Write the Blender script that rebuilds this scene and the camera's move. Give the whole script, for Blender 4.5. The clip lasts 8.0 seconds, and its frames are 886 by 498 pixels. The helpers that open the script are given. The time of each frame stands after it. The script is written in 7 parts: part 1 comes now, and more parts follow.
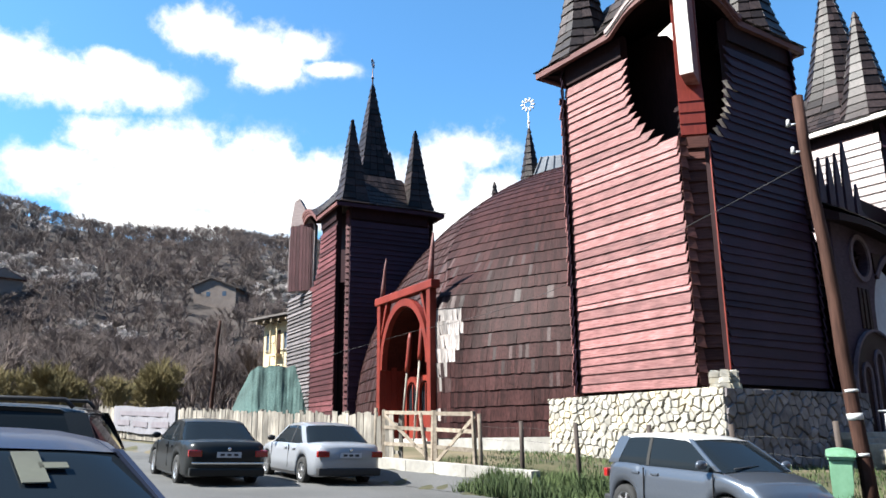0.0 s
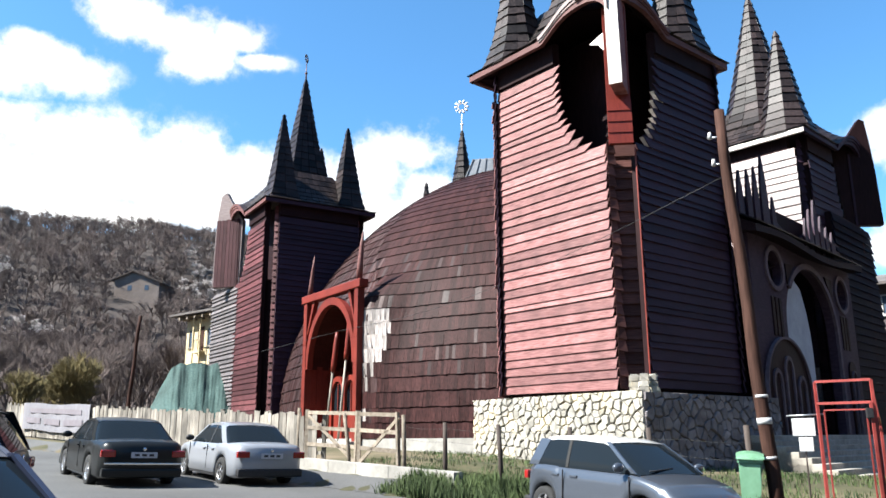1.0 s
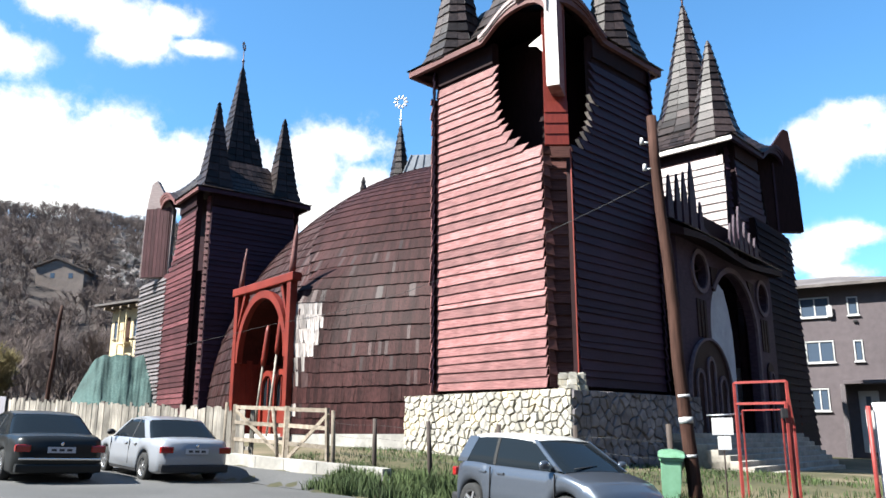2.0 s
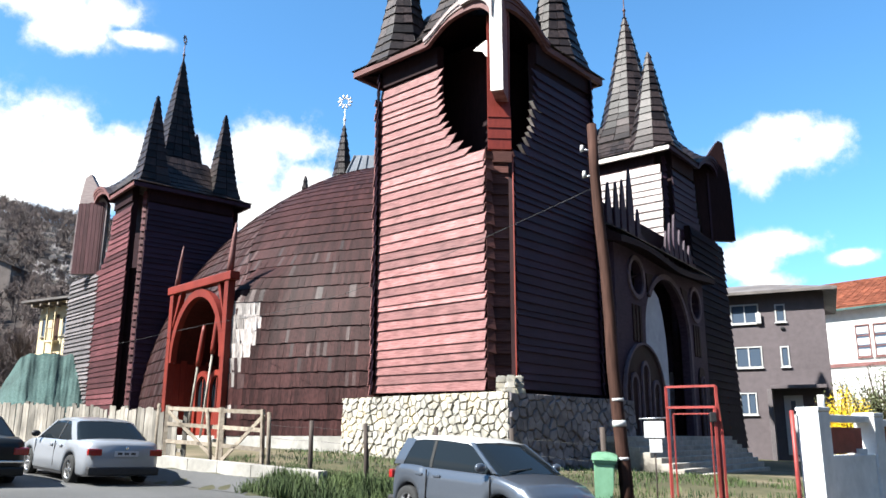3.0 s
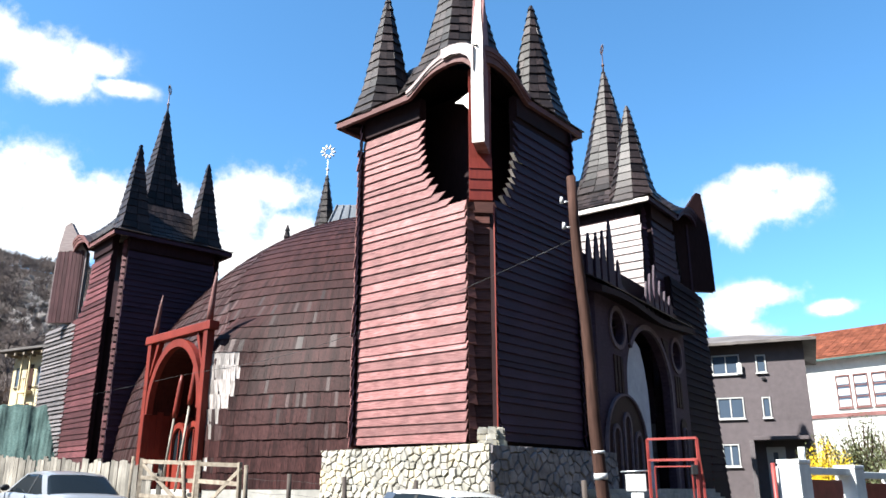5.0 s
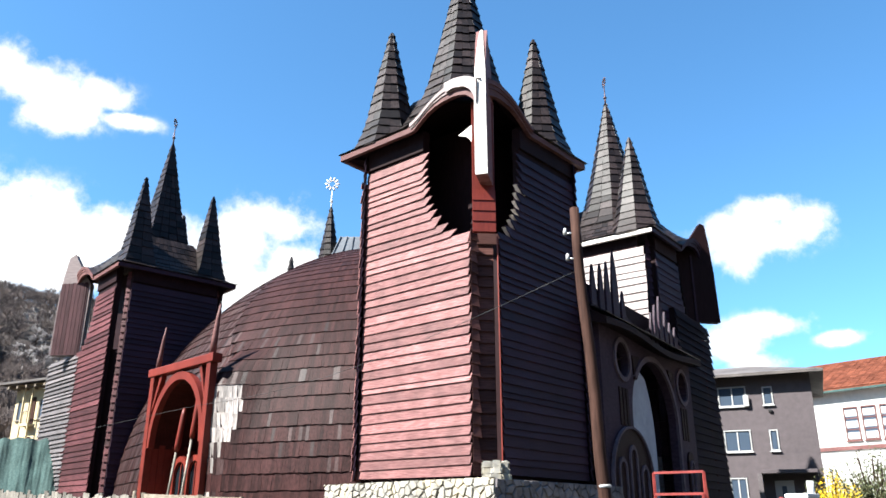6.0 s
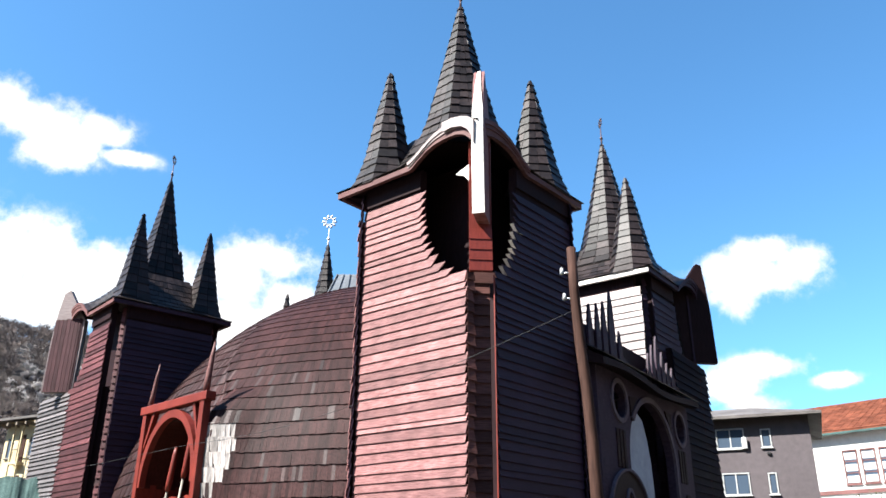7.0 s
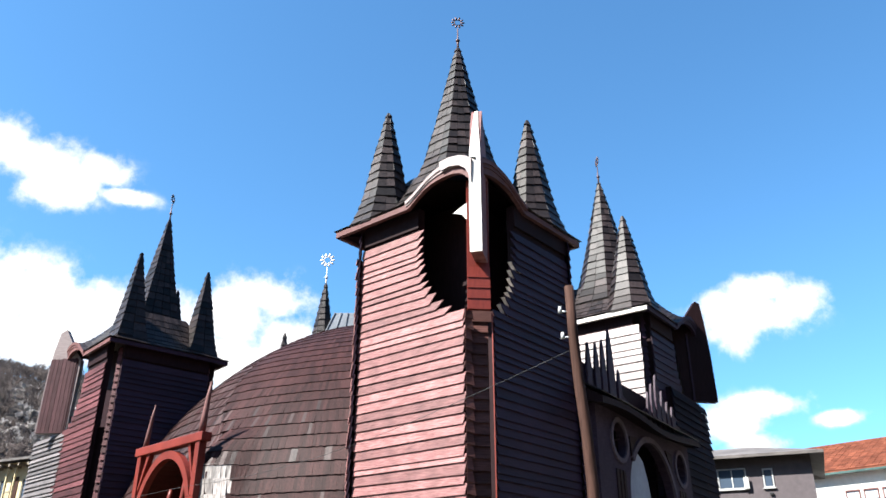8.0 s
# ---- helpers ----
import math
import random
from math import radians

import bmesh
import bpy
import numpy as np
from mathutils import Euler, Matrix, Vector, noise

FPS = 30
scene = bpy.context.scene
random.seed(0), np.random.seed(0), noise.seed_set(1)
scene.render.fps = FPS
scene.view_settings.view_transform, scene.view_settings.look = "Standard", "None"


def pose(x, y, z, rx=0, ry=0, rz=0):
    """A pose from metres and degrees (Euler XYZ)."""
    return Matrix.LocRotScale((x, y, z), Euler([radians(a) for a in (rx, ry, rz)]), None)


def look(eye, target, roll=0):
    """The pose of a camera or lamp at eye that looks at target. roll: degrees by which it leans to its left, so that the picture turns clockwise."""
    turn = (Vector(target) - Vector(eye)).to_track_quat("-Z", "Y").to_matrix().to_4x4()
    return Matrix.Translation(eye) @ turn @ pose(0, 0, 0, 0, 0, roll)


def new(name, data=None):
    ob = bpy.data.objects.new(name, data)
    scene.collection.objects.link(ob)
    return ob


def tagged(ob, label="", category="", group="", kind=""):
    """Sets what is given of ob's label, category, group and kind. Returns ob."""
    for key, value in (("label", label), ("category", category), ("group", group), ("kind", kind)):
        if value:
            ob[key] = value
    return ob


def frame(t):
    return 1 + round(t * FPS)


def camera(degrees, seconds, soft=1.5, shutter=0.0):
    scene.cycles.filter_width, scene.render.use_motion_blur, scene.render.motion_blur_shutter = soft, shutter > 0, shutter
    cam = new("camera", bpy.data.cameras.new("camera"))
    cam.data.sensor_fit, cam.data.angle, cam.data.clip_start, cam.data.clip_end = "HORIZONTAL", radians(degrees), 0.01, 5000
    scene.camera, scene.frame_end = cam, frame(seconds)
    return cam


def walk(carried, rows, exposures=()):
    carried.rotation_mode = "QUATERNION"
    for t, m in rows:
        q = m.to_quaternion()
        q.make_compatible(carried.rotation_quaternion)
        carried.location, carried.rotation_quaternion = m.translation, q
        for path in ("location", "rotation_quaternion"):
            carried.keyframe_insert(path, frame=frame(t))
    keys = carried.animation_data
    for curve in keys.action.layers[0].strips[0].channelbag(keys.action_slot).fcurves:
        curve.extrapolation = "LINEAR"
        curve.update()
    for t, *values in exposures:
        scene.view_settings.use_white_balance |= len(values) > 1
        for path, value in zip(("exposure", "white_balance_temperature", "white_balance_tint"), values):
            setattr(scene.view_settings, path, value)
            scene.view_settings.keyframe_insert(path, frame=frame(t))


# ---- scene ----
# ---- the camera: it turns to the right, then tilts up, almost on one spot ----
cam = camera(58.76, 8.0, soft=1.6)
walk(cam, [
    (0.0, pose(-0.13, -0.03, 1.59, 103.54, 0.64, 15.49)),
    (0.5, pose(-0.11, -0.01, 1.61, 103.46, 0.46, 12.77)),
    (1.0, pose(-0.08, 0.01, 1.62, 103.48, 0.32, 10.26)),
    (1.5, pose(-0.07, 0.02, 1.62, 103.36, 0.12, 7.74)),
    (2.0, pose(-0.04, 0.03, 1.65, 103.13, -0.04, 5.42)),
    (3.5, pose(-0.01, 0.02, 1.66, 103.62, -0.17, -0.07)),
    (4.0, pose(0.00, 0.00, 1.65, 104.83, -0.16, -0.24)),
    (4.5, pose(0.01, 0.00, 1.67, 105.90, -0.10, -0.30)),
    (6.0, pose(0.02, 0.00, 1.68, 109.15, -0.02, 0.07)),
    (6.5, pose(0.01, 0.02, 1.70, 110.54, -0.48, -0.36)),
    (7.0, pose(0.02, 0.02, 1.70, 111.93, -0.32, -0.30)),
    (7.5, pose(0.03, 0.00, 1.72, 113.43, 0.15, -0.20)),
    (8.0, pose(0.03, 0.02, 1.72, 114.69, -0.15, -0.37)),
])

# ---- sky, sun, exposure ----
SUN_AZ, SUN_EL = radians(-115), radians(46)
to_sun = Vector((math.sin(SUN_AZ) * math.cos(SUN_EL), math.cos(SUN_AZ) * math.cos(SUN_EL), math.sin(SUN_EL)))
scene.view_settings.exposure = 2.1

# clouds: azimuth, tangent of height, half width, half height (as slopes)
CLOUDS = [
    (-45.7, 0.442, 0.054, 0.044), (-41.7, 0.435, 0.071, 0.036), (-37.8, 0.44, 0.051, 0.031), (-40.0, 0.466, 0.04, 0.019),
    (-33.5, 0.532, 0.055, 0.035), (-30.5, 0.518, 0.06, 0.036), (-29.2, 0.482, 0.041, 0.025), (-26.3, 0.523, 0.034, 0.025), (-24.6, 0.492, 0.04, 0.011), (-27.6, 0.5, 0.035, 0.03),
    (-40.7, 0.367, 0.038, 0.022), (-42.2, 0.316, 0.062, 0.032), (-35.7, 0.349, 0.104, 0.042), (-37.4, 0.298, 0.129, 0.037), (-30.5, 0.339, 0.094, 0.047),
    (-29.2, 0.287, 0.108, 0.038), (-25.1, 0.329, 0.059, 0.039), (-34.3, 0.266, 0.154, 0.026), (-21.3, 0.324, 0.06, 0.048), (-15.2, 0.348, 0.053, 0.048),
    (-12.6, 0.375, 0.045, 0.032), (-16.6, 0.293, 0.06, 0.031), (-11.4, 0.322, 0.037, 0.032), (-14.0, 0.277, 0.067, 0.031),
    (21.1, 0.352, 0.036, 0.026), (23.4, 0.365, 0.047, 0.022), (25.9, 0.346, 0.036, 0.025), (22.0, 0.313, 0.035, 0.029), (21.0, 0.33, 0.029, 0.03), (23.6, 0.335, 0.045, 0.03), (22.2, 0.345, 0.04, 0.035),
    (22.7, 0.222, 0.046, 0.015), (20.4, 0.2, 0.038, 0.028), (21.4, 0.178, 0.037, 0.015), (27.1, 0.201, 0.023, 0.008),
    (-160, 0.35, 0.3, 0.08), (-80, 0.3, 0.2, 0.05),
]
world = bpy.data.worlds.new("sky")
scene.world = world
world.use_nodes = True
wn, wl = world.node_tree.nodes, world.node_tree.links
wn.clear()


def wmath(op, a, b=None, c=None):
    n = wn.new("ShaderNodeMath")
    n.operation = op
    for i, v in enumerate((a, b, c)):
        if v is None:
            continue
        if isinstance(v, (int, float)):
            n.inputs[i].default_value = v
        else:
            wl.new(v, n.inputs[i])
    return n.outputs[0]


coord = wn.new("ShaderNodeTexCoord")
sep = wn.new("ShaderNodeSeparateXYZ")
wl.new(coord.outputs["Generated"], sep.inputs[0])
dx, dy, dz = sep.outputs
horiz = wmath("SQRT", wmath("ADD", wmath("MULTIPLY", dx, dx), wmath("MULTIPLY", dy, dy)))
horiz = wmath("MAXIMUM", horiz, 0.05)
ux, uy, slope = wmath("DIVIDE", dx, horiz), wmath("DIVIDE", dy, horiz), wmath("DIVIDE", dz, horiz)
puff = wn.new("ShaderNodeTexNoise")
puff.inputs["Scale"].default_value, puff.inputs["Detail"].default_value, puff.inputs["Roughness"].default_value = 19.0, 9.0, 0.62
wl.new(coord.outputs["Generated"], puff.inputs["Vector"])
total = None
for az, tan_el, hw, hh in CLOUDS:
    ax, ay = math.sin(radians(az)), math.cos(radians(az))
    along = wmath("MULTIPLY_ADD", ux, ay, wmath("MULTIPLY", uy, -ax))
    facing = wmath("GREATER_THAN", wmath("MULTIPLY_ADD", ux, ax, wmath("MULTIPLY", uy, ay)), 0.0)
    p = wmath("DIVIDE", along, hw)
    q = wmath("DIVIDE", wmath("SUBTRACT", slope, tan_el), hh)
    d2 = wmath("ADD", wmath("MULTIPLY", p, p), wmath("MULTIPLY", q, q))
    blob = wmath("MULTIPLY", wmath("EXPONENT", wmath("MULTIPLY", d2, -0.75)), facing)
    total = blob if total is None else wmath("MAXIMUM", total, blob)
density = wmath("ADD", total, wmath("MULTIPLY", wmath("SUBTRACT", puff.outputs["Fac"], 0.5), 1.8))
ramp = wn.new("ShaderNodeMapRange")
ramp.interpolation_type = "SMOOTHSTEP"
ramp.inputs["From Min"].default_value, ramp.inputs["From Max"].default_value = 0.22, 0.86
wl.new(density, ramp.inputs["Value"])
rim = wn.new("ShaderNodeMapRange")
rim.interpolation_type = "SMOOTHSTEP"
rim.inputs["From Min"].default_value, rim.inputs["From Max"].default_value = 0.0, 0.42
wl.new(total, rim.inputs["Value"])
cover = wmath("MULTIPLY", ramp.outputs["Result"], rim.outputs["Result"])
sky = wn.new("ShaderNodeTexSky")
sky.sky_type = "NISHITA"
sky.sun_disc = False
sky.sun_elevation, sky.sun_rotation = SUN_EL, SUN_AZ
sky.altitude, sky.air_density, sky.dust_density, sky.ozone_density = 350, 1.0, 0.6, 2.0
skybg = wn.new("ShaderNodeBackground")
skybg.inputs["Strength"].default_value = 0.06
tint = wn.new("ShaderNodeMixRGB")
tint.blend_type = "MULTIPLY"
tint.inputs[0].default_value = 1.0
tint.inputs[2].default_value = (0.56, 0.965, 1.15, 1)
wl.new(sky.outputs[0], tint.inputs[1])
wl.new(tint.outputs[0], skybg.inputs["Color"])
cloudbg = wn.new("ShaderNodeBackground")
cloudbg.inputs["Color"].default_value = (1.0, 0.99, 0.98, 1)
cloudbg.inputs["Strength"].default_value = 0.34
blend = wn.new("ShaderNodeMixShader")
wl.new(cover, blend.inputs[0])
wl.new(skybg.outputs[0], blend.inputs[1])
wl.new(cloudbg.outputs[0], blend.inputs[2])
wout = wn.new("ShaderNodeOutputWorld")
wl.new(blend.outputs[0], wout.inputs["Surface"])

sun_data = bpy.data.lights.new("sun", "SUN")
sun_data.energy, sun_data.angle, sun_data.color = 5.0, radians(0.5), (0.965, 0.955, 0.905)
sun = new("sun", sun_data)
sun.matrix_world = look(to_sun * 100, (0, 0, 0))

# ---- materials ----
def surface(name, dark, light, rough=0.7, scale=3.0, stretch=(1, 1, 1), stain=0.35, stain_scale=0.4, vary=0.25, bump=0.25,
            metal=0.0, coat=0.0, spec=0.3, patch=None, bump_dist=0.02):
    """Two colours mixed by a fine grain, broad stains, a shift from piece to piece, and a fine relief."""
    m = bpy.data.materials.new(name)
    m.use_nodes = True
    n, l = m.node_tree.nodes, m.node_tree.links
    b = n["Principled BSDF"]
    co = n.new("ShaderNodeTexCoord")
    mp = n.new("ShaderNodeMapping")
    mp.inputs["Scale"].default_value = stretch
    l.new(co.outputs["Object"], mp.inputs["Vector"])
    fine = n.new("ShaderNodeTexNoise")
    fine.inputs["Scale"].default_value, fine.inputs["Detail"].default_value, fine.inputs["Roughness"].default_value = scale, 6, 0.6
    l.new(mp.outputs[0], fine.inputs["Vector"])
    broad = n.new("ShaderNodeTexNoise")
    broad.inputs["Scale"].default_value, broad.inputs["Detail"].default_value = stain_scale, 4
    l.new(co.outputs["Object"], broad.inputs["Vector"])
    rr = n.new("ShaderNodeValToRGB")
    rr.color_ramp.elements[0].position, rr.color_ramp.elements[1].position = 0.3, 0.7
    rr.color_ramp.elements[0].color, rr.color_ramp.elements[1].color = (*dark, 1), (*light, 1)
    l.new(fine.outputs["Fac"], rr.inputs[0])
    col = rr.outputs[0]
    if patch:
        far = n.new("ShaderNodeMapRange")
        far.inputs["From Min"].default_value, far.inputs["From Max"].default_value = 0.5, 0.66
        l.new(broad.outputs["Fac"], far.inputs["Value"])
        mx = n.new("ShaderNodeMixRGB")
        mx.inputs[2].default_value = (*patch, 1)
        l.new(far.outputs[0], mx.inputs[0])
        l.new(col, mx.inputs[1])
        col = mx.outputs[0]
    info, geo = n.new("ShaderNodeObjectInfo"), n.new("ShaderNodeNewGeometry")
    add = n.new("ShaderNodeMath")
    add.operation = "ADD"
    l.new(info.outputs["Random"], add.inputs[0])
    l.new(geo.outputs["Random Per Island"], add.inputs[1])
    fr = n.new("ShaderNodeMath")
    fr.operation = "FRACT"
    l.new(add.outputs[0], fr.inputs[0])
    piece_v = n.new("ShaderNodeMapRange")
    piece_v.inputs["To Min"].default_value, piece_v.inputs["To Max"].default_value = 1 - vary, 1 + vary
    l.new(fr.outputs[0], piece_v.inputs["Value"])
    broad_v = n.new("ShaderNodeMapRange")
    broad_v.inputs["From Min"].default_value, broad_v.inputs["From Max"].default_value = 0.3, 0.7
    broad_v.inputs["To Min"].default_value, broad_v.inputs["To Max"].default_value = 1 - stain, 1 + stain * 0.6
    l.new(broad.outputs["Fac"], broad_v.inputs["Value"])
    mul = n.new("ShaderNodeMath")
    mul.operation = "MULTIPLY"
    l.new(piece_v.outputs[0], mul.inputs[0])
    l.new(broad_v.outputs[0], mul.inputs[1])
    hsv = n.new("ShaderNodeHueSaturation")
    l.new(mul.outputs[0], hsv.inputs["Value"])
    l.new(col, hsv.inputs["Color"])
    l.new(hsv.outputs[0], b.inputs["Base Color"])
    b.inputs["Roughness"].default_value, b.inputs["Metallic"].default_value = rough, metal
    b.inputs["Coat Weight"].default_value, b.inputs["Specular IOR Level"].default_value = coat, spec
    b.inputs["Coat Roughness"].default_value = 0.05
    if bump:
        bp = n.new("ShaderNodeBump")
        bp.inputs["Strength"].default_value, bp.inputs["Distance"].default_value = bump, bump_dist
        l.new(fine.outputs["Fac"], bp.inputs["Height"])
        l.new(bp.outputs[0], b.inputs["Normal"])
    return m


def pane_glass(name, tint=(0.02, 0.03, 0.04), rough=0.03, spec=0.22):
    m = bpy.data.materials.new(name)
    m.use_nodes = True
    b = m.node_tree.nodes["Principled BSDF"]
    b.inputs["Base Color"].default_value = (*tint, 1)
    b.inputs["Roughness"].default_value, b.inputs["Specular IOR Level"].default_value = rough, spec
    return m


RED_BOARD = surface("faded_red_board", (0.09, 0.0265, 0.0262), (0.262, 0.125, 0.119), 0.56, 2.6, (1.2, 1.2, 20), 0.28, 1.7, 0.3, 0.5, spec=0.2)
# boards for the towers' shaded sides, that shade put into the colour
SHADE_BOARD = surface("shade_dark_board", (0.0185, 0.0093, 0.0175), (0.04, 0.0205, 0.036), 0.55, 2.2, (1, 1, 16), 0.25, 0.5, 0.2, 0.35, spec=0.14)
# brown boards for the beak corner, half shade put into their colour
HALF_SHADE_BOARD = surface("half_shade_board", (0.05, 0.019, 0.017), (0.13, 0.058, 0.05), 0.6, 2.2, (1, 1, 14), 0.3, 0.6, 0.4, 0.4, spec=0.12)
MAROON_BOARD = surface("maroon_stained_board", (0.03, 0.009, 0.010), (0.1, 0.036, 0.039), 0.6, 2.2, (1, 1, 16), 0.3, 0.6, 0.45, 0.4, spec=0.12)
MAROON_PLANK = surface("maroon_upright_plank", (0.035, 0.014, 0.016), (0.075, 0.034, 0.037), 0.65, 2.2, (14, 14, 1), 0.3, 0.6, 0.3, 0.35, spec=0.12)
# pale boards with the sun's glare put into their colour
SUNLIT_BOARD = surface("sunlit_tone_board", (0.22, 0.17, 0.165), (0.38, 0.33, 0.32), 0.5, 2.2, (1, 1, 14), 0.2, 0.5, 0.15, 0.3, spec=0.2)
WORN_BOARD = surface("greyed_red_board", (0.19, 0.145, 0.14), (0.31, 0.255, 0.248), 0.6, 2.2, (1, 1, 12), 0.25, 0.5, 0.15, 0.3, spec=0.15)
# near-black backing wood; the shade of gaps and recesses is put into it
CORE_WOOD = surface("dark_recess_wood", (0.0105, 0.0046, 0.0053), (0.021, 0.0094, 0.0107), 0.65, 2.5, (6, 6, 1), 0.3, 0.5, 0.1, 0.2, spec=0.08)
# blue-black boards, the flank's deep shade put into the colour
DEEP_SHADE_BOARD = surface("blue_black_shade_board", (0.0035, 0.0026, 0.0066), (0.0085, 0.0064, 0.0145), 0.7, 2.2, (1, 1, 14), 0.3, 0.5, 0.2, 0.3, spec=0.05)
RED_BEAM = surface("bright_red_beam", (0.105, 0.0105, 0.006), (0.155, 0.021, 0.012), 0.5, 3, (5, 5, 1), 0.25, 0.8, 0.1, 0.15)
FASCIA = surface("faded_red_fascia", (0.09, 0.036, 0.033), (0.15, 0.075, 0.07), 0.55, 3, (1, 1, 8), 0.25, 0.6, 0.1, 0.2, spec=0.15)
# pale wood, also used where sun on small pieces is put into the colour
PALE_WOOD = surface("pale_sunlit_wood", (0.55, 0.5, 0.46), (0.7, 0.66, 0.62), 0.6, 3, (6, 6, 1), 0.2, 0.8, 0.1, 0.2)
DOME_SHAKE = surface("brown_shake", (0.0084, 0.003, 0.0029), (0.0445, 0.0175, 0.0166), 0.58, 7.0, (5, 5, 0.5), 0.3, 0.25, 0.4, 0.5, spec=0.075)
# paler shakes, glints and sheen on the dome put into their colour
GLINT_SHAKE = surface("glint_shake", (0.017, 0.0082, 0.0078), (0.056, 0.033, 0.0315), 0.5, 7.0, (5, 5, 0.5), 0.3, 0.4, 0.5, 0.4, spec=0.12)
ROOF_SHAKE = surface("dark_roof_shake", (0.0065, 0.0043, 0.0043), (0.032, 0.023, 0.0222), 0.46, 4.0, (5, 5, 0.8), 0.4, 0.7, 0.65, 0.4, spec=0.16)
# pale shakes with the sun on them put into the colour
SUNLIT_SHAKE = surface("sunlit_shake", (0.14, 0.115, 0.105), (0.36, 0.325, 0.305), 0.55, 4.0, (5, 5, 0.7), 0.25, 0.5, 0.5, 0.35)
GREY_BOARD = surface("weathered_grey_board", (0.036, 0.031, 0.033), (0.115, 0.1, 0.102), 0.75, 3, (1, 1, 14), 0.25, 0.6, 0.45, 0.3)
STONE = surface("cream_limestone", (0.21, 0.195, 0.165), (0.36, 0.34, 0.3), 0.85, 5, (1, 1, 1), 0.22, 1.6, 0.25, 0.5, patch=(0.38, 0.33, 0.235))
# darker copy of the stone, shade put into its colour
SHADE_STONE = surface("shade_dark_stone", (0.13, 0.116, 0.12), (0.225, 0.204, 0.206), 0.9, 5, (1, 1, 1), 0.3, 1.2, 0.25, 0.5, spec=0.1)
MORTAR = surface("grey_mortar", (0.115, 0.102, 0.08), (0.19, 0.172, 0.142), 0.9, 8, (1, 1, 1), 0.3, 1.5, 0, 0.4)
CONCRETE = surface("pale_concrete", (0.22, 0.21, 0.19), (0.3, 0.285, 0.26), 0.85, 5, (1, 1, 1), 0.3, 0.8, 0.1, 0.3)
FACADE = surface("dark_purple_facade_board", (0.027, 0.0165, 0.0275), (0.055, 0.035, 0.053), 0.75, 4, (1, 1, 3), 0.3, 0.6, 0.1, 0.2, spec=0.12)
FACADE_TRIM = surface("worn_facade_moulding", (0.072, 0.053, 0.066), (0.128, 0.098, 0.116), 0.8, 4, (3, 3, 1), 0.3, 0.6, 0.1, 0.2, spec=0.1)
ASPHALT = surface("asphalt", (0.0495, 0.0495, 0.0495), (0.0792, 0.07788, 0.0759), 0.85, 40, (1, 1, 1), 0.25, 0.5, 0, 0.3)
EARTH = surface("grassy_earth", (0.028, 0.032, 0.012), (0.076, 0.066, 0.033), 0.95, 3, (1, 1, 1), 0.4, 0.25, 0, 0.5, patch=(0.1, 0.078, 0.05))
HILL = surface("leaf_litter", (0.03, 0.022, 0.019), (0.052, 0.041, 0.036), 0.95, 0.5, (1, 1, 1), 0.3, 0.03, 0, 0.4)
DULL_METAL = surface("galvanised_metal", (0.30, 0.31, 0.32), (0.45, 0.46, 0.47), 0.4, 8, (1, 1, 1), 0.2, 1, 0.1, 0.1, metal=0.9)
ZINC = surface("dull_zinc_sheet", (0.10, 0.108, 0.12), (0.16, 0.17, 0.185), 0.5, 4, (1, 1, 3), 0.25, 0.8, 0.1, 0.15, metal=0.5)
DARK_METAL = surface("dark_wrought_metal", (0.05, 0.03, 0.028), (0.10, 0.06, 0.055), 0.5, 8, (1, 1, 1), 0.2, 1, 0.1, 0.1, metal=0.7)
HOUSE_TAN = surface("tan_render", (0.13, 0.104, 0.092), (0.165, 0.136, 0.12), 0.9, 3, (1, 1, 1), 0.2, 0.3, 0, 0.1)
TWIG = surface("bare_twigs", (0.062, 0.046, 0.042), (0.115, 0.09, 0.083), 0.9, 0.5, (1, 1, 1), 0.3, 0.02, 0.25, 0)

# ---- building helpers ----
HEXA = [(0, 1, 2, 3), (7, 6, 5, 4), (0, 4, 5, 1), (1, 5, 6, 2), (2, 6, 7, 3), (3, 7, 4, 0)]
rnd = random.Random(7)


def thing(name, m=Matrix(), label="", category="", group="", kind=""):
    ob = new(name)
    ob.matrix_world = m
    ob.empty_display_size = 0.3
    return tagged(ob, label, category, group, kind)


def raw(name, verts, faces, material, parent=None, label="", smooth=False):
    me = bpy.data.meshes.new(name)
    me.from_pydata([tuple(v) for v in verts], [], faces)
    me.materials.append(material)
    if smooth:
        me.polygons.foreach_set("use_smooth", [True] * len(me.polygons))
    ob = new(name, me)
    ob.parent = parent
    return tagged(ob, label)


def part(name, bm, material, parent=None, label="", smooth=False):
    me = bpy.data.meshes.new(name)
    bmesh.ops.recalc_face_normals(bm, faces=bm.faces)
    bm.to_mesh(me)
    bm.free()
    me.materials.append(material)
    if smooth:
        me.polygons.foreach_set("use_smooth", [True] * len(me.polygons))
    ob = new(name, me)
    ob.parent = parent
    return tagged(ob, label)


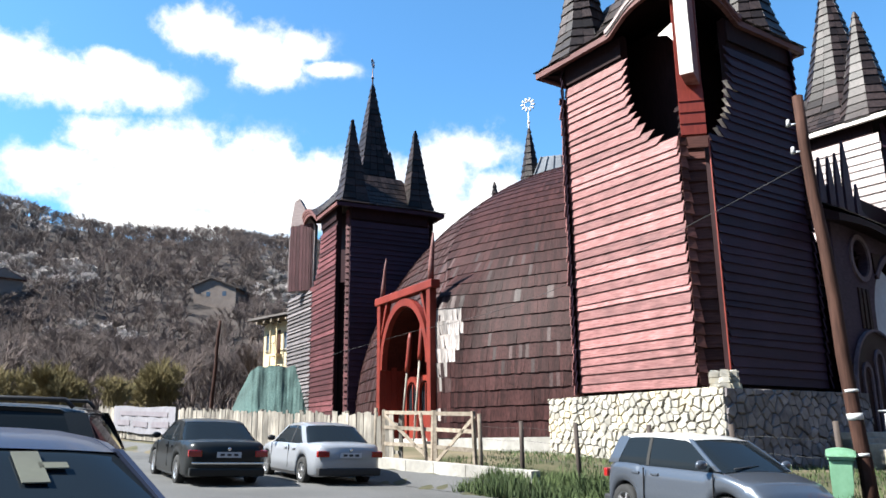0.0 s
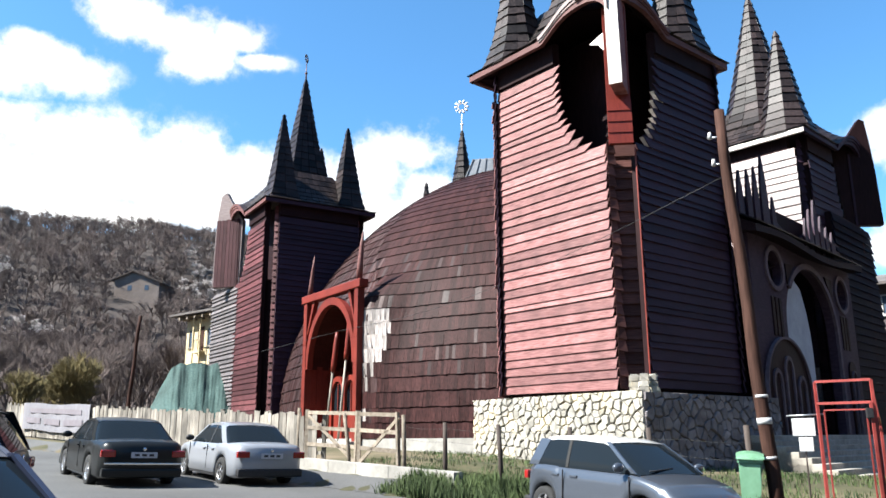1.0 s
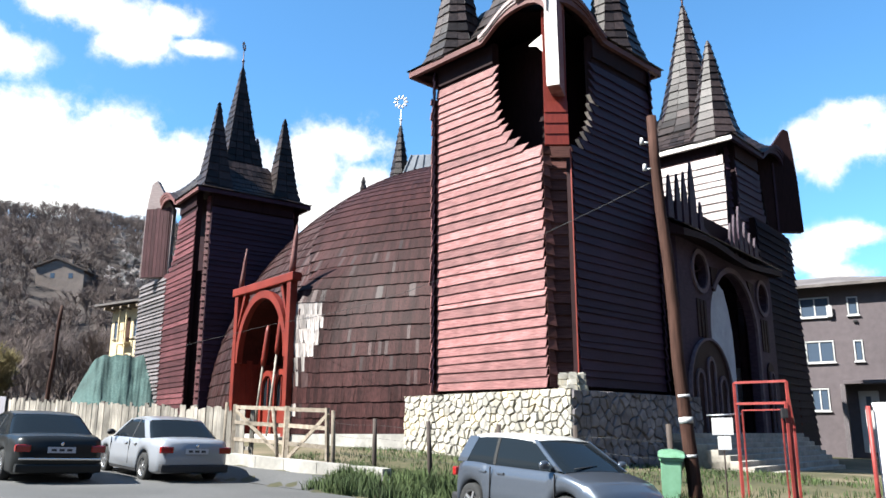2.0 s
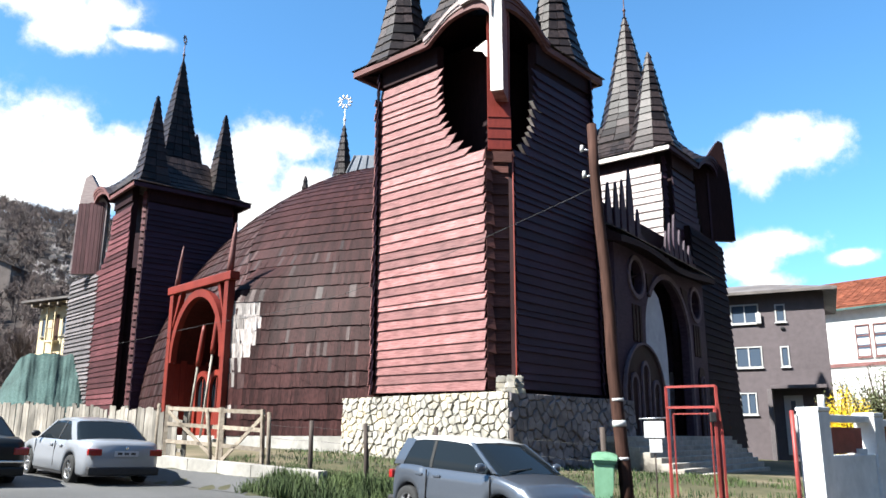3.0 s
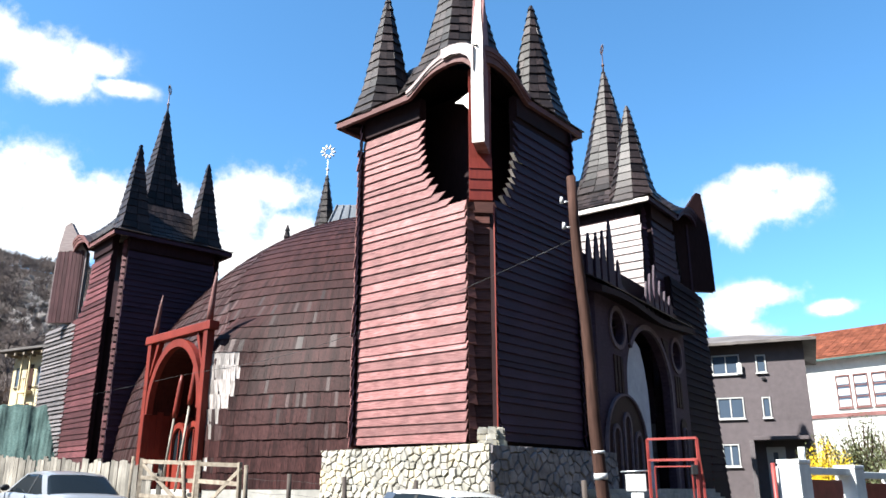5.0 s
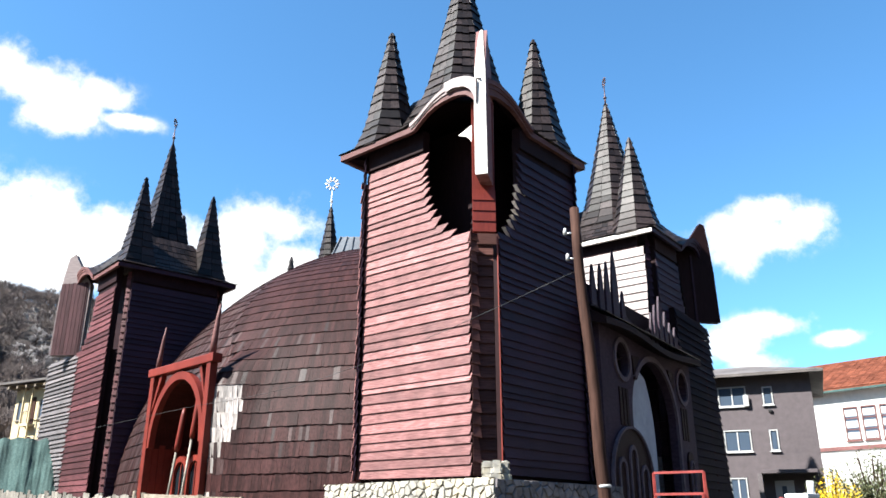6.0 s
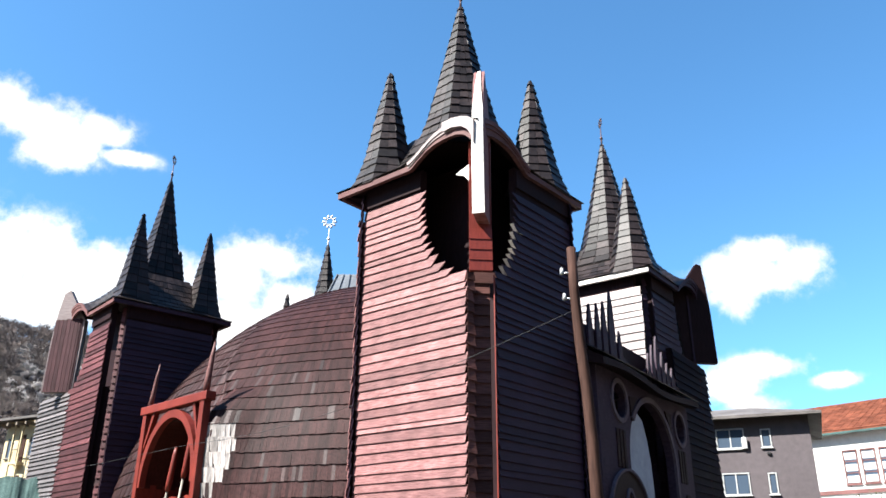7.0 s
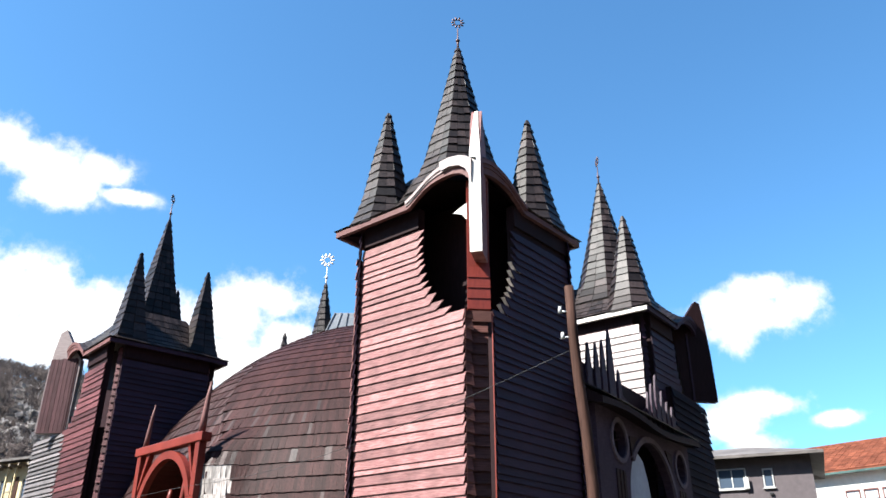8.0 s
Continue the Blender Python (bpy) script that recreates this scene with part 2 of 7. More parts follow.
class Heap:
    """Many boxes gathered into one mesh."""
    def __init__(self):
        self.v, self.f = [], []

    def hexa(self, pts):
        k = len(self.v)
        self.v += [tuple(p) for p in pts]
        self.f += [tuple(k + i for i in q) for q in HEXA]

    def box(self, x0, x1, y0, y1, z0, z1, m=None):
        pts = [Vector(p) for p in ((x0, y0, z0), (x1, y0, z0), (x1, y1, z0), (x0, y1, z0), (x0, y0, z1), (x1, y0, z1), (x1, y1, z1), (x0, y1, z1))]
        if m is not None:
            pts = [m @ p for p in pts]
        # bottom ring then top ring, wound to match HEXA
        self.hexa([pts[0], pts[3], pts[2], pts[1], pts[4], pts[7], pts[6], pts[5]])

    def beam(self, a, b, w, t, up=(0, 0, 1)):
        """A bar of w by t from a to b."""
        a, b, up = Vector(a), Vector(b), Vector(up)
        d = (b - a).normalized()
        s = d.cross(up)
        s = s.normalized() if s.length > 1e-4 else Vector((1, 0, 0))
        u = s.cross(d).normalized()
        ring = lambda c: [c + s * (i * w / 2) + u * (j * t / 2) for i, j in ((-1, -1), (1, -1), (1, 1), (-1, 1))]
        r0, r1 = ring(a), ring(b)
        self.hexa([r0[3], r0[2], r0[1], r0[0], r1[3], r1[2], r1[1], r1[0]])

    def done(self, name, material, parent=None, label=""):
        return raw(name, self.v, self.f, material, parent, label)


def slab_pts(a, b, c, d, n, th):
    """Eight corners of a slab whose outer face is a b c d, th thick against n."""
    o = Vector(n) * th
    q = [Vector(p) for p in (a, b, c, d)]
    return [*q, *[p - o for p in q]]


def piece(name, pts, material, parent):
    return raw(name, pts, HEXA, material, parent)


def bevel_box(name, x0, x1, y0, y1, z0, z1, material, parent=None, r=0.02, label="", m=None):
    bm = bmesh.new()
    bmesh.ops.create_cube(bm, size=1, matrix=Matrix.Translation(((x0 + x1) / 2, (y0 + y1) / 2, (z0 + z1) / 2)) @ Matrix.Diagonal((x1 - x0, y1 - y0, z1 - z0, 1)))
    if r:
        bmesh.ops.bevel(bm, geom=bm.edges[:], offset=r, segments=2, affect="EDGES", profile=0.6)
    if m is not None:
        bm.transform(m)
    return part(name, bm, material, parent, label)


def tube(name, path, radii, material, parent=None, sides=10, label=""):
    """A round bar along a path, closed at both ends."""
    bm = bmesh.new()
    rings = []
    path = [Vector(p) for p in path]
    for i, p in enumerate(path):
        d = (path[min(i + 1, len(path) - 1)] - path[max(i - 1, 0)]).normalized()
        s = d.cross(Vector((0.31, 0.95, 0.02)))
        s = s.normalized() if s.length > 0.05 else d.cross(Vector((1, 0, 0))).normalized()
        u = s.cross(d)
        r = radii[i] if isinstance(radii, (list, tuple)) else radii
        rings.append([bm.verts.new(p + (s * math.cos(k * math.tau / sides) + u * math.sin(k * math.tau / sides)) * r) for k in range(sides)])
    for a, b in zip(rings, rings[1:]):
        for k in range(sides):
            bm.faces.new((a[k], a[(k + 1) % sides], b[(k + 1) % sides], b[k]))
    bm.faces.new(rings[0])
    bm.faces.new(rings[-1])
    return part(name, bm, material, parent, label, smooth=True)


def plate(name, outline, thick, material, parent=None, m=Matrix(), label="", r=0.0):
    """A flat outline in x and z, given a thickness along y."""
    bm = bmesh.new()
    f = bm.faces.new([bm.verts.new((x, -thick / 2, z)) for x, z in outline])
    ext = bmesh.ops.extrude_face_region(bm, geom=[f])
    bmesh.ops.translate(bm, vec=(0, thick, 0), verts=[v for v in ext["geom"] if isinstance(v, bmesh.types.BMVert)])
    if r:
        bmesh.ops.bevel(bm, geom=[e for e in bm.edges if abs(e.verts[0].co.y - e.verts[1].co.y) < 1e-5], offset=r, segments=1, affect="EDGES")
    bm.transform(m)
    return part(name, bm, material, parent, label)


def smooth01(x, a, b):
    k = min(1.0, max(0.0, (x - a) / (b - a)))
    return k * k * (3 - 2 * k)


# ---- the lie of the land ----
FENCE_A, FENCE_D = Vector((-7.2, 21.2)), Vector((0.8436, -0.5368))
FENCE_N = Vector((0.5368, 0.8436))
# the ridge right of and behind the view is added to block low sky
RIDGE = [(-180, 0.4), (-110, 0.24), (-80, 0.28), (-46, 0.272), (-39, 0.256), (-31, 0.246), (-26, 0.243), (-15, 0.22), (0, 0.16), (30, 0.09), (39, 0.3), (60, 0.42), (80, 0.44), (140, 0.48), (180, 0.4)]


def ridge_slope(az):
    for (a0, s0), (a1, s1) in zip(RIDGE, RIDGE[1:]):
        if a0 <= az <= a1:
            return s0 + (s1 - s0) * (az - a0) / (a1 - a0)
    return 0.1


def past_fence(x, y):
    return (x - FENCE_A.x) * FENCE_N.x + (y - FENCE_A.y) * FENCE_N.y


def land(x, y):
    r = math.hypot(x, y)
    k = 1.0 if r < 45 else 45 / r
    road = (-0.0458 * x + 0.0098 * y) * k
    d = past_fence(x, y)
    z = road + 0.28 * smooth01(d, -1.75, -0.5) + 0.36 * smooth01(d, 0.2, 5.5)
    if r > 70:
        az = math.degrees(math.atan2(x, y))
        top = ridge_slope(az)
        rise = smooth01(r, 60, 330) * 0.65 + 0.35 * min(1, max(0, (r - 70) / 260))
        bumps = 5 * (noise.noise(Vector((x * 0.012, y * 0.012, 0.3))) + 0.5 * noise.noise(Vector((x * 0.03, y * 0.03, 5)))) * smooth01(r, 80, 200) * min(1, top / 0.2)
        z += rise * top * min(r, 335) * 0.97 + bumps
        if r > 345:
            z -= (r - 345) * 0.05
    return z


def build_ground():
    radii = [0.4 * 1.058 ** i for i in range(160)]
    n = 240
    verts, faces = [(0, 0, land(0, 0))], []
    for r in radii:
        for k in range(n):
            a = k * math.tau / n
            x, y = r * math.sin(a), r * math.cos(a)
            verts.append((x, y, land(x, y)))
    for k in range(n):
        faces.append((0, 1 + (k + 1) % n, 1 + k))
    for i in range(len(radii) - 1):
        for k in range(n):
            a, b = 1 + i * n + k, 1 + i * n + (k + 1) % n
            faces.append((a, b, b + n, a + n))
    ob = raw("ground", verts, faces, EARTH, smooth=True)
    ob.data.materials.append(HILL)
    for p in ob.data.polygons:
        if p.center.length > 52:
            p.material_index = 1
    return tagged(ob, "grassy earth rising into a wooded hillside", "ground", kind="structure")


def strip(name, d0, d1, s0, s1, lift, material, ns=90, nd=12, label="", category=""):
    """A sheet along the fence line, from d0 to d1 across it."""
    verts, faces = [], []
    for i in range(ns + 1):
        for j in range(nd + 1):
            s, d = s0 + (s1 - s0) * i / ns, d0 + (d1 - d0) * j / nd
            p = FENCE_A + FENCE_D * s + FENCE_N * d
            verts.append((p.x, p.y, land(p.x, p.y) + lift))
    for i in range(ns):
        for j in range(nd):
            a = i * (nd + 1) + j
            faces.append((a, a + nd + 1, a + nd + 2, a + 1))
    ob = raw(name, verts, faces, material, smooth=True)
    return tagged(ob, label, category, kind="structure")


build_ground()
strip("road", -24, -1.75, -50, 40, 0.032, ASPHALT, label="worn grey asphalt road", category="road")
strip("pavement", -1.748, -0.78, -50, 4.3, 0.04, ASPHALT, 60, 6, "asphalt edge of the road by the kerb", "pavement")

# ---- the church towers ----
EAVE_Z, WALL_Z = 13.95, 2.9
SIDE, EAVE_SIDE = 5.7, 6.25


def face_frame(k):
    """The frame of wall k: x along it (seen from outside, to the right), y outwards, z up. Walls 0 and 1 meet at the beak corner."""
    ang = {0: -135, 1: -45, 2: 45, 3: 135}[k]
    out = Vector((math.cos(radians(ang)), math.sin(radians(ang)), 0))
    return Matrix(((-out.y, out.x, 0, 0), (out.x, out.y, 0, 0), (0, 0, 1, 0), (0, 0, 0, 1)))


def lerp_table(tab, x):
    for (x0, v0), (x1, v1) in zip(tab, tab[1:]):
        if x0 <= x <= x1:
            return v0 + (v1 - v0) * (x - x0) / (x1 - x0)
    return tab[0][1] if x < tab[0][0] else tab[-1][1]


HOLE_FOOT, HOLE_RISE = 9.95, 2.5


def cut_edge(z, wide=0.38):
    """How far towards the beak corner a board reaches, 0 to 1 of the panel: the edge of an oval opening."""
    if z < HOLE_FOOT:
        return 1.0
    k = min(1.0, (z + 0.12 - HOLE_FOOT) / HOLE_RISE)
    return 1.0 - wide * math.sqrt(1 - (1 - k) ** 2)


# the hood's lip, over the straight line of the eave: metres along it from the beak corner, rise of its upper and of its lower edge
LIP_TOP = [(0.0, 0.60), (0.25, 0.74), (0.5, 0.83), (0.8, 0.88), (1.1, 0.86), (1.5, 0.76), (1.8, 0.64), (2.1, 0.46), (2.4, 0.25), (2.7, 0.08), (2.95, 0.0)]
LIP_FOOT = [(0.0, -0.16), (0.1, 0.1), (0.25, 0.32), (0.5, 0.54), (0.8, 0.64), (1.1, 0.66), (1.5, 0.63), (1.8, 0.57), (2.1, 0.45), (2.4, 0.26), (2.7, 0.04), (2.8, 0.0)]


def hood_rise(t):
    """Rise of the eave over its straight line, t metres along it from the beak corner."""
    return lerp_table(LIP_TOP, t)


def spire(parent, name, cx, cy, profile, sides, course, material, turn=0.0, per_side=2):
    """A pointed roof: profile is rings of radius and height, clad in courses of shakes, each its own piece."""
    tip = profile[-1][1]
    z0 = profile[0][1]

    def radius(z):
        for (r0, a), (r1, b) in zip(profile, profile[1:]):
            if a <= z <= b:
                return r0 + (r1 - r0) * (z - a) / (b - a)
        return profile[-1][0]
    bm = bmesh.new()
    rings = []
    for r, z in profile:
        rr = max(r - 0.05, 0.01)
        rings.append([bm.verts.new((cx + rr * math.cos(turn + k * math.tau / sides), cy + rr * math.sin(turn + k * math.tau / sides), z)) for k in range(sides)])
    for a, b in zip(rings, rings[1:]):
        for k in range(sides):
            bm.faces.new((a[k], a[(k + 1) % sides], b[(k + 1) % sides], b[k]))
    bm.faces.new(rings[0])
    bm.faces.new(rings[-1])
    body = part(name, bm, CORE_WOOD, parent)
    z = z0
    while z < tip - 0.12:
        h = course * rnd.uniform(0.9, 1.1)
        zt = min(z + h * 1.12, tip)
        rb, rt = radius(z) + 0.05, radius(zt) + 0.004
        n = per_side if rb > 0.55 else 1
        for k in range(sides):
            a0, a1 = turn + k * math.tau / sides, turn + (k + 1) * math.tau / sides
            p0, p1 = Vector((math.cos(a0), math.sin(a0), 0)), Vector((math.cos(a1), math.sin(a1), 0))
            nrm = (p0 + p1).normalized()
            for i in range(n):
                f0, f1 = i / n + 0.008, (i + 1) / n - 0.008
                dz, do = rnd.uniform(-0.03, 0.03), rnd.uniform(0, 0.02)
                e0, e1 = p0.lerp(p1, f0), p0.lerp(p1, f1)
                c = Vector((cx, cy, 0))
                pts = slab_pts(c + e0 * (rb + do) + Vector((0, 0, z + dz)), c + e1 * (rb + do) + Vector((0, 0, z + dz + rnd.uniform(-0.015, 0.015))),
                               c + e1 * rt + Vector((0, 0, zt)), c + e0 * rt + Vector((0, 0, zt)), nrm, 0.03)
                piece("shingle", pts, material, body)
        z += h
    return body


def finial(parent, x, y, z, size, material):
    """A rod with a ball and a wheel of petals."""
    rod = tube("finial_rod", [(x, y, z - 0.3), (x, y, z + 0.35), (x, y, z + 0.4), (x, y, z + 1.0)], [0.05, 0.045, 0.03, 0.025], material, parent, 8)
    bm = bmesh.new()
    bmesh.ops.create_uvsphere(bm, u_segments=10, v_segments=6, radius=0.09, matrix=Matrix.Translation((x, y, z + 0.35)))
    part("finial_ball", bm, material, parent, smooth=True)
    c = Vector((x, y, z + 1.0 + size * 0.5))
    bm = bmesh.new()
    for k in range(10):
        a = k * math.tau / 10
        d = Vector((math.cos(a), 0, math.sin(a)))
        bmesh.ops.create_uvsphere(bm, u_segments=6, v_segments=4, radius=0.5, matrix=Matrix.Translation(c + d * size * 0.36) @ Matrix.Rotation(-a, 4, "Y") @ Matrix.Diagonal((size * 0.3, 0.05, size * 0.15, 1)))
    part("finial_wheel", bm, material, parent, smooth=True)
    bm = bmesh.new()
    ring = [[bm.verts.new(c + Vector((math.cos(a) * r, yy, math.sin(a) * r))) for r, yy in ((size * 0.2, 0), (size * 0.23, 0.03), (size * 0.26, 0), (size * 0.23, -0.03))] for a in [k * math.tau / 20 for k in range(20)]]
    for i in range(20):
        for j in range(4):
            bm.faces.new((ring[i][j], ring[(i + 1) % 20][j], ring[(i + 1) % 20][(j + 1) % 4], ring[i][(j + 1) % 4]))
    part("finial_ring", bm, material, parent, smooth=True)


FIN_TALL = [(-3.4, 14.4), (-3.7, 15.5), (-4.15, 16.75), (-4.35, 16.1), (-4.5, 15.0), (-4.56, 13.4), (-4.5, 11.5), (-3.55, 11.4)]
FIN_LOW = [(-3.5, 14.2), (-4.0, 14.9), (-4.6, 15.9), (-4.9, 15.7), (-5.05, 14.7), (-5.13, 13.2), (-5.17, 10.3), (-3.55, 10.3)]
FIN_BLUNT = [(-3.0, 14.3), (-3.7, 15.0), (-4.45, 16.05), (-4.68, 15.95), (-4.78, 15.0), (-4.86, 13.4), (-4.92, 10.9), (-3.3, 10.9)]


def church_tower(x, y, turn, label, wall_bottom=WALL_Z, board=RED_BOARD, shifts=(0, 0), roof_turn=0.0, eave=EAVE_Z, fin_x=0.0, fin_turn=0.0, pale=None, dark=(), fin=FIN_TALL, fin_paint=RED_BOARD, fine=1, lap=1.0, square=False):
    """A square wooden tower, panels of lapped boards with open corners, a beak-like hood over one corner, a tall spire and three small ones."""
    t = thing("church_tower", pose(x, y, 0, 0, 0, turn), label, "tower", "church towers")
    up = eave - EAVE_Z
    # core, set back at the corners and behind the belfry opening
    half = SIDE / 2
    bm = bmesh.new()
    s = half - 0.14
    outline = []
    for k in range(4):
        f = face_frame(k)
        ca = cb = 0.9
        outline += [f @ Vector((-(s - ca), s, 0)), f @ Vector((s - cb, s, 0))]
    low = [bm.verts.new((p.x, p.y, min(wall_bottom, 1.0))) for p in outline]
    top = [bm.verts.new((p.x, p.y, 9.65)) for p in outline]
    for i in range(8):
        bm.faces.new((low[i], low[(i + 1) % 8], top[(i + 1) % 8], top[i]))
    bm.faces.new(top)
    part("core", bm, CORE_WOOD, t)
    # inner core in near-black, the belfry's inner shade put into its colour
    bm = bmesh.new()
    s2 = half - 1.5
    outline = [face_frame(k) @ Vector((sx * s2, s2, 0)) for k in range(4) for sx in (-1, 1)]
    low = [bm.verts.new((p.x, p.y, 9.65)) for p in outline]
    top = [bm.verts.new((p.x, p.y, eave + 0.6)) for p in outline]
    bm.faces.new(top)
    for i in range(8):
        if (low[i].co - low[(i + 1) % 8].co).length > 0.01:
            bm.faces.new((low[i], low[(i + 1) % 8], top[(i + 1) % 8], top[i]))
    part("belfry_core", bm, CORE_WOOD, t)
    # panels of boards
    hw = half - 0.6
    for k in range(4):
        f = face_frame(k)
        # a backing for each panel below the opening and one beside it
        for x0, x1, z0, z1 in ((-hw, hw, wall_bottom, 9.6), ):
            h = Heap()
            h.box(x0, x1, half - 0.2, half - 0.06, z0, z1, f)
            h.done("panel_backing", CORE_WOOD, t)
        beak_side = {0: 1, 1: -1}.get(k, 0)
        wide = 0.24 if k == 1 and fin is FIN_TALL else 0.38
        reach = hw * 2 * (1 - wide - 0.05)
        h = Heap()
        if beak_side == 0:
            h.box(-hw, hw, half - 0.3, half - 0.06, 9.6, eave + 0.1, f)
        elif beak_side == 1:
            h.box(-hw, -hw + reach, half - 0.3, half - 0.06, 9.6, eave + 0.1, f)
        else:
            h.box(hw - reach, hw, half - 0.3, half - 0.06, 9.6, eave + 0.1, f)
        h.done("panel_backing", CORE_WOOD, t)
        # the dark board under the eave, with the eave's shadow put into its colour
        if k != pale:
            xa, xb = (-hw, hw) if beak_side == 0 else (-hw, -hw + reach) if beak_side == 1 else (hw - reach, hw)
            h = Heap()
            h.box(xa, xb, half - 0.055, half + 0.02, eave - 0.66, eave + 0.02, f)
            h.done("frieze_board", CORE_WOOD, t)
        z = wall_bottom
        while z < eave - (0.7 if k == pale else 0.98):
            e = rnd.choice((0.27, 0.33, 0.36, 0.38)) * lap
            zt = z + e * 1.1
            r = cut_edge(z, wide) if beak_side else 1.0
            x0, x1 = -hw - rnd.uniform(0, 0.05), hw + rnd.uniform(0, 0.05)
            if beak_side == 1:
                x1 = -hw + (hw + hw) * r + rnd.uniform(-0.03, 0.03)
            elif beak_side == -1:
                x0 = hw - (hw + hw) * r + rnd.uniform(-0.03, 0.03)
            slant = 0.26 if r < 1 else 0.05
            if k == 3:
                x1 += 0.3 + rnd.uniform(-0.03, 0.05)
            # ends lean back so the row of boards has a saw edge
            a0, a1 = (x0 + slant * (beak_side == -1), x1 - slant * (beak_side == 1))
            wob = [rnd.uniform(-0.032, 0.032) for _ in range(4)]
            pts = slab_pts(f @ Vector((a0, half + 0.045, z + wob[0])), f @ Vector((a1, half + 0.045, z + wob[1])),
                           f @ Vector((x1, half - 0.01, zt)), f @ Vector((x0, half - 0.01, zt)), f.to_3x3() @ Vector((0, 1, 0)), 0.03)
            # dark walls have shade put into the board colour, the pale wall sun
            piece("board", pts, SUNLIT_BOARD if k == pale and z > 9.0 else SHADE_BOARD if k in dark else board, t)
            # pale wedges on the board ends, coloured for sun catching the teeth
            if k == 1 and r < 0.97 and z < 11.7 and fin is FIN_TALL:
                xa, za = a0 + 0.05, z + 0.02
                h = Heap()
                h.hexa([f @ Vector(q) for q in ((xa, half - 0.13, za), (xa + 0.1, half + 0.03, za), (xa + 0.16, half + 0.03, za), (xa + 0.16, half - 0.13, za),
                                                (x0 - 0.02, half - 0.13, zt - 0.05), (x0 + 0.02, half - 0.01, zt - 0.05), (x0 + 0.16, half - 0.01, zt - 0.05), (x0 + 0.16, half - 0.13, zt - 0.05))])
                h.done("board_end", PALE_WOOD, t)
            z += e
    # corner posts in the open corners, and the saw-toothed returns of the boards
    for k in range(4):
        a = radians(-90 + 90 * k)
        d = Vector((math.cos(a), math.sin(a), 0))
        side = Vector((-d.y, d.x, 0))
        rad = half * math.sqrt(2) - ({0: 0.78, 1: 0.32, 2: 0.5, 3: 0.27}[k] if fin is FIN_TALL else 0.6)
        s0, s1 = (-0.55, 0.55) if fin is FIN_TALL else (0.05, 0.36)
        z = wall_bottom
        while z < (HOLE_FOOT - 0.02 if k == 0 else eave - 0.3):
            e = 0.34
            pts = slab_pts(d * (rad + 0.03) + side * s0 + Vector((0, 0, z)), d * (rad + 0.03) + side * s1 + Vector((0, 0, z)),
                           d * (rad - 0.04) + side * s1 + Vector((0, 0, z + e * 1.1)), d * (rad - 0.04) + side * s0 + Vector((0, 0, z + e * 1.1)), d, 0.03)
            # the corner's half shade is put into the board colour
            piece("corner_board", pts, HALF_SHADE_BOARD if k == 0 and fin is FIN_TALL else SHADE_BOARD if fin is FIN_TALL else board, t)
            # the short returns at the end of one wall, bent round towards the corner
            if k == 0:
                q0 = d * (rad + 0.36) - side * 0.415
                q1 = d * (rad + 0.24) - side * 0.17
                jig = side * rnd.uniform(-0.03, 0.03)
                pts = slab_pts(q0 + Vector((0, 0, z + 0.02)) + d * 0.05, q1 + jig + Vector((0, 0, z - 0.03)) + d * 0.05,
                               q1 + jig - side * 0.06 + Vector((0, 0, z + e * 1.02)), q0 + Vector((0, 0, z + e * 1.08)), d, 0.03)
                piece("corner_board", pts, HALF_SHADE_BOARD, t)
            z += e
        if k == 0:
            h = Heap()
            g = face_frame(1)
            h.box(-hw - 0.035, -hw - 0.005, half - 0.035, half + 0.005, wall_bottom, HOLE_FOOT - 0.1, g)
            h.done("corner_batten", RED_BEAM, t)
    # roof
    roof = thing("roof", Matrix.Translation((shifts[0], shifts[1], up)) @ pose(0, 0, 0, 0, 0, roof_turn))
    roof.parent = t
    eh = EAVE_SIDE / 2

    def roof_point(k, u, w, lift=0.0):
        """On side k, u metres along the eave, w from the eave (0) inwards (1)."""
        inner = 0.42
        sx = u * (1 + (inner - 1) * w)
        sy = eh * (1 + (inner - 1) * w)
        beak = {0: eh - u, 1: eh + u}.get(k, 9)
        zz = EAVE_Z + 0.12 + 2.3 * max(w, 0) ** 1.45 + hood_rise(beak) * (1 - 0.75 * w) + lift
        return face_frame(k) @ Vector((sx, sy, zz))
    courses = 8
    deck_v, deck_f = [], []
    nu = 14
    for k in range(4):
        base = len(deck_v)
        for j in range(courses + 1):
            for i in range(nu + 1):
                deck_v.append(roof_point(k, -eh + 2 * eh * i / nu, j / courses, -0.06))
        for j in range(courses):
            for i in range(nu):
                a = base + j * (nu + 1) + i
                deck_f.append((a, a + 1, a + nu + 2, a + nu + 1))
    raw("roof_deck", deck_v, deck_f, CORE_WOOD, roof)
    for k in range(4):
        nrm = (face_frame(k).to_3x3() @ Vector((0, 0.75, 0.66))).normalized()
        for j in range(courses):
            for i in range(nu):
                u0, u1 = -eh + 2 * eh * (i + 0.02) / nu, -eh + 2 * eh * (i + 0.98) / nu
                w0, w1 = (j / courses if j else -0.045) - 0.012 * rnd.random(), (j + 1.1) / courses
                pts = slab_pts(roof_point(k, u0, w0, 0.03), roof_point(k, u1, w0, 0.03), roof_point(k, u1, min(w1, 1), -0.01), roof_point(k, u0, min(w1, 1), -0.01), nrm, 0.03)
                piece("shingle", pts, ROOF_SHAKE, roof)
        # fascia along the eave, following the hood; over the hood it is laid up of two plies
        o = face_frame(k).to_3x3() @ Vector((0, 1, 0))
        up_z = Vector((0, 0, 1))

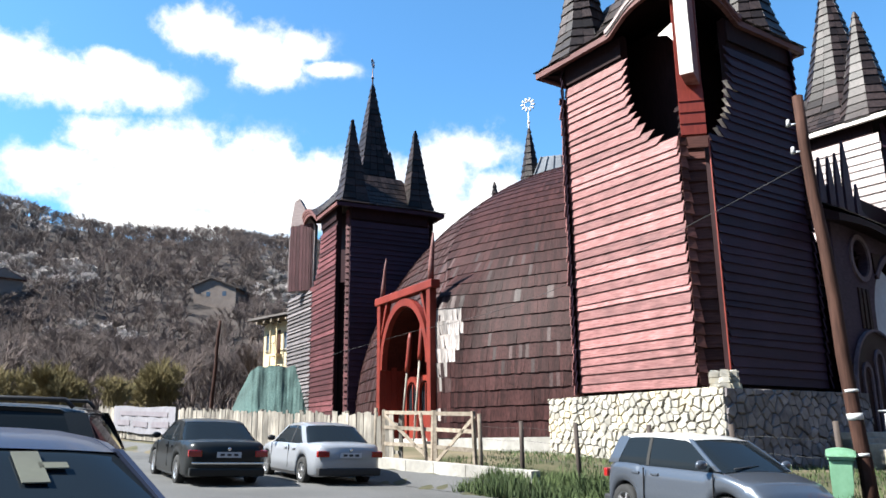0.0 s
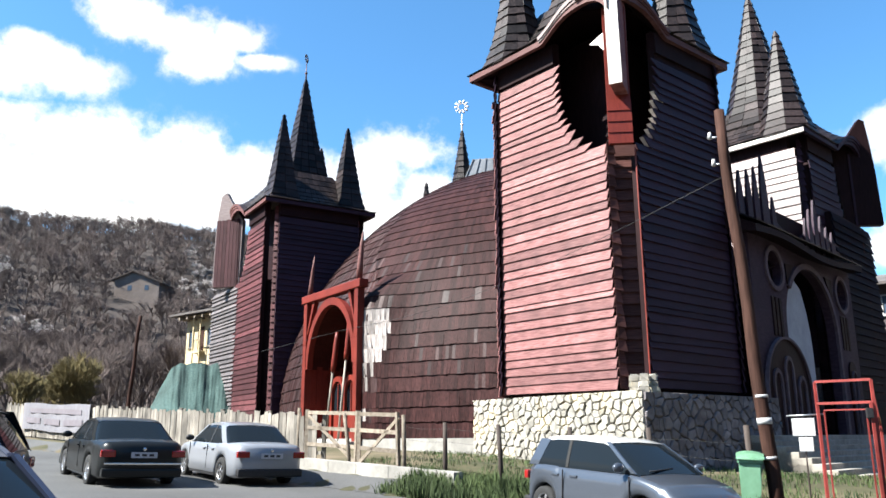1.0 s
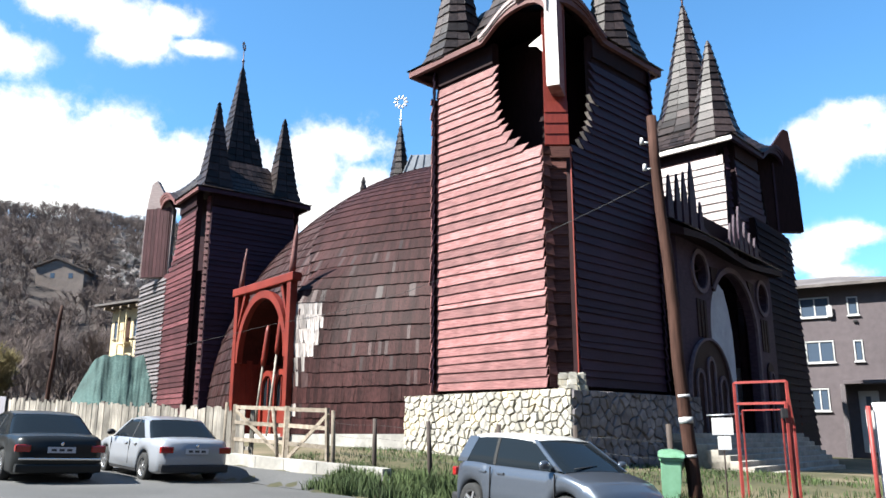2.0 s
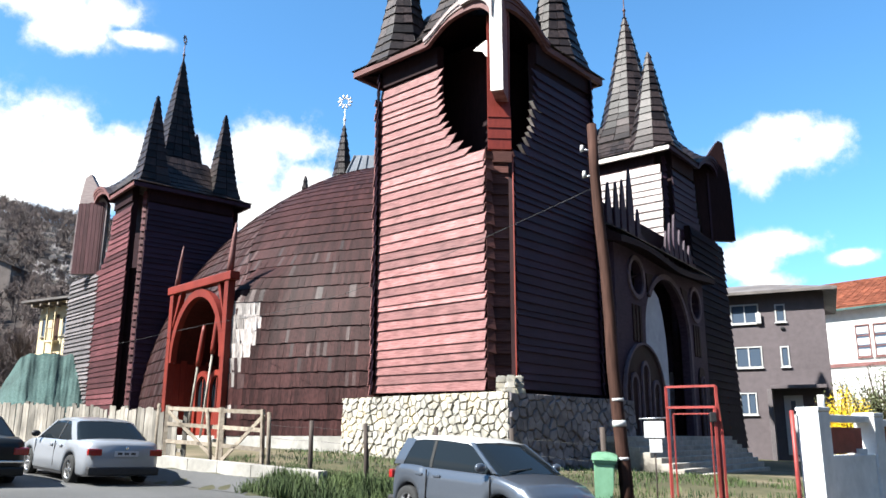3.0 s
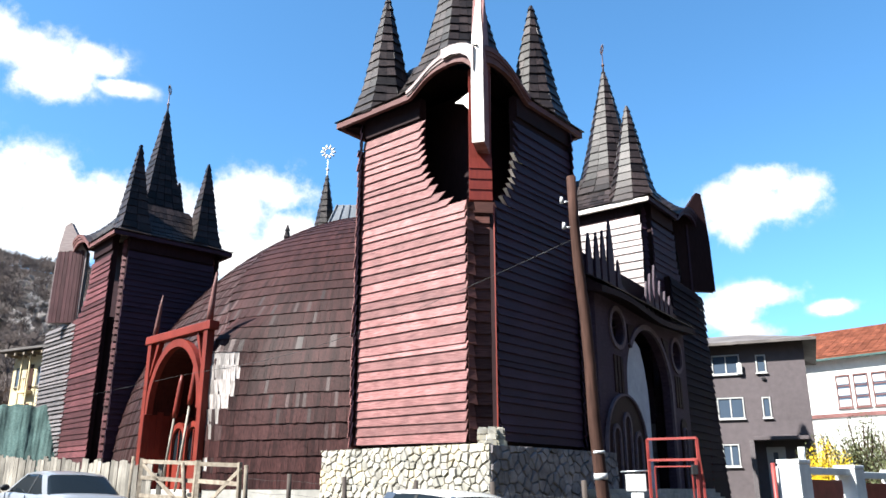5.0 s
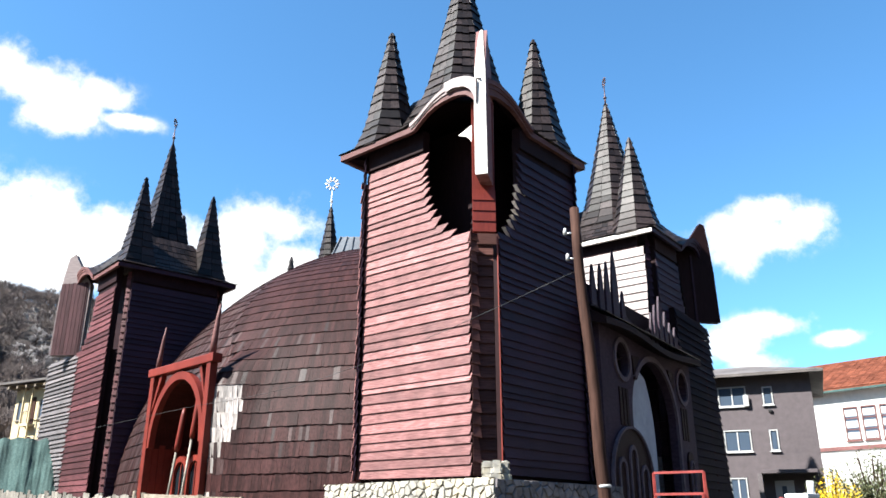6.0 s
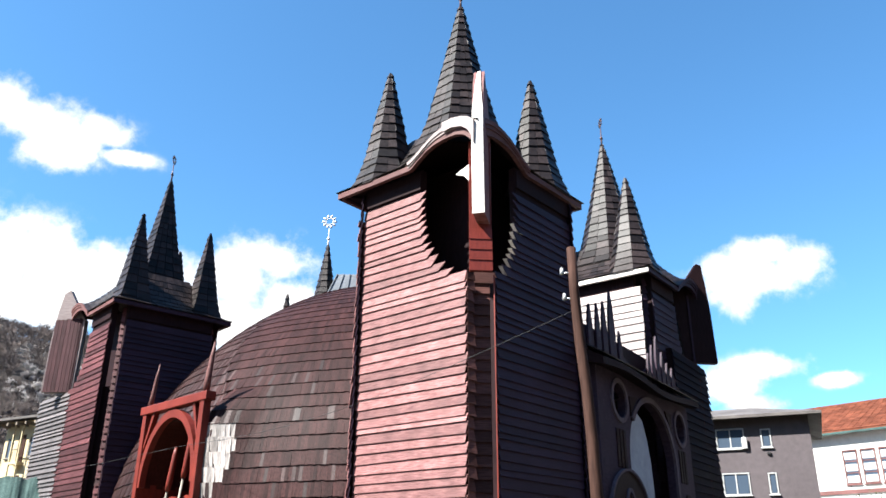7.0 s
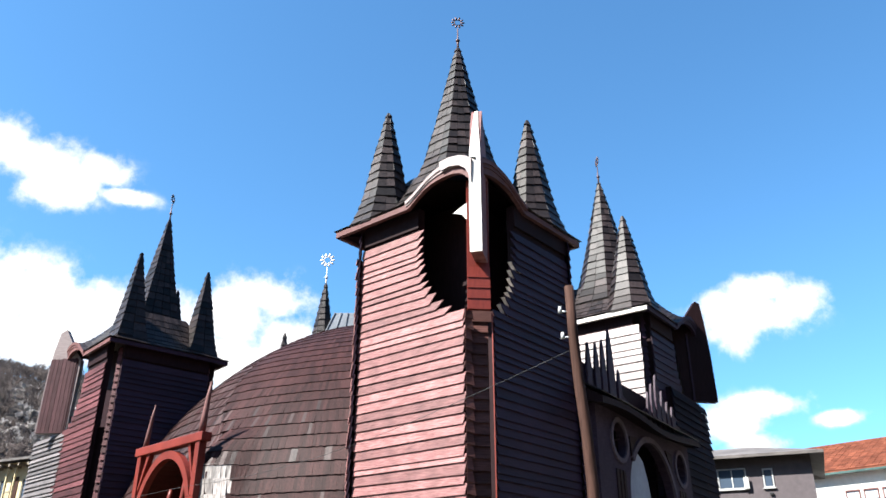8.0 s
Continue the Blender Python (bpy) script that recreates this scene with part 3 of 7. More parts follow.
        def lip_strip(name, u0, u1, steps, high, low, out, thick, material, label=""):
            """A board bent along the eave of side k between the heights high(beak) and low(beak) over its straight line."""
            fv, ff = [], []
            for i in range(steps + 1):
                u = u0 + (u1 - u0) * i / steps
                beak = {0: eh - u, 1: eh + u}.get(k, 9)
                p = face_frame(k) @ Vector((u, eh, EAVE_Z + 0.09))
                a, b = p + up_z * high(beak), p + up_z * min(low(beak), high(beak) - 0.015)
                fv += [a + o * out, a + o * (out - thick), b + o * (out - thick), b + o * out]
            for i in range(steps):
                a = i * 4
                ff += [(a + j, a + (j + 1) % 4, a + 4 + (j + 1) % 4, a + 4 + j) for j in range(4)]
            ff += [(3, 2, 1, 0), (steps * 4, steps * 4 + 1, steps * 4 + 2, steps * 4 + 3)]
            return raw(name, fv, ff, material, roof, label)
        # the pale side's fascia has sun put into its colour, dark sides shade
        lip_strip("fascia", -eh, eh, 60, hood_rise, lambda b: lerp_table(LIP_FOOT, b) - 0.19, 0.03, 0.15, PALE_WOOD if k == pale else SHADE_BOARD if k in dark and fin is not FIN_TALL or fin is FIN_BLUNT else FASCIA)
        if k in (0, 1):
            ends = (eh - 2.85, eh - 0.02) if k == 0 else (-eh + 0.02, -eh + 2.85)
            lip_strip("hood_ply", *ends, 30, lambda b: hood_rise(b) + 0.045, lambda b: lerp_table(LIP_FOOT, b) * 0.45 + hood_rise(b) * 0.55 - 0.1, 0.065, 0.05, SHADE_BOARD if fin is FIN_BLUNT else WORN_BOARD if k == 0 and fin is FIN_TALL else FASCIA)
            lip_strip("hood_ply", *ends, 30, lambda b: hood_rise(b) + 0.08, lambda b: lerp_table(LIP_FOOT, b) * 0.15 + hood_rise(b) * 0.85 - 0.045, 0.10, 0.05, SHADE_BOARD if fin is FIN_BLUNT else WORN_BOARD if k == 0 else FASCIA)
        if k == 0 and fin is FIN_TALL:
            top_edge, foot_edge = [(0.0, 0.66), (0.2, 0.83), (0.5, 0.96), (0.9, 1.04), (1.3, 1.02)], [(0.0, -0.2), (0.12, 0.18), (0.25, 0.40), (0.5, 0.60), (0.9, 0.70), (1.25, 0.66), (1.3, 0.8)]
            lip_strip("hood_board", eh - 1.3, eh - 0.0, 22, lambda b: lerp_table(top_edge, b), lambda b: lerp_table(foot_edge, b), 0.145, 0.045, SUNLIT_BOARD, "pale crest board")
            # an added pale plate for a patch of sun under the hood, beside the corner post
            plate("hood_bracket", [(half - 0.84, 13.3), (half - 0.26, 13.5), (half - 0.26, 12.86), (half - 0.5, 13.16)], 0.06, PALE_WOOD, roof, face_frame(0) @ Matrix.Translation((0, half - 0.1, 0)), "pale plate in place of a sunlit patch")
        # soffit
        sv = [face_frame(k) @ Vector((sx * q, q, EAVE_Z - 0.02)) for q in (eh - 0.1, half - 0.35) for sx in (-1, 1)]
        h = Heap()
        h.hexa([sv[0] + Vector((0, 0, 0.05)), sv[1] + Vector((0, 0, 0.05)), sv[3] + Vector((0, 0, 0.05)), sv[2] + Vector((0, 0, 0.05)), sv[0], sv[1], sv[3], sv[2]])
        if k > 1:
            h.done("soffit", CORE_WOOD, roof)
    # spires
    sides, spin, slim = (4, 0.0, 0.92) if square else (8, radians(22.5), 1.0)
    spire(roof, "spire", 0, 0, [(r * slim, z) for r, z in ((2.15, 15.3), (1.7, 16.1), (1.38, 17.0), (0.95, 18.7), (0.5, 20.7), (0.05, 22.7))], sides, 0.40, ROOF_SHAKE, spin, 2 + fine + 2 * square)
    for k in (1, 2, 3):
        a = radians(-90 + 90 * k)
        cx, cy = 2.72 * math.cos(a), 2.72 * math.sin(a)
        spire(roof, "corner_spire", cx, cy, [(r * slim, z) for r, z in ((1.32, 14.05), (1.05, 14.7), (0.85, 15.4), (0.5, 17.2), (0.05, 19.3))], sides, 0.38, ROOF_SHAKE, spin, 1 + fine + square)
    finial(roof, 0, 0, 22.7, 0.6, DARK_METAL)
    # beak: a tall tapering fin that stands out of the corner
    swing = Matrix.Translation((fin_x, -3.3, 0)) @ pose(0, 0, 0, 0, 0, fin_turn) @ Matrix.Translation((0, 3.3, 0))
    m = swing @ Matrix(((0, 1, 0, 0), (1, 0, 0, 0), (0, 0, 1, 0), (0, 0, 0, 1)))
    plate("beak_fin", fin, 0.36, fin_paint, roof, m, "tall tapering wooden fin")
    edge = Heap()
    front = fin[2:7]
    for (y0, z0), (y1, z1) in zip(front, front[1:]):
        wa, wb = [0.19 * min(1, 0.25 + (fin[2][1] - z) / 2.6) for z in (z0, z1)]
        edge.hexa([swing @ Vector(q) for q in ((-wa, y0 - 0.04, z0), (wa, y0 - 0.04, z0), (wa, y0, z0), (-wa, y0, z0), (-wb, y1 - 0.04, z1), (wb, y1 - 0.04, z1), (wb, y1, z1), (-wb, y1, z1))])
    edge.done("fin_edge", {"tall": PALE_WOOD, "low": WORN_BOARD}.get("tall" if fin is FIN_TALL else "low" if fin is FIN_LOW else "", fin_paint), roof, "pale edge board" if fin is not FIN_BLUNT else "")
    if fin is FIN_LOW:
        # upright planks on the broad side of the fin
        for i in range(7):
            y0, y1 = -3.62 - i * 0.215, -3.62 - i * 0.215 - 0.2
            h = Heap()
            h.hexa([swing @ Vector(q) for q in ((0.18, y0, 10.3), (0.21, y0, 10.3), (0.21, y1, 10.3), (0.18, y1, 10.3), (0.18, y0, 14.25), (0.21, y0, 14.25), (0.21, y1, 14.2 + 0.1 * (i < 4)), (0.18, y1, 14.2 + 0.1 * (i < 4)))])
            h.done("plank", MAROON_PLANK, roof)
            h = Heap()
            h.hexa([swing @ Vector(q) for q in ((-0.21, y0, 10.3), (-0.18, y0, 10.3), (-0.18, y1, 10.3), (-0.21, y1, 10.3), (-0.21, y0, 14.25), (-0.18, y0, 14.25), (-0.18, y1, 14.2), (-0.21, y1, 14.2))])
            h.done("plank", MAROON_PLANK, roof)
    # red corner post behind the fin
    px = 0.18 if fin is FIN_TALL else 0.0
    h = Heap()
    h.beam((px, -3.75, HOLE_FOOT - 0.06 - up), (px, -3.75, 14.3), 0.68 if fin is FIN_TALL else 0.46, 0.1, (0, 1, 0))
    h.done("corner_post", {"tall": RED_BEAM, "low": MAROON_PLANK}.get("tall" if fin is FIN_TALL else "low" if fin is FIN_LOW else "", SHADE_BOARD), roof)
    if fin is FIN_TALL:
        # short boards across the foot of the post
        for i in range(4):
            h = Heap()
            z = HOLE_FOOT - 0.05 + 0.34 * i
            h.hexa([(px - 0.35, -3.85, z), (px + 0.35, -3.85, z), (px + 0.35, -3.805, z), (px - 0.35, -3.805, z), (px - 0.35, -3.825, z + 0.345), (px + 0.35, -3.825, z + 0.345), (px + 0.35, -3.805, z + 0.345), (px - 0.35, -3.805, z + 0.345)])
            h.done("post_board", RED_BEAM, roof)
    return t


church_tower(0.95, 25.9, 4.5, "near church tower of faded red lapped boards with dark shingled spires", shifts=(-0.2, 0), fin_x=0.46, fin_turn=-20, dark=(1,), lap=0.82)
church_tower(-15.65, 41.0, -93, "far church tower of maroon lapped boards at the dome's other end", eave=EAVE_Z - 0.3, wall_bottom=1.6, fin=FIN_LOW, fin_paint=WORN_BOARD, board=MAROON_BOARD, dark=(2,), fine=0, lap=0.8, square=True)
church_tower(8.6, 37.0, 98, "church tower of dark boards with one pale, sun-toned side by the entrance", wall_bottom=1.6, fin=FIN_BLUNT, fin_paint=CORE_WOOD, board=SHADE_BOARD, pale=3, fine=0)

# ---- the domed nave ----
DOME_C, DOME_A, DOME_B, DOME_H, DOME_N, DOME_M, DOME_Z = Vector((-4.17, 37.75)), 14.46, 9.18, 12.96, 2.35, 1.41, 1.6


PORTAL_O, PORTAL_W = Vector((-11.58, 31.62, 1.5)), 4.45
PORTAL_M = Matrix(((math.sqrt(0.5), math.sqrt(0.5), 0, PORTAL_O.x), (-math.sqrt(0.5), math.sqrt(0.5), 0, PORTAL_O.y), (0, 0, 1, PORTAL_O.z), (0, 0, 0, 1)))
PORTAL_INV = PORTAL_M.inverted()


def in_portal(p):
    """Inside the mouth of the side portal."""
    q = PORTAL_INV @ p
    return 0.1 < q.x < PORTAL_W - 0.1 and -3 < q.y < 2.2 and q.z < 2.85 + math.sqrt(max(0.0, (PORTAL_W / 2 + 0.12) ** 2 - (q.x - PORTAL_W / 2) ** 2))


def along(table, x):
    """Straight interpolation in a short table of pairs."""
    for (xa, ya), (xb, yb) in zip(table, table[1:]):
        if x <= xb:
            return ya + (yb - ya) * max(0.0, x - xa) / (xb - xa)
    return table[-1][1]


# the front lobe of the roof ends in a sharp edge that climbs from the portal's post: its bearing and how proud it stands, by height
LOBE_EDGE = ((0.0, -107.5), (0.3, -107.5), (0.45, -103.0), (0.57, -98.2), (0.66, -96.2), (0.74, -93.8), (0.85, -89.5), (1.0, -84.0))
LOBE_PROUD = ((0.0, 0.3), (0.3, 0.4), (0.45, 0.48), (0.57, 0.47), (0.66, 0.42), (0.74, 0.34), (0.85, 0.2), (1.0, 0.0))


def bay(phi, zeta):
    """How far the front lobe stands proud of the end of the dome behind the portal."""
    d = along(LOBE_EDGE, zeta) - ((math.degrees(phi) + 180) % 360 - 180)
    proud = along(LOBE_PROUD, zeta)
    if d > 0:
        return proud * (1 - smooth01(d, -3, 30))
    return proud * max(0.5 * (1 - smooth01(-d, 8, 40)), 1 + d / 2)


PORTAL_OUT = PORTAL_M.to_3x3() @ Vector((0, -1, 0))


def flare(p):
    """The cladding sweeps out to meet the portal's frame on its right."""
    q = PORTAL_INV @ p
    if not (PORTAL_W - 0.3 < q.x < PORTAL_W + 2.2 and 0 < q.y < 3.5 and q.z < 6.8):
        return p
    return p + PORTAL_OUT * max(0.0, q.y - 0.1) * (1 - smooth01(q.x, PORTAL_W, PORTAL_W + 1.9)) * (1 - smooth01(q.z, 4.6, 6.7))


def dome_point(phi, zeta, out=0.0):
    out += bay(phi, zeta)
    r = max(0.0, 1 - zeta ** DOME_N) ** (1 / DOME_M)
    u, v = (DOME_A * r + out) * math.cos(phi), (DOME_B * r + out) * math.sin(phi)
    q = math.sqrt(0.5)
    return flare(Vector((DOME_C.x - q * u + q * v, DOME_C.y + q * u + q * v, DOME_Z + DOME_H * zeta)))


def build_nave():
    nave = thing("church_nave", Matrix(), "domed church nave clad in brown wooden shingles", "church")
    nz, nphi = 60, 200
    zs = [math.sin(i / nz * math.pi / 2) ** 0.9 for i in range(nz + 1)]
    verts = [dome_point(k * math.tau / nphi, min(z, 0.9995), -0.06) for z in zs for k in range(nphi)]
    faces = [(i * nphi + k, i * nphi + (k + 1) % nphi, (i + 1) * nphi + (k + 1) % nphi, (i + 1) * nphi + k) for i in range(nz) for k in range(nphi)]
    faces = [f for f in faces if not in_portal((verts[f[0]] + verts[f[2]]) / 2)]
    raw("shell", verts, faces, CORE_WOOD, nave)
    # courses of shakes, even along the slope
    prof = [(z / 400, dome_point(-math.pi / 2, z / 400)) for z in range(401)]
    run, marks, nextmark = 0.0, [0.0], 0.53
    for (za, pa), (zb, pb) in zip(prof, prof[1:]):
        run += (pb - pa).length
        if run >= nextmark:
            marks.append(zb)
            nextmark += 0.53
    marks.append(1.0)
    # worn: shingles in a paler colour that stands in for glints and sheen
    heap, worn, near, pale = Heap(), Heap(), [], []
    for j in range(len(marks) - 2):
        z0, z1 = marks[j], min(marks[j + 1] + (marks[j + 2] - marks[j + 1]) * 0.12, 0.998)
        girth = sum((dome_point((k + 1) * math.tau / 60, z0) - dome_point(k * math.tau / 60, z0)).length for k in range(60))
        n = max(12, int(girth / 0.12))
        off = rnd.random()
        for k in range(n):
            p0, p1 = (k + off + 0.012) * math.tau / n, (k + off + 0.988) * math.tau / n
            q = dome_point((p0 + p1) / 2, z0)
            if q.x + q.y > 46 or q.y > 50 or in_portal(q):
                continue
            pm = (p0 + p1) / 2
            dz = rnd.uniform(-0.0011, 0.0011)
            o = 0.05 + rnd.uniform(0, 0.022)
            a, b, c, d = dome_point(p0, max(z0 + dz, 0), o), dome_point(p1, max(z0 + dz, 0), o), dome_point(p1, z1, 0.01), dome_point(p0, z1, 0.01)
            nrm = (b - a).cross(d - a)
            if nrm.length < 1e-6:
                continue
            nrm.normalize()
            pts = slab_pts(a, b, c, d, nrm, 0.03)
            lp = PORTAL_INV @ q
            # a pale patch beside the portal, sun on the flare put into its colour
            span = 0.5 + 0.8 * smooth01(lp.z, 1.6, 3.3)
            if PORTAL_W - 0.1 < lp.x < PORTAL_W + span * (0.9 + 0.15 * rnd.random()) and 0.2 < lp.z < 4.4 and lp.y < 3 and rnd.random() < (0.88 if lp.z > 2.2 else 0.5):
                curl = 0.015 + 0.045 * rnd.random() ** 2
                slip = (a - d) * rnd.uniform(-0.1, 0.2)
                pale.append(slab_pts(a + nrm * curl + slip, b + nrm * (curl + 0.03 * rnd.random()) + slip, c, d, nrm, 0.03))
            elif rnd.random() < (0.5 if math.degrees(pm) - 360 > along(LOBE_EDGE, z0) and q.y < 38 else 0.08 if q.x > -8.5 and 3.0 < q.z < 8.6 else 0):
                worn.hexa(pts)
            elif 2 <= j <= 9 and -8.2 < q.x < -2.5 and q.y < 31 and len(near) < 300:
                near.append(pts)
            else:
                heap.hexa(pts)
    rest = heap.done("shingles", DOME_SHAKE, nave)
    tagged(rest, kind="stuff")
    tagged(worn.done("worn_shingles", GLINT_SHAKE, nave, "paler shingles standing in for glints and sheen"), kind="stuff")
    for pts in near:
        piece("shingle", pts, DOME_SHAKE, nave)
    for pts in pale:
        piece("silvered_shingle", pts, SUNLIT_SHAKE, nave)
    # white footing under the dome
    bm = bmesh.new()
    rings = [[bm.verts.new(dome_point(k * math.tau / 96, 0, o) + Vector((0, 0, dz))) for k in range(96)] for o, dz in ((0.12, -1.3), (0.12, 0.0), (-0.3, 0.0))]
    for a, b in zip(rings, rings[1:]):
        for k in range(96):
            bm.faces.new((a[k], a[(k + 1) % 96], b[(k + 1) % 96], b[k]))
    part("footing", bm, CONCRETE, nave, "pale concrete footing")
    # ridge lantern with its spire and the small spike behind
    spire(nave, "ridge_spire", -6.5, 42.2, [(1.05, 14.2), (0.55, 15.8), (0.04, 18.9)], 8, 0.4, ROOF_SHAKE, 0.3, 1)
    finial(nave, -6.5, 42.2, 18.9, 0.9, PALE_WOOD)
    spire(nave, "spike", -9.05, 44.4, [(0.4, 14.3), (0.04, 16.6)], 6, 0.4, ROOF_SHAKE, 0, 1)
    # low metal-clad lantern on the ridge beside the spire
    lx, ly, lz, lh = -4.9, 42.6, 15.1, 1.8
    h = Heap()
    h.hexa([(lx - 0.9, ly - 0.9, lz + lh), (lx + 0.9, ly - 0.9, lz + lh), (lx + 0.9, ly + 0.9, lz + lh), (lx - 0.9, ly + 0.9, lz + lh), (lx - 1.5, ly - 1.5, lz), (lx + 1.5, ly - 1.5, lz), (lx + 1.5, ly + 1.5, lz), (lx - 1.5, ly + 1.5, lz)])
    lantern = h.done("ridge_lantern", ZINC, nave, "grey sheet-metal lantern roof")
    for i in range(6):
        u = -1 + 2 * i / 5
        h = Heap()
        h.beam((lx + u * 1.48, ly - 1.53, lz), (lx + u * 0.9, ly - 0.93, lz + lh), 0.05, 0.06, (0, -1, 0.4))
        h.done("seam", ZINC, lantern)
    return nave


build_nave()

# ---- more materials ----
WHITE_PAINT = surface("white_limewash", (0.47, 0.475, 0.48), (0.6, 0.6, 0.6), 0.8, 4, (1, 1, 1), 0.18, 0.9, 0.03, 0.2)
CAR_WHITE = surface("silver_white_car_paint", (0.19, 0.2, 0.22), (0.215, 0.226, 0.248), 0.3, 60, (1, 1, 1), 0.04, 0.6, 0, 0, metal=0.15, coat=0.6)
CAR_BLACK = surface("black_green_car_paint", (0.007, 0.008, 0.0085), (0.011, 0.0125, 0.013), 0.3, 60, (1, 1, 1), 0.1, 0.6, 0, 0, coat=0.15, spec=0.15)
CAR_GREY = surface("blue_grey_car_paint", (0.045, 0.054, 0.069), (0.0585, 0.0675, 0.084), 0.3, 60, (1, 1, 1), 0.06, 0.6, 0, 0, metal=0.35, coat=0.8)
CAR_BLUE = surface("dark_blue_car_paint", (0.016, 0.021, 0.04), (0.023, 0.029, 0.05), 0.35, 60, (1, 1, 1), 0.06, 0.6, 0, 0, coat=0.15, spec=0.1)
CAR_ROOF = surface("white_car_roof", (0.434, 0.434, 0.427), (0.476, 0.476, 0.469), 0.3, 60, (1, 1, 1), 0.04, 0.6, 0, 0, coat=0.8)
RUBBER = surface("tyre_rubber", (0.012, 0.012, 0.012), (0.022, 0.022, 0.022), 0.85, 30, (1, 1, 1), 0.2, 2, 0, 0.2)
TRIM = surface("black_plastic_trim", (0.012, 0.012, 0.013), (0.02, 0.02, 0.022), 0.55, 20, (1, 1, 1), 0.1, 2, 0, 0.1)
ALLOY = surface("alloy_rim", (0.42, 0.42, 0.43), (0.52, 0.52, 0.53), 0.3, 20, (1, 1, 1), 0.1, 2, 0, 0, metal=0.85)
CHROME = surface("chrome", (0.6, 0.6, 0.6), (0.66, 0.66, 0.66), 0.12, 20, (1, 1, 1), 0.05, 2, 0, 0, metal=1.0)
TAIL_RED = surface("red_lamp_glass", (0.17, 0.006, 0.006), (0.23, 0.012, 0.01), 0.12, 40, (1, 1, 1), 0.1, 2, 0, 0, coat=0.6)
LAMP_CLEAR = surface("clear_lamp_glass", (0.35, 0.35, 0.35), (0.434, 0.434, 0.434), 0.1, 20, (1, 1, 1), 0.1, 4, 0, 0, metal=0.3, coat=0.8)
PLATE_W = surface("plate_white", (0.385, 0.392, 0.42), (0.42, 0.427, 0.455), 0.4, 20, (1, 1, 1), 0.1, 2, 0, 0)
PLATE_INK = surface("plate_ink", (0.02, 0.02, 0.025), (0.03, 0.03, 0.035), 0.5, 20, (1, 1, 1), 0.1, 2, 0, 0)
CAR_GLASS = pane_glass("car_glass", (0.008, 0.011, 0.014), spec=0.08)
WINDOW_GLASS = pane_glass("window_glass", (0.05, 0.07, 0.10), 0.05)
GATE_RED = surface("red_gate_paint", (0.16, 0.022, 0.019), (0.24, 0.042, 0.036), 0.5, 6, (1, 1, 1), 0.3, 1.2, 0, 0.1)
POLE_WOOD = surface("brown_pole_wood", (0.022, 0.0105, 0.008), (0.062, 0.031, 0.023), 0.8, 3, (8, 8, 0.6), 0.35, 0.7, 0, 0.35, spec=0.1)
FENCE_WOOD = surface("weathered_fence_board", (0.11, 0.097, 0.08), (0.235, 0.213, 0.183), 0.85, 3, (8, 8, 0.7), 0.5, 1.3, 0.45, 0.35)
GATE_WOOD = surface("rough_gate_timber", (0.12, 0.095, 0.07), (0.25, 0.21, 0.165), 0.85, 3, (3, 3, 3), 0.3, 0.7, 0.25, 0.35)
HOUSE_GREY = surface("mauve_grey_render", (0.075, 0.062, 0.066), (0.095, 0.079, 0.083), 0.9, 3, (1, 1, 1), 0.12, 0.25, 0, 0.15)
HOUSE_WHITE = surface("white_render", (0.42, 0.413, 0.392), (0.49, 0.483, 0.462), 0.9, 3, (1, 1, 1), 0.12, 0.3, 0, 0.15)
HOUSE_CREAM = surface("cream_yellow_render", (0.42, 0.34, 0.2), (0.52, 0.43, 0.27), 0.9, 3, (1, 1, 1), 0.15, 0.3, 0, 0.15)
ROOF_TILE = surface("orange_roof_tiles", (0.1, 0.031, 0.018), (0.165, 0.055, 0.032), 0.85, 2, (1, 1, 1), 0.25, 0.5, 0.25, 0.3, spec=0.1)
ROOF_GREY = surface("grey_roof_sheet", (0.07, 0.0595, 0.056), (0.119, 0.105, 0.098), 0.7, 2, (1, 1, 1), 0.25, 0.4, 0.1, 0.2)
BIN_GREEN = surface("pale_green_plastic", (0.15, 0.31, 0.19), (0.2, 0.38, 0.25), 0.5, 6, (1, 1, 1), 0.12, 1, 0, 0.05)
NET_GREEN = surface("green_shade_net", (0.022, 0.05, 0.046), (0.06, 0.1, 0.092), 0.9, 5, (3, 3, 0.6), 0.4, 0.5, 0, 0.4)
BLADE = surface("grass_blade", (0.021, 0.041, 0.011), (0.064, 0.086, 0.03), 0.8, 0.7, (1, 1, 1), 0.35, 0.7, 0.4, 0)
YELLOW_BLOOM = surface("yellow_blossom", (0.62, 0.42, 0.01), (0.80, 0.58, 0.03), 0.8, 2, (1, 1, 1), 0.15, 1, 0.25, 0)
WHITE_BLOOM = surface("white_blossom_twigs", (0.27, 0.245, 0.235), (0.42, 0.385, 0.37), 0.9, 1, (1, 1, 1), 0.15, 0.05, 0.25, 0)
WILLOW = surface("budding_twigs", (0.1, 0.08, 0.035), (0.16, 0.13, 0.058), 0.9, 1, (1, 1, 1), 0.2, 0.05, 0.25, 0)
BUSH_LEAF = surface("shrub_leaf", (0.042, 0.0525, 0.021), (0.105, 0.112, 0.049), 0.7, 1, (1, 1, 1), 0.2, 0.5, 0.4, 0)
SIGN_WHITE = surface("white_sign_sheet", (0.34, 0.34, 0.335), (0.38, 0.38, 0.375), 0.5, 6, (1, 1, 1), 0.06, 2, 0, 0)
BANNER = surface("pale_banner_cloth", (0.14, 0.135, 0.15), (0.18, 0.175, 0.19), 0.8, 4, (1, 1, 1), 0.15, 0.8, 0, 0.1)
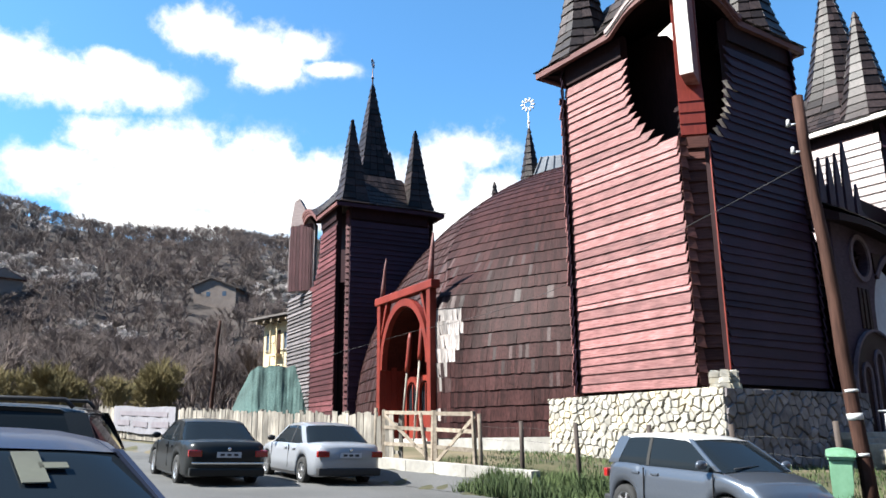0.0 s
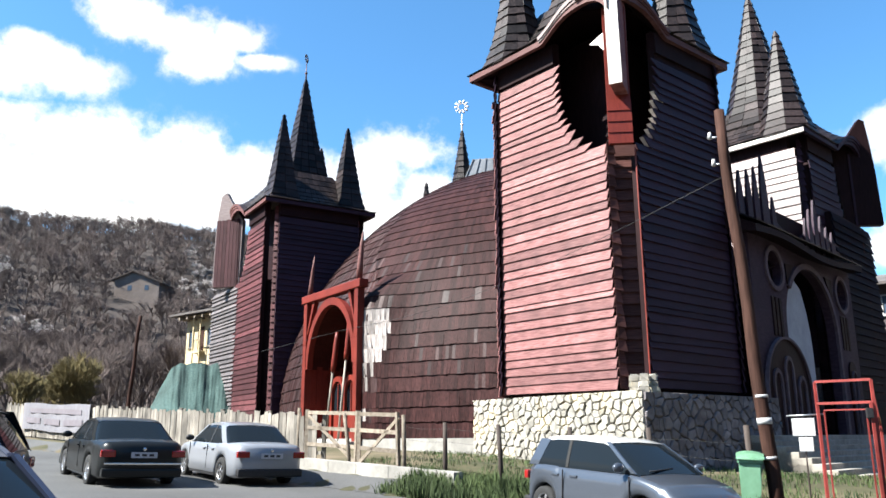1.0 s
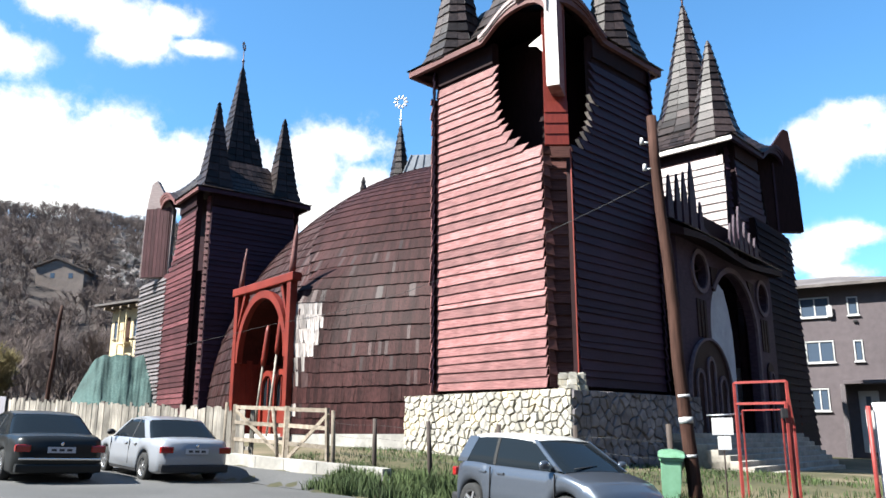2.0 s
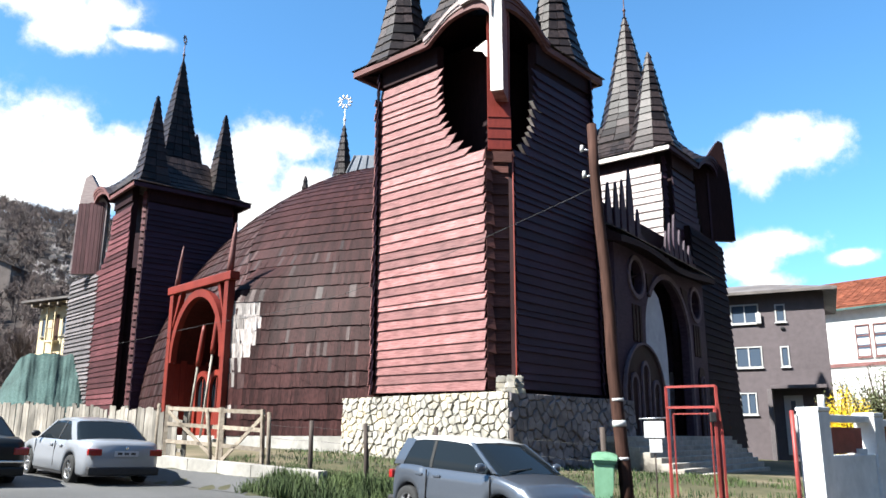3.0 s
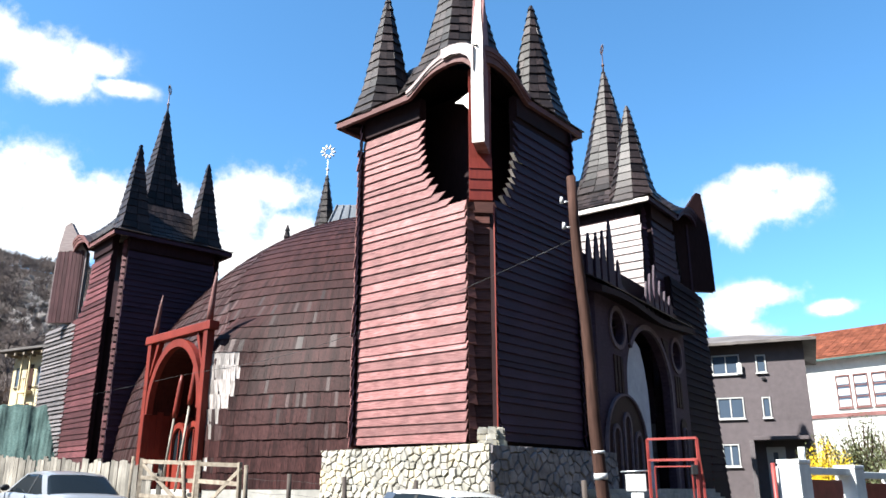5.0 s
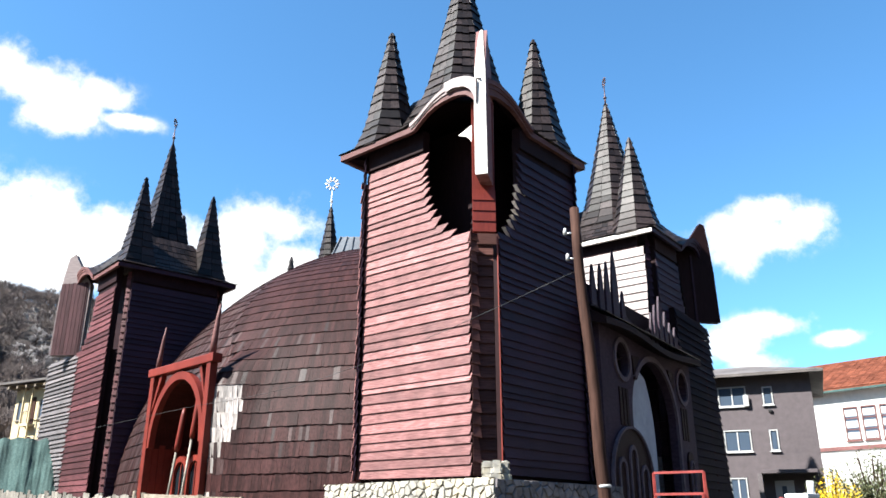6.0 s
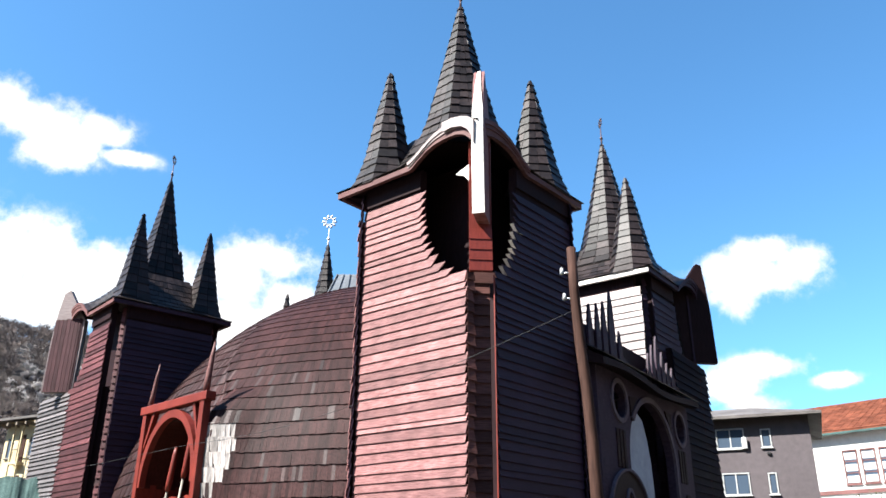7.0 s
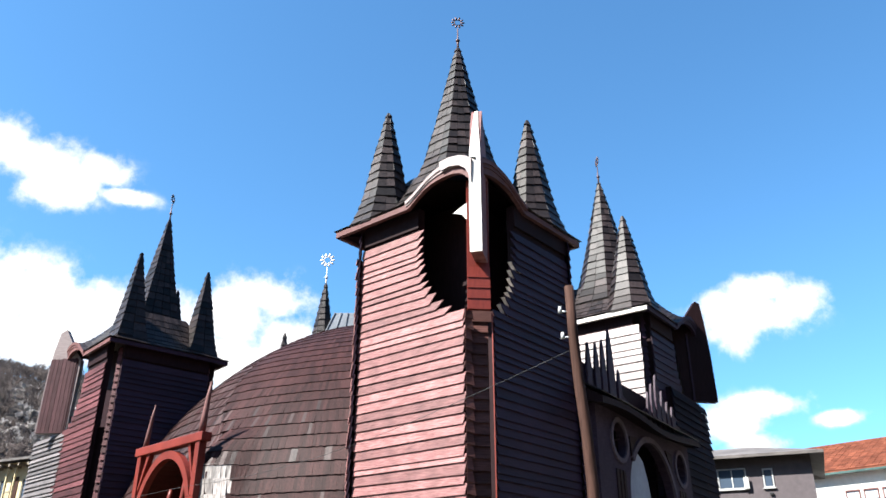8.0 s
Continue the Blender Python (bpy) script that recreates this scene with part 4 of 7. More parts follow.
BANNER_INK = surface("banner_red_ink", (0.13, 0.115, 0.128), (0.155, 0.14, 0.155), 0.8, 4, (1, 1, 1), 0.1, 1, 0, 0)
STEP_STONE = surface("worn_step_stone", (0.21, 0.189, 0.161), (0.322, 0.294, 0.252), 0.85, 5, (1, 1, 1), 0.25, 1.0, 0.08, 0.3)
JAMB = surface("pale_plaster_jamb", (0.294, 0.308, 0.35), (0.364, 0.378, 0.42), 0.8, 4, (1, 1, 1), 0.12, 0.8, 0, 0.1)
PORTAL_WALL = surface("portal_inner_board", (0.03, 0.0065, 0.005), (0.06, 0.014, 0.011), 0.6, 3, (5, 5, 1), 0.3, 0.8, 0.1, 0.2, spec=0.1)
POST_WOOD = surface("dark_post_wood", (0.028, 0.02, 0.017), (0.07, 0.054, 0.046), 0.85, 3, (8, 8, 0.6), 0.3, 0.5, 0.2, 0.35)
PAPER = surface("yellowed_paper", (0.06, 0.063, 0.05), (0.085, 0.088, 0.068), 0.7, 6, (1, 1, 1), 0.1, 2, 0, 0)
CABLE = surface("black_cable", (0.02, 0.02, 0.02), (0.03, 0.03, 0.03), 0.6, 4, (1, 1, 1), 0.1, 1, 0, 0)


def on_fence(az, d=0.0):
    """The point of the fence line in the direction az from the place where the camera stands, d metres inside it."""
    a = FENCE_A + FENCE_N * d
    t = math.tan(radians(az))
    s = (t * a.y - a.x) / (FENCE_D.x - t * FENCE_D.y)
    return a + FENCE_D * s


def ground_pose(x, y, heading, lift=0.0):
    """Standing on the land at x, y, local x towards heading (an azimuth)."""
    n = Vector((0.0458, -0.0098, 1)).normalized()
    a = radians(heading)
    f = Vector((math.sin(a), math.cos(a), 0))
    f = (f - n * f.dot(n)).normalized()
    l = n.cross(f)
    m = Matrix((f, l, n)).transposed().to_4x4()
    m.translation = (x, y, land(x, y) + lift)
    return m


# ---- stone footing of the near tower ----
def clip_cell(poly, nx, ny, c):
    out = []
    for (x0, y0), (x1, y1) in zip(poly, poly[1:] + poly[:1]):
        d0, d1 = nx * x0 + ny * y0 - c, nx * x1 + ny * y1 - c
        if d0 <= 0:
            out.append((x0, y0))
        if (d0 < 0 < d1) or (d1 < 0 < d0):
            k = d0 / (d0 - d1)
            out.append((x0 + (x1 - x0) * k, y0 + (y1 - y0) * k))
    return out


def rubble(w, h, size, rng):
    """Irregular stones that fill w by h."""
    seeds = []
    for j in range(-1, int(h / (size * 0.8)) + 2):
        for i in range(-1, int(w / size) + 2):
            seeds.append(((i + 0.5 + 0.5 * (j % 2)) * size + rng.uniform(-0.42, 0.42) * size, (j + 0.5) * size * 0.8 + rng.uniform(-0.36, 0.36) * size))
    for sx, sy in seeds:
        if not (-0.2 < sx < w + 0.2 and -0.2 < sy < h + 0.2):
            continue
        cell = [(0, 0), (w, 0), (w, h), (0, h)]
        for qx, qy in seeds:
            ddx, ddy = qx - sx, qy - sy
            dd = ddx * ddx + ddy * ddy
            if 1e-9 < dd < (3.2 * size) ** 2 and cell:
                ln = math.sqrt(dd)
                gap = rng.uniform(0.008, 0.02)
                cell = clip_cell(cell, ddx / ln, ddy / ln, (ddx * (sx + qx) / 2 + ddy * (sy + qy) / 2) / ln - gap)
        if len(cell) >= 3:
            yield cell


def stone_wall(parent, p0, p1, z0, z1, size, seed, material):
    """A rubble face from p0 to p1 (seen from outside, left to right)."""
    rng = random.Random(seed)
    p0, p1 = Vector(p0), Vector(p1)
    d = (p1 - p0).normalized()
    out = Vector((d.y, -d.x))
    w = (p1 - p0).length
    for cell in rubble(w, z1 - z0, size, rng):
        cx, cy = sum(p[0] for p in cell) / len(cell), sum(p[1] for p in cell) / len(cell)
        proud = rng.uniform(0.025, 0.075)
        n = len(cell)
        verts = []
        for inset, o in ((1.0, -0.1), (1.0, proud * 0.45), (0.86, proud)):
            for x, y in cell:
                jx, jy = cx + (x - cx) * inset, cy + (y - cy) * inset
                q = p0 + d * jx + out * (o + (rng.uniform(-0.012, 0.012) if o > 0 else 0))
                verts.append((q.x, q.y, z0 + jy))
        faces = [tuple(range(2 * n, 3 * n))]
        for r in (0, 1):
            faces += [(r * n + k, r * n + (k + 1) % n, (r + 1) * n + (k + 1) % n, (r + 1) * n + k) for k in range(n)]
        raw("stone", verts, faces, material, parent)


def build_plinth():
    t = thing("stone_plinth", Matrix(), "cream rubble stone base under the near tower", "stone wall")
    left, near, right, back = (-3.75, 26.1), (1.35, 21.35), (5.75, 26.4), (0.6, 31.0)
    h = Heap()
    ctr = Vector((1.0, 26.2))
    ring = [ctr + (Vector(p) - ctr) * 0.985 for p in (left, near, right, back)]
    h.hexa([(p.x, p.y, 2.72) for p in ring] + [(p.x, p.y, 0.2) for p in ring])
    h.done("mortar_core", MORTAR, t)
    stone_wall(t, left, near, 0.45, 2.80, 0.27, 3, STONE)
    # this face turns from the sun; its shade is in the stone colour
    stone_wall(t, near, right, 0.45, 2.76, 0.34, 5, SHADE_STONE)
    # a few stones piled higher at the corner
    rng = random.Random(9)
    for k in range(9):
        bm = bmesh.new()
        bmesh.ops.create_cube(bm, size=0.8)
        bmesh.ops.bevel(bm, geom=bm.edges[:], offset=0.14, segments=2, affect="EDGES")
        sz = (rng.uniform(0.26, 0.42), rng.uniform(0.26, 0.4), rng.uniform(0.2, 0.3))
        for v in bm.verts:
            v.co *= 1 + 0.22 * noise.noise(v.co * 2.2 + Vector((k * 3.1, 0, 0)))
        bm.transform(Matrix.Translation((1.42 + 0.24 * (k % 3 - 1), 21.66 + 0.2 * abs(k % 3 - 1) + 0.06 * (k // 3), 2.82 + 0.16 * (k // 3))) @ Matrix.Diagonal((*sz, 1)))
        part("corner_stone", bm, STONE, t)


build_plinth()


# ---- side portal of the nave ----
def arc(cx, cz, r, a0, a1, n, squash=1.0):
    return [(cx + r * math.cos(radians(a0 + (a1 - a0) * i / n)), cz + squash * r * math.sin(radians(a0 + (a1 - a0) * i / n))) for i in range(n + 1)]


def build_portal():
    t = thing("timber_portal", PORTAL_M, "bright red timber portal with an arched mouth", "portal")
    W, H, spring = PORTAL_W, 5.7, 2.9
    for x in (0.0, W):
        bevel_box("post", x - 0.15, x + 0.15, -0.15, 0.15, -0.6, H, RED_BEAM, t, 0.03)
    bevel_box("lintel", -0.3, W + 0.35, -0.2, 0.2, H - 0.02, H + 0.3, RED_BEAM, t, 0.03)
    # arch band and the short braces that leave a hole in each upper corner
    r_out, r_in, sq = W / 2 - 0.06, W / 2 - 0.3, 1.26
    outer, inner = arc(W / 2, spring, r_out, 0, 180, 30, sq), arc(W / 2, spring, r_in, 180, 0, 30, sq)
    plate("arch", outer + inner, 0.24, RED_BEAM, t)
    for side in (0, 1):
        x = 0.17 if side == 0 else W - 0.17
        k = 1 if side == 0 else -1
        plate("brace", [(x, 4.3), (x, 4.48), (x + k * 0.42, H), (x + k * 0.62, H)], 0.2, RED_BEAM, t)
    # curved horns on the lintel
    tube("horn", [(0.1, 0, H + 0.3), (0.18, 0, H + 0.8), (0.3, 0, H + 1.45), (0.42, 0, H + 1.98)], [0.11, 0.09, 0.06, 0.02], FASCIA, t, 8)
    tube("horn", [(W - 0.05, 0, H + 0.3), (W + 0.02, 0, H + 0.9), (W + 0.12, 0, H + 1.6), (W + 0.2, 0, H + 2.15)], [0.13, 0.115, 0.085, 0.03], FASCIA, t, 8)
    # mouth: side walls, vault and back wall
    D = 2.0
    for x in (0.1, W - 0.1):
        for k in range(7):
            y0 = 0.15 + k * (D - 0.15) / 7
            bevel_box("side_board", x - 0.04 - 0.008 * (k % 2), x + 0.04 + 0.008 * (k % 2), y0, y0 + (D - 0.15) / 7 - 0.012, -0.4, spring + 0.4, RED_BEAM, t, 0)
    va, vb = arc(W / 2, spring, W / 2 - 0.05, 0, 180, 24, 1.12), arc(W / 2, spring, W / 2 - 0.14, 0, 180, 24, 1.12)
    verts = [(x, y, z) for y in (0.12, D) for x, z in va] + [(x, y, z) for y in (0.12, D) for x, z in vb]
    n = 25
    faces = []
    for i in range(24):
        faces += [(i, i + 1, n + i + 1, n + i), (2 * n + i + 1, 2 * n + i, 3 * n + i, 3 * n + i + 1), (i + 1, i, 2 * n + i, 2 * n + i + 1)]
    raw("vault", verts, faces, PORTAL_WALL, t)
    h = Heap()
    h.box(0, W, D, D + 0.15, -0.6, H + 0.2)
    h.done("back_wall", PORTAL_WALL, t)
    bevel_box("threshold", -0.2, W + 0.2, -0.4, D, -0.8, 0.0, CONCRETE, t, 0.03)
    # three small arched doors with windows
    for k in range(3):
        x0 = 0.62 + k * 1.12
        oa, ia = arc(x0 + 0.55, 1.9, 0.6, 0, 180, 12, 1.15), arc(x0 + 0.55, 1.9, 0.42, 180, 0, 12, 1.15)
        plate("door_arch", [(x0 + 1.15, 0.02)] + oa + [(x0 - 0.05, 0.02), (x0 + 0.13, 0.02)] + ia + [(x0 + 0.97, 0.02)], 0.16, RED_BEAM, t, Matrix.Translation((0, 0.9, 0)))
        h = Heap()
        h.box(x0 + 0.13, x0 + 0.97, 0.92, 0.98, 0.02, 1.15)
        h.done("door_panel", RED_BEAM, t)
        plate("door_glass", [(x0 + 0.97, 1.15)] + [(x, z) for x, z in arc(x0 + 0.55, 1.9, 0.42, 0, 180, 12, 1.15)] + [(x0 + 0.13, 1.15)], 0.03, CAR_GLASS, t, Matrix.Translation((0, 0.95, 0)))
        h = Heap()
        h.box(x0 + 0.53, x0 + 0.57, 0.88, 1.0, 1.15, 2.3)
        h.done("mullion", RED_BEAM, t)
    # two carved poles that lean in the mouth
    for xa, xb, top in ((1.5, 2.0, 4.3), (2.6, 3.1, 4.95)):
        k = 0.62
        xm, zm = xa + (xb - xa) * k, 0.1 + (top - 0.1) * k
        ob = thing("leaning_pole", PORTAL_M, "pale weathered pole with a red top leaning in the portal", "pole", "poles leaning in the portal")
        tube("shaft", [(xa, 0.2, 0.02), (xm, 0.3, zm)], 0.048, FENCE_WOOD, ob, 8)
        tube("head", [(xm, 0.3, zm), (xm + (xb - xm) * 0.25, 0.31, zm + 0.25), (xb, 0.35, top - 0.25), (xb, 0.35, top)], [0.085, 0.115, 0.105, 0.05], RED_BEAM, ob, 8)


build_portal()

# ---- entrance front between the near tower and the next ----
FRONT_M = Matrix(((0.56, -0.8285, 0, 5.56), (0.8285, 0.56, 0, 26.42), (0, 0, 1, 1.35), (0, 0, 0, 1)))


def holed_panel(name, x0, x1, z0, z1, cx, cz, rx, rz, th, material, parent, m):
    """A wall panel with an oval hole, made of two halves that meet on the hole's axis."""
    left = [(cx + rx * math.cos(a), cz + rz * math.sin(a)) for a in [math.pi / 2 + math.pi * i / 14 for i in range(15)]]
    right = [(2 * cx - x, z) for x, z in left]
    plate(name, [(cx, z1)] + left + [(cx, z0), (x0, z0), (x0, z1)], th, material, parent, m)
    plate(name, [(cx, z1)] + right + [(cx, z0), (x1, z0), (x1, z1)], th, material, parent, m)


def build_front():
    t = thing("church_facade", FRONT_M, "grey carved church entrance front with a tall arch and round openings", "facade")
    W, H = 9.0, 6.9
    cx, hw, spring, apex = 4.3, 2.32, 3.9, 6.12
    ax, ah, aspring, aapex = 1.44, 1.78, 1.6, 3.36
    band = 4.95
    th = 0.3
    my = Matrix.Translation((0, th / 2, 0))

    def great(a, grow=0.0):
        return cx + (hw + grow) * math.cos(a), spring + (apex - spring + grow) * math.sin(a)

    def lower(a, grow=0.0):
        return ax + (ah + grow) * math.cos(a), aspring + (aapex - aspring + grow) * math.sin(a)
    a_band = math.asin((band - spring) / (apex - spring))
    # left pier over the lower arch
    low_arc = [lower(math.pi * (1 - i / 16)) for i in range(17)]
    low_arc = [q for q in low_arc if q[0] < cx - hw]
    side = [great(math.pi - a_band * i / 5) for i in range(6)]
    zc = aspring + (aapex - aspring) * math.sqrt(1 - ((cx - hw - ax) / ah) ** 2)
    plate("pier", [(-0.6, 0), (-0.6, band)] + side[::-1] + [(cx - hw, zc)] + low_arc[::-1] + [(ax - ah, 0)], th, FACADE, t, my)
    plate("pier", [(cx + hw, 0)] + [great(a_band * i / 5) for i in range(6)] + [(W, band), (W, 0)], th, FACADE, t, my)
    top = [great(a_band + (math.pi - 2 * a_band) * i / 24) for i in range(25)]
    plate("spandrel", [(W - 2.45, band)] + top + [(2.1, band), (2.1, H), (W - 2.45, H)], th, FACADE, t, my)
    holed_panel("oculus_wall", -0.6, 2.1, band, H, 1.28, 5.75, 0.62, 0.62, th, FACADE, t, my)
    holed_panel("oculus_wall", W - 2.45, W, band, H, 7.75, 5.62, 0.6, 0.62, th, FACADE, t, my)
    for x, z, r in ((1.28, 5.75, 0.62), (7.75, 5.62, 0.6)):
        ring, inner = arc(x, z, r + 0.16, 0, 360, 24)[:-1], arc(x, z, r, 0, 360, 24)[:-1]
        v = [(a, -0.07, b) for a, b in ring] + [(a, -0.07, b) for a, b in inner] + [(a, 0.0, b) for a, b in ring] + [(a, 0.0, b) for a, b in inner]
        f = []
        for i in range(24):
            j = (i + 1) % 24
            f += [(i, j, 24 + j, 24 + i), (48 + i, 48 + j, j, i), (24 + i, 24 + j, 72 + j, 72 + i)]
        raw("oculus_ring", v, f, FACADE_TRIM, t)
        h = Heap()
        for a in (0.3, 1.9):
            h.beam((x - 0.6 * math.cos(a), 0.2, z - 0.6 * math.sin(a)), (x + 0.6 * math.cos(a), 0.2, z + 0.6 * math.sin(a)), 0.05, 0.05)
        h.done("oculus_tracery", CORE_WOOD, t)
    # moulding round the great arch
    ends = math.pi - 0.62
    oa, ia = [great(ends * i / 30, 0.2) for i in range(31)], [great(ends * i / 30) for i in range(31)]
    plate("arch_moulding", [(cx + hw + 0.2, 0)] + oa + ia[::-1] + [(cx + hw, 0)], 0.1, FACADE_TRIM, t, Matrix.Translation((0, -0.052, 0)))
    # recess behind the great arch: pale curved plaster reveal, dark ceiling, posts and doors
    plate("plaster_screen", [(2.1, 0.05), (2.1, 3.9), (2.3, 4.6), (2.7, 5.15), (3.3, 5.65), (3.85, 5.4), (4.2, 4.7), (4.42, 3.9), (4.5, 3.0), (4.5, 2.1), (4.45, 0.05)], 0.08, JAMB, t, Matrix.Translation((0, th + 0.045 - 0.16, 0)), "pale plaster reveal")
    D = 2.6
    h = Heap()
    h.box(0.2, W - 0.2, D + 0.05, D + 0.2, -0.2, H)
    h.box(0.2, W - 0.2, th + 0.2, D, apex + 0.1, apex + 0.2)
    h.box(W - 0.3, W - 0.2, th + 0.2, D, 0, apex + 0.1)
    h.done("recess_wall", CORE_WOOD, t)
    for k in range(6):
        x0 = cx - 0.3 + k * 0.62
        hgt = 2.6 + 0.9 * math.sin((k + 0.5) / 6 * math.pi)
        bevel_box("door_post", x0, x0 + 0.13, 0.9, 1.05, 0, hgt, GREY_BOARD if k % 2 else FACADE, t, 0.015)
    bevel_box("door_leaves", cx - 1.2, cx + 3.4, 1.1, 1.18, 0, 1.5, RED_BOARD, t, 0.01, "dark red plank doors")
    # lower arch beside the great arch: a dark plate for its shade, slender arched bars
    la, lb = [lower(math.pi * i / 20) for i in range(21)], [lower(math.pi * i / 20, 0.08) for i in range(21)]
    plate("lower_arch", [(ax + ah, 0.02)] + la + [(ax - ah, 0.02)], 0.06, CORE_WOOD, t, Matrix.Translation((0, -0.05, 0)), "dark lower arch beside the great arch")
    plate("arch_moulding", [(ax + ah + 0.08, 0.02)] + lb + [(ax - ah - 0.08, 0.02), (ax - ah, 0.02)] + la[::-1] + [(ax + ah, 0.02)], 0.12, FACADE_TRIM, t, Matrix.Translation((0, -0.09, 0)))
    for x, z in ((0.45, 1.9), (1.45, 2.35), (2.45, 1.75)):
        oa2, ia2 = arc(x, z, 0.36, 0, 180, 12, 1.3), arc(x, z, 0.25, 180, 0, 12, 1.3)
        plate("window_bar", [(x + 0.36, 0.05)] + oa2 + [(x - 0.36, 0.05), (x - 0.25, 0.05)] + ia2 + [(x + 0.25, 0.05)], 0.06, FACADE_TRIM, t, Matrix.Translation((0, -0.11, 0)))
    # triangles and side window, dark plates for shaded openings, and carved panels
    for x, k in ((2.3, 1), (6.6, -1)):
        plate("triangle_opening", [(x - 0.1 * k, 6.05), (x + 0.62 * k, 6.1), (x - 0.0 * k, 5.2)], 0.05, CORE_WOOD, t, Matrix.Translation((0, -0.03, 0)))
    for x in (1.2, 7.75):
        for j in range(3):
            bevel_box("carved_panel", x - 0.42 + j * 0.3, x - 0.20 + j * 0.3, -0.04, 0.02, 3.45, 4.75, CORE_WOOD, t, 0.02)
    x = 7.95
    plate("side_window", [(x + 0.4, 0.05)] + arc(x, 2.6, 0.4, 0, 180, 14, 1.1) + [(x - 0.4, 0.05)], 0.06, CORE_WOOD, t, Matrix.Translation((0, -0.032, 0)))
    oa2, ia2 = arc(x, 2.45, 0.24, 0, 180, 10), arc(x, 2.45, 0.15, 180, 0, 10)
    plate("window_bar", [(x + 0.24, 0.05)] + oa2 + [(x - 0.24, 0.05), (x - 0.15, 0.05)] + ia2 + [(x + 0.15, 0.05)], 0.06, FACADE_TRIM, t, Matrix.Translation((0, -0.09, 0)))
    # canopy along the top
    steps = 22
    v, f = [], []
    for i in range(steps + 1):
        x = -1.2 + 10.2 * i / steps
        sag = 0.12 * math.sin(i / steps * math.pi * 2.5)
        for y, z in ((-0.55, 6.5 + sag), (-0.55, 6.72 + sag), (0.7, 7.45), (0.7, 6.8)):
            v.append((x, y, z))
    for i in range(steps):
        a = i * 4
        f += [(a + j, a + 4 + j, a + 4 + (j + 1) % 4, a + (j + 1) % 4) for j in range(4)]
    f += [(0, 1, 2, 3), (steps * 4 + 3, steps * 4 + 2, steps * 4 + 1, steps * 4)]
    raw("canopy", v, f, CORE_WOOD, t)
    for j in range(4):
        for i in range(26):
            x0 = -1.2 + 10.2 * i / 26
            ya, yb = -0.57 + j * 0.31, -0.57 + (j + 1.12) * 0.31
            za = lambda y: 6.84 + (y + 0.55) * 0.58 + 0.05
            pts = slab_pts((x0 + 0.01, ya, za(ya) + 0.03), (x0 + 0.385, ya, za(ya) + 0.03), (x0 + 0.385, yb, za(yb)), (x0 + 0.01, yb, za(yb)), (0, -0.5, 0.86), 0.03)
            piece("shingle", pts, ROOF_SHAKE, t)
    # crest above the canopy: a board with a curved top, and tapering planks that stand before it
    crest = [(-0.6, 8.0), (0.4, 8.15), (1.4, 8.35), (2.2, 8.1), (3.0, 7.65), (3.9, 7.42), (4.9, 7.5), (5.8, 7.95), (6.6, 8.3), (7.4, 8.1), (8.6, 8.0), (9.3, 7.9)]
    plate("crest_board", [(-0.6, 6.95)] + crest + [(9.3, 6.95)], 0.08, SHADE_BOARD, t, Matrix.Translation((0, 0.34, 0)))
    for x, w, top_z in ((-0.35, 0.42, 8.9), (0.35, 0.4, 9.1), (0.95, 0.42, 9.35), (1.65, 0.56, 9.95), (2.35, 0.36, 8.55), (5.35, 0.34, 8.35), (5.85, 0.4, 8.8), (6.45, 0.46, 9.3), (7.05, 0.4, 8.75), (7.6, 0.36, 8.4), (8.2, 0.36, 8.3)):
        hgt = top_z - 7.0
        plate("crest_plank", [(x - w * 0.5, 7.0), (x + w * 0.5, 7.0), (x + w * 0.5, 7.0 + hgt * 0.5), (x + w * 0.36, 7.0 + hgt * 0.72), (x + w * 0.14, 7.0 + hgt * 0.92), (x, top_z), (x - w * 0.14, 7.0 + hgt * 0.92), (x - w * 0.36, 7.0 + hgt * 0.72), (x - w * 0.5, 7.0 + hgt * 0.5)], 0.08, SHADE_BOARD, t, Matrix.Translation((0, 0.22, 0)))
    # lapped boards that flare out beside the front, deep shade put into their colour
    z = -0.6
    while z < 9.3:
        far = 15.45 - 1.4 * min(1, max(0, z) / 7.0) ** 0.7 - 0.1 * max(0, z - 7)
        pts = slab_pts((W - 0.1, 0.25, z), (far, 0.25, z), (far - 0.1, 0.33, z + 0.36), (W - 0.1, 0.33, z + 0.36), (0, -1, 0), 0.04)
        piece("board", pts, DEEP_SHADE_BOARD, t)
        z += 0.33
    h = Heap()
    h.box(W - 0.05, 13.2, 0.35, 0.6, -0.8, 9.4)
    h.done("side_wall", CORE_WOOD, t)
    # wall behind the crest, up to the roofs
    h = Heap()
    h.box(-0.5, W + 0.3, 0.55, 0.9, 6.8, 8.3)
    h.done("upper_wall", CORE_WOOD, t)


build_front()


def build_steps():
    t = thing("entrance_steps", FRONT_M, "worn pale stone steps before the church entrance", "steps")
    for k in range(8):
        y0 = -2.75 + k * 0.33
        bevel_box("step", -2.0, 10.9 + y0 * 1.6, y0, 1.0, -1.5, -0.8 + k * 0.155, STEP_STONE, t, 0.025)


build_steps()

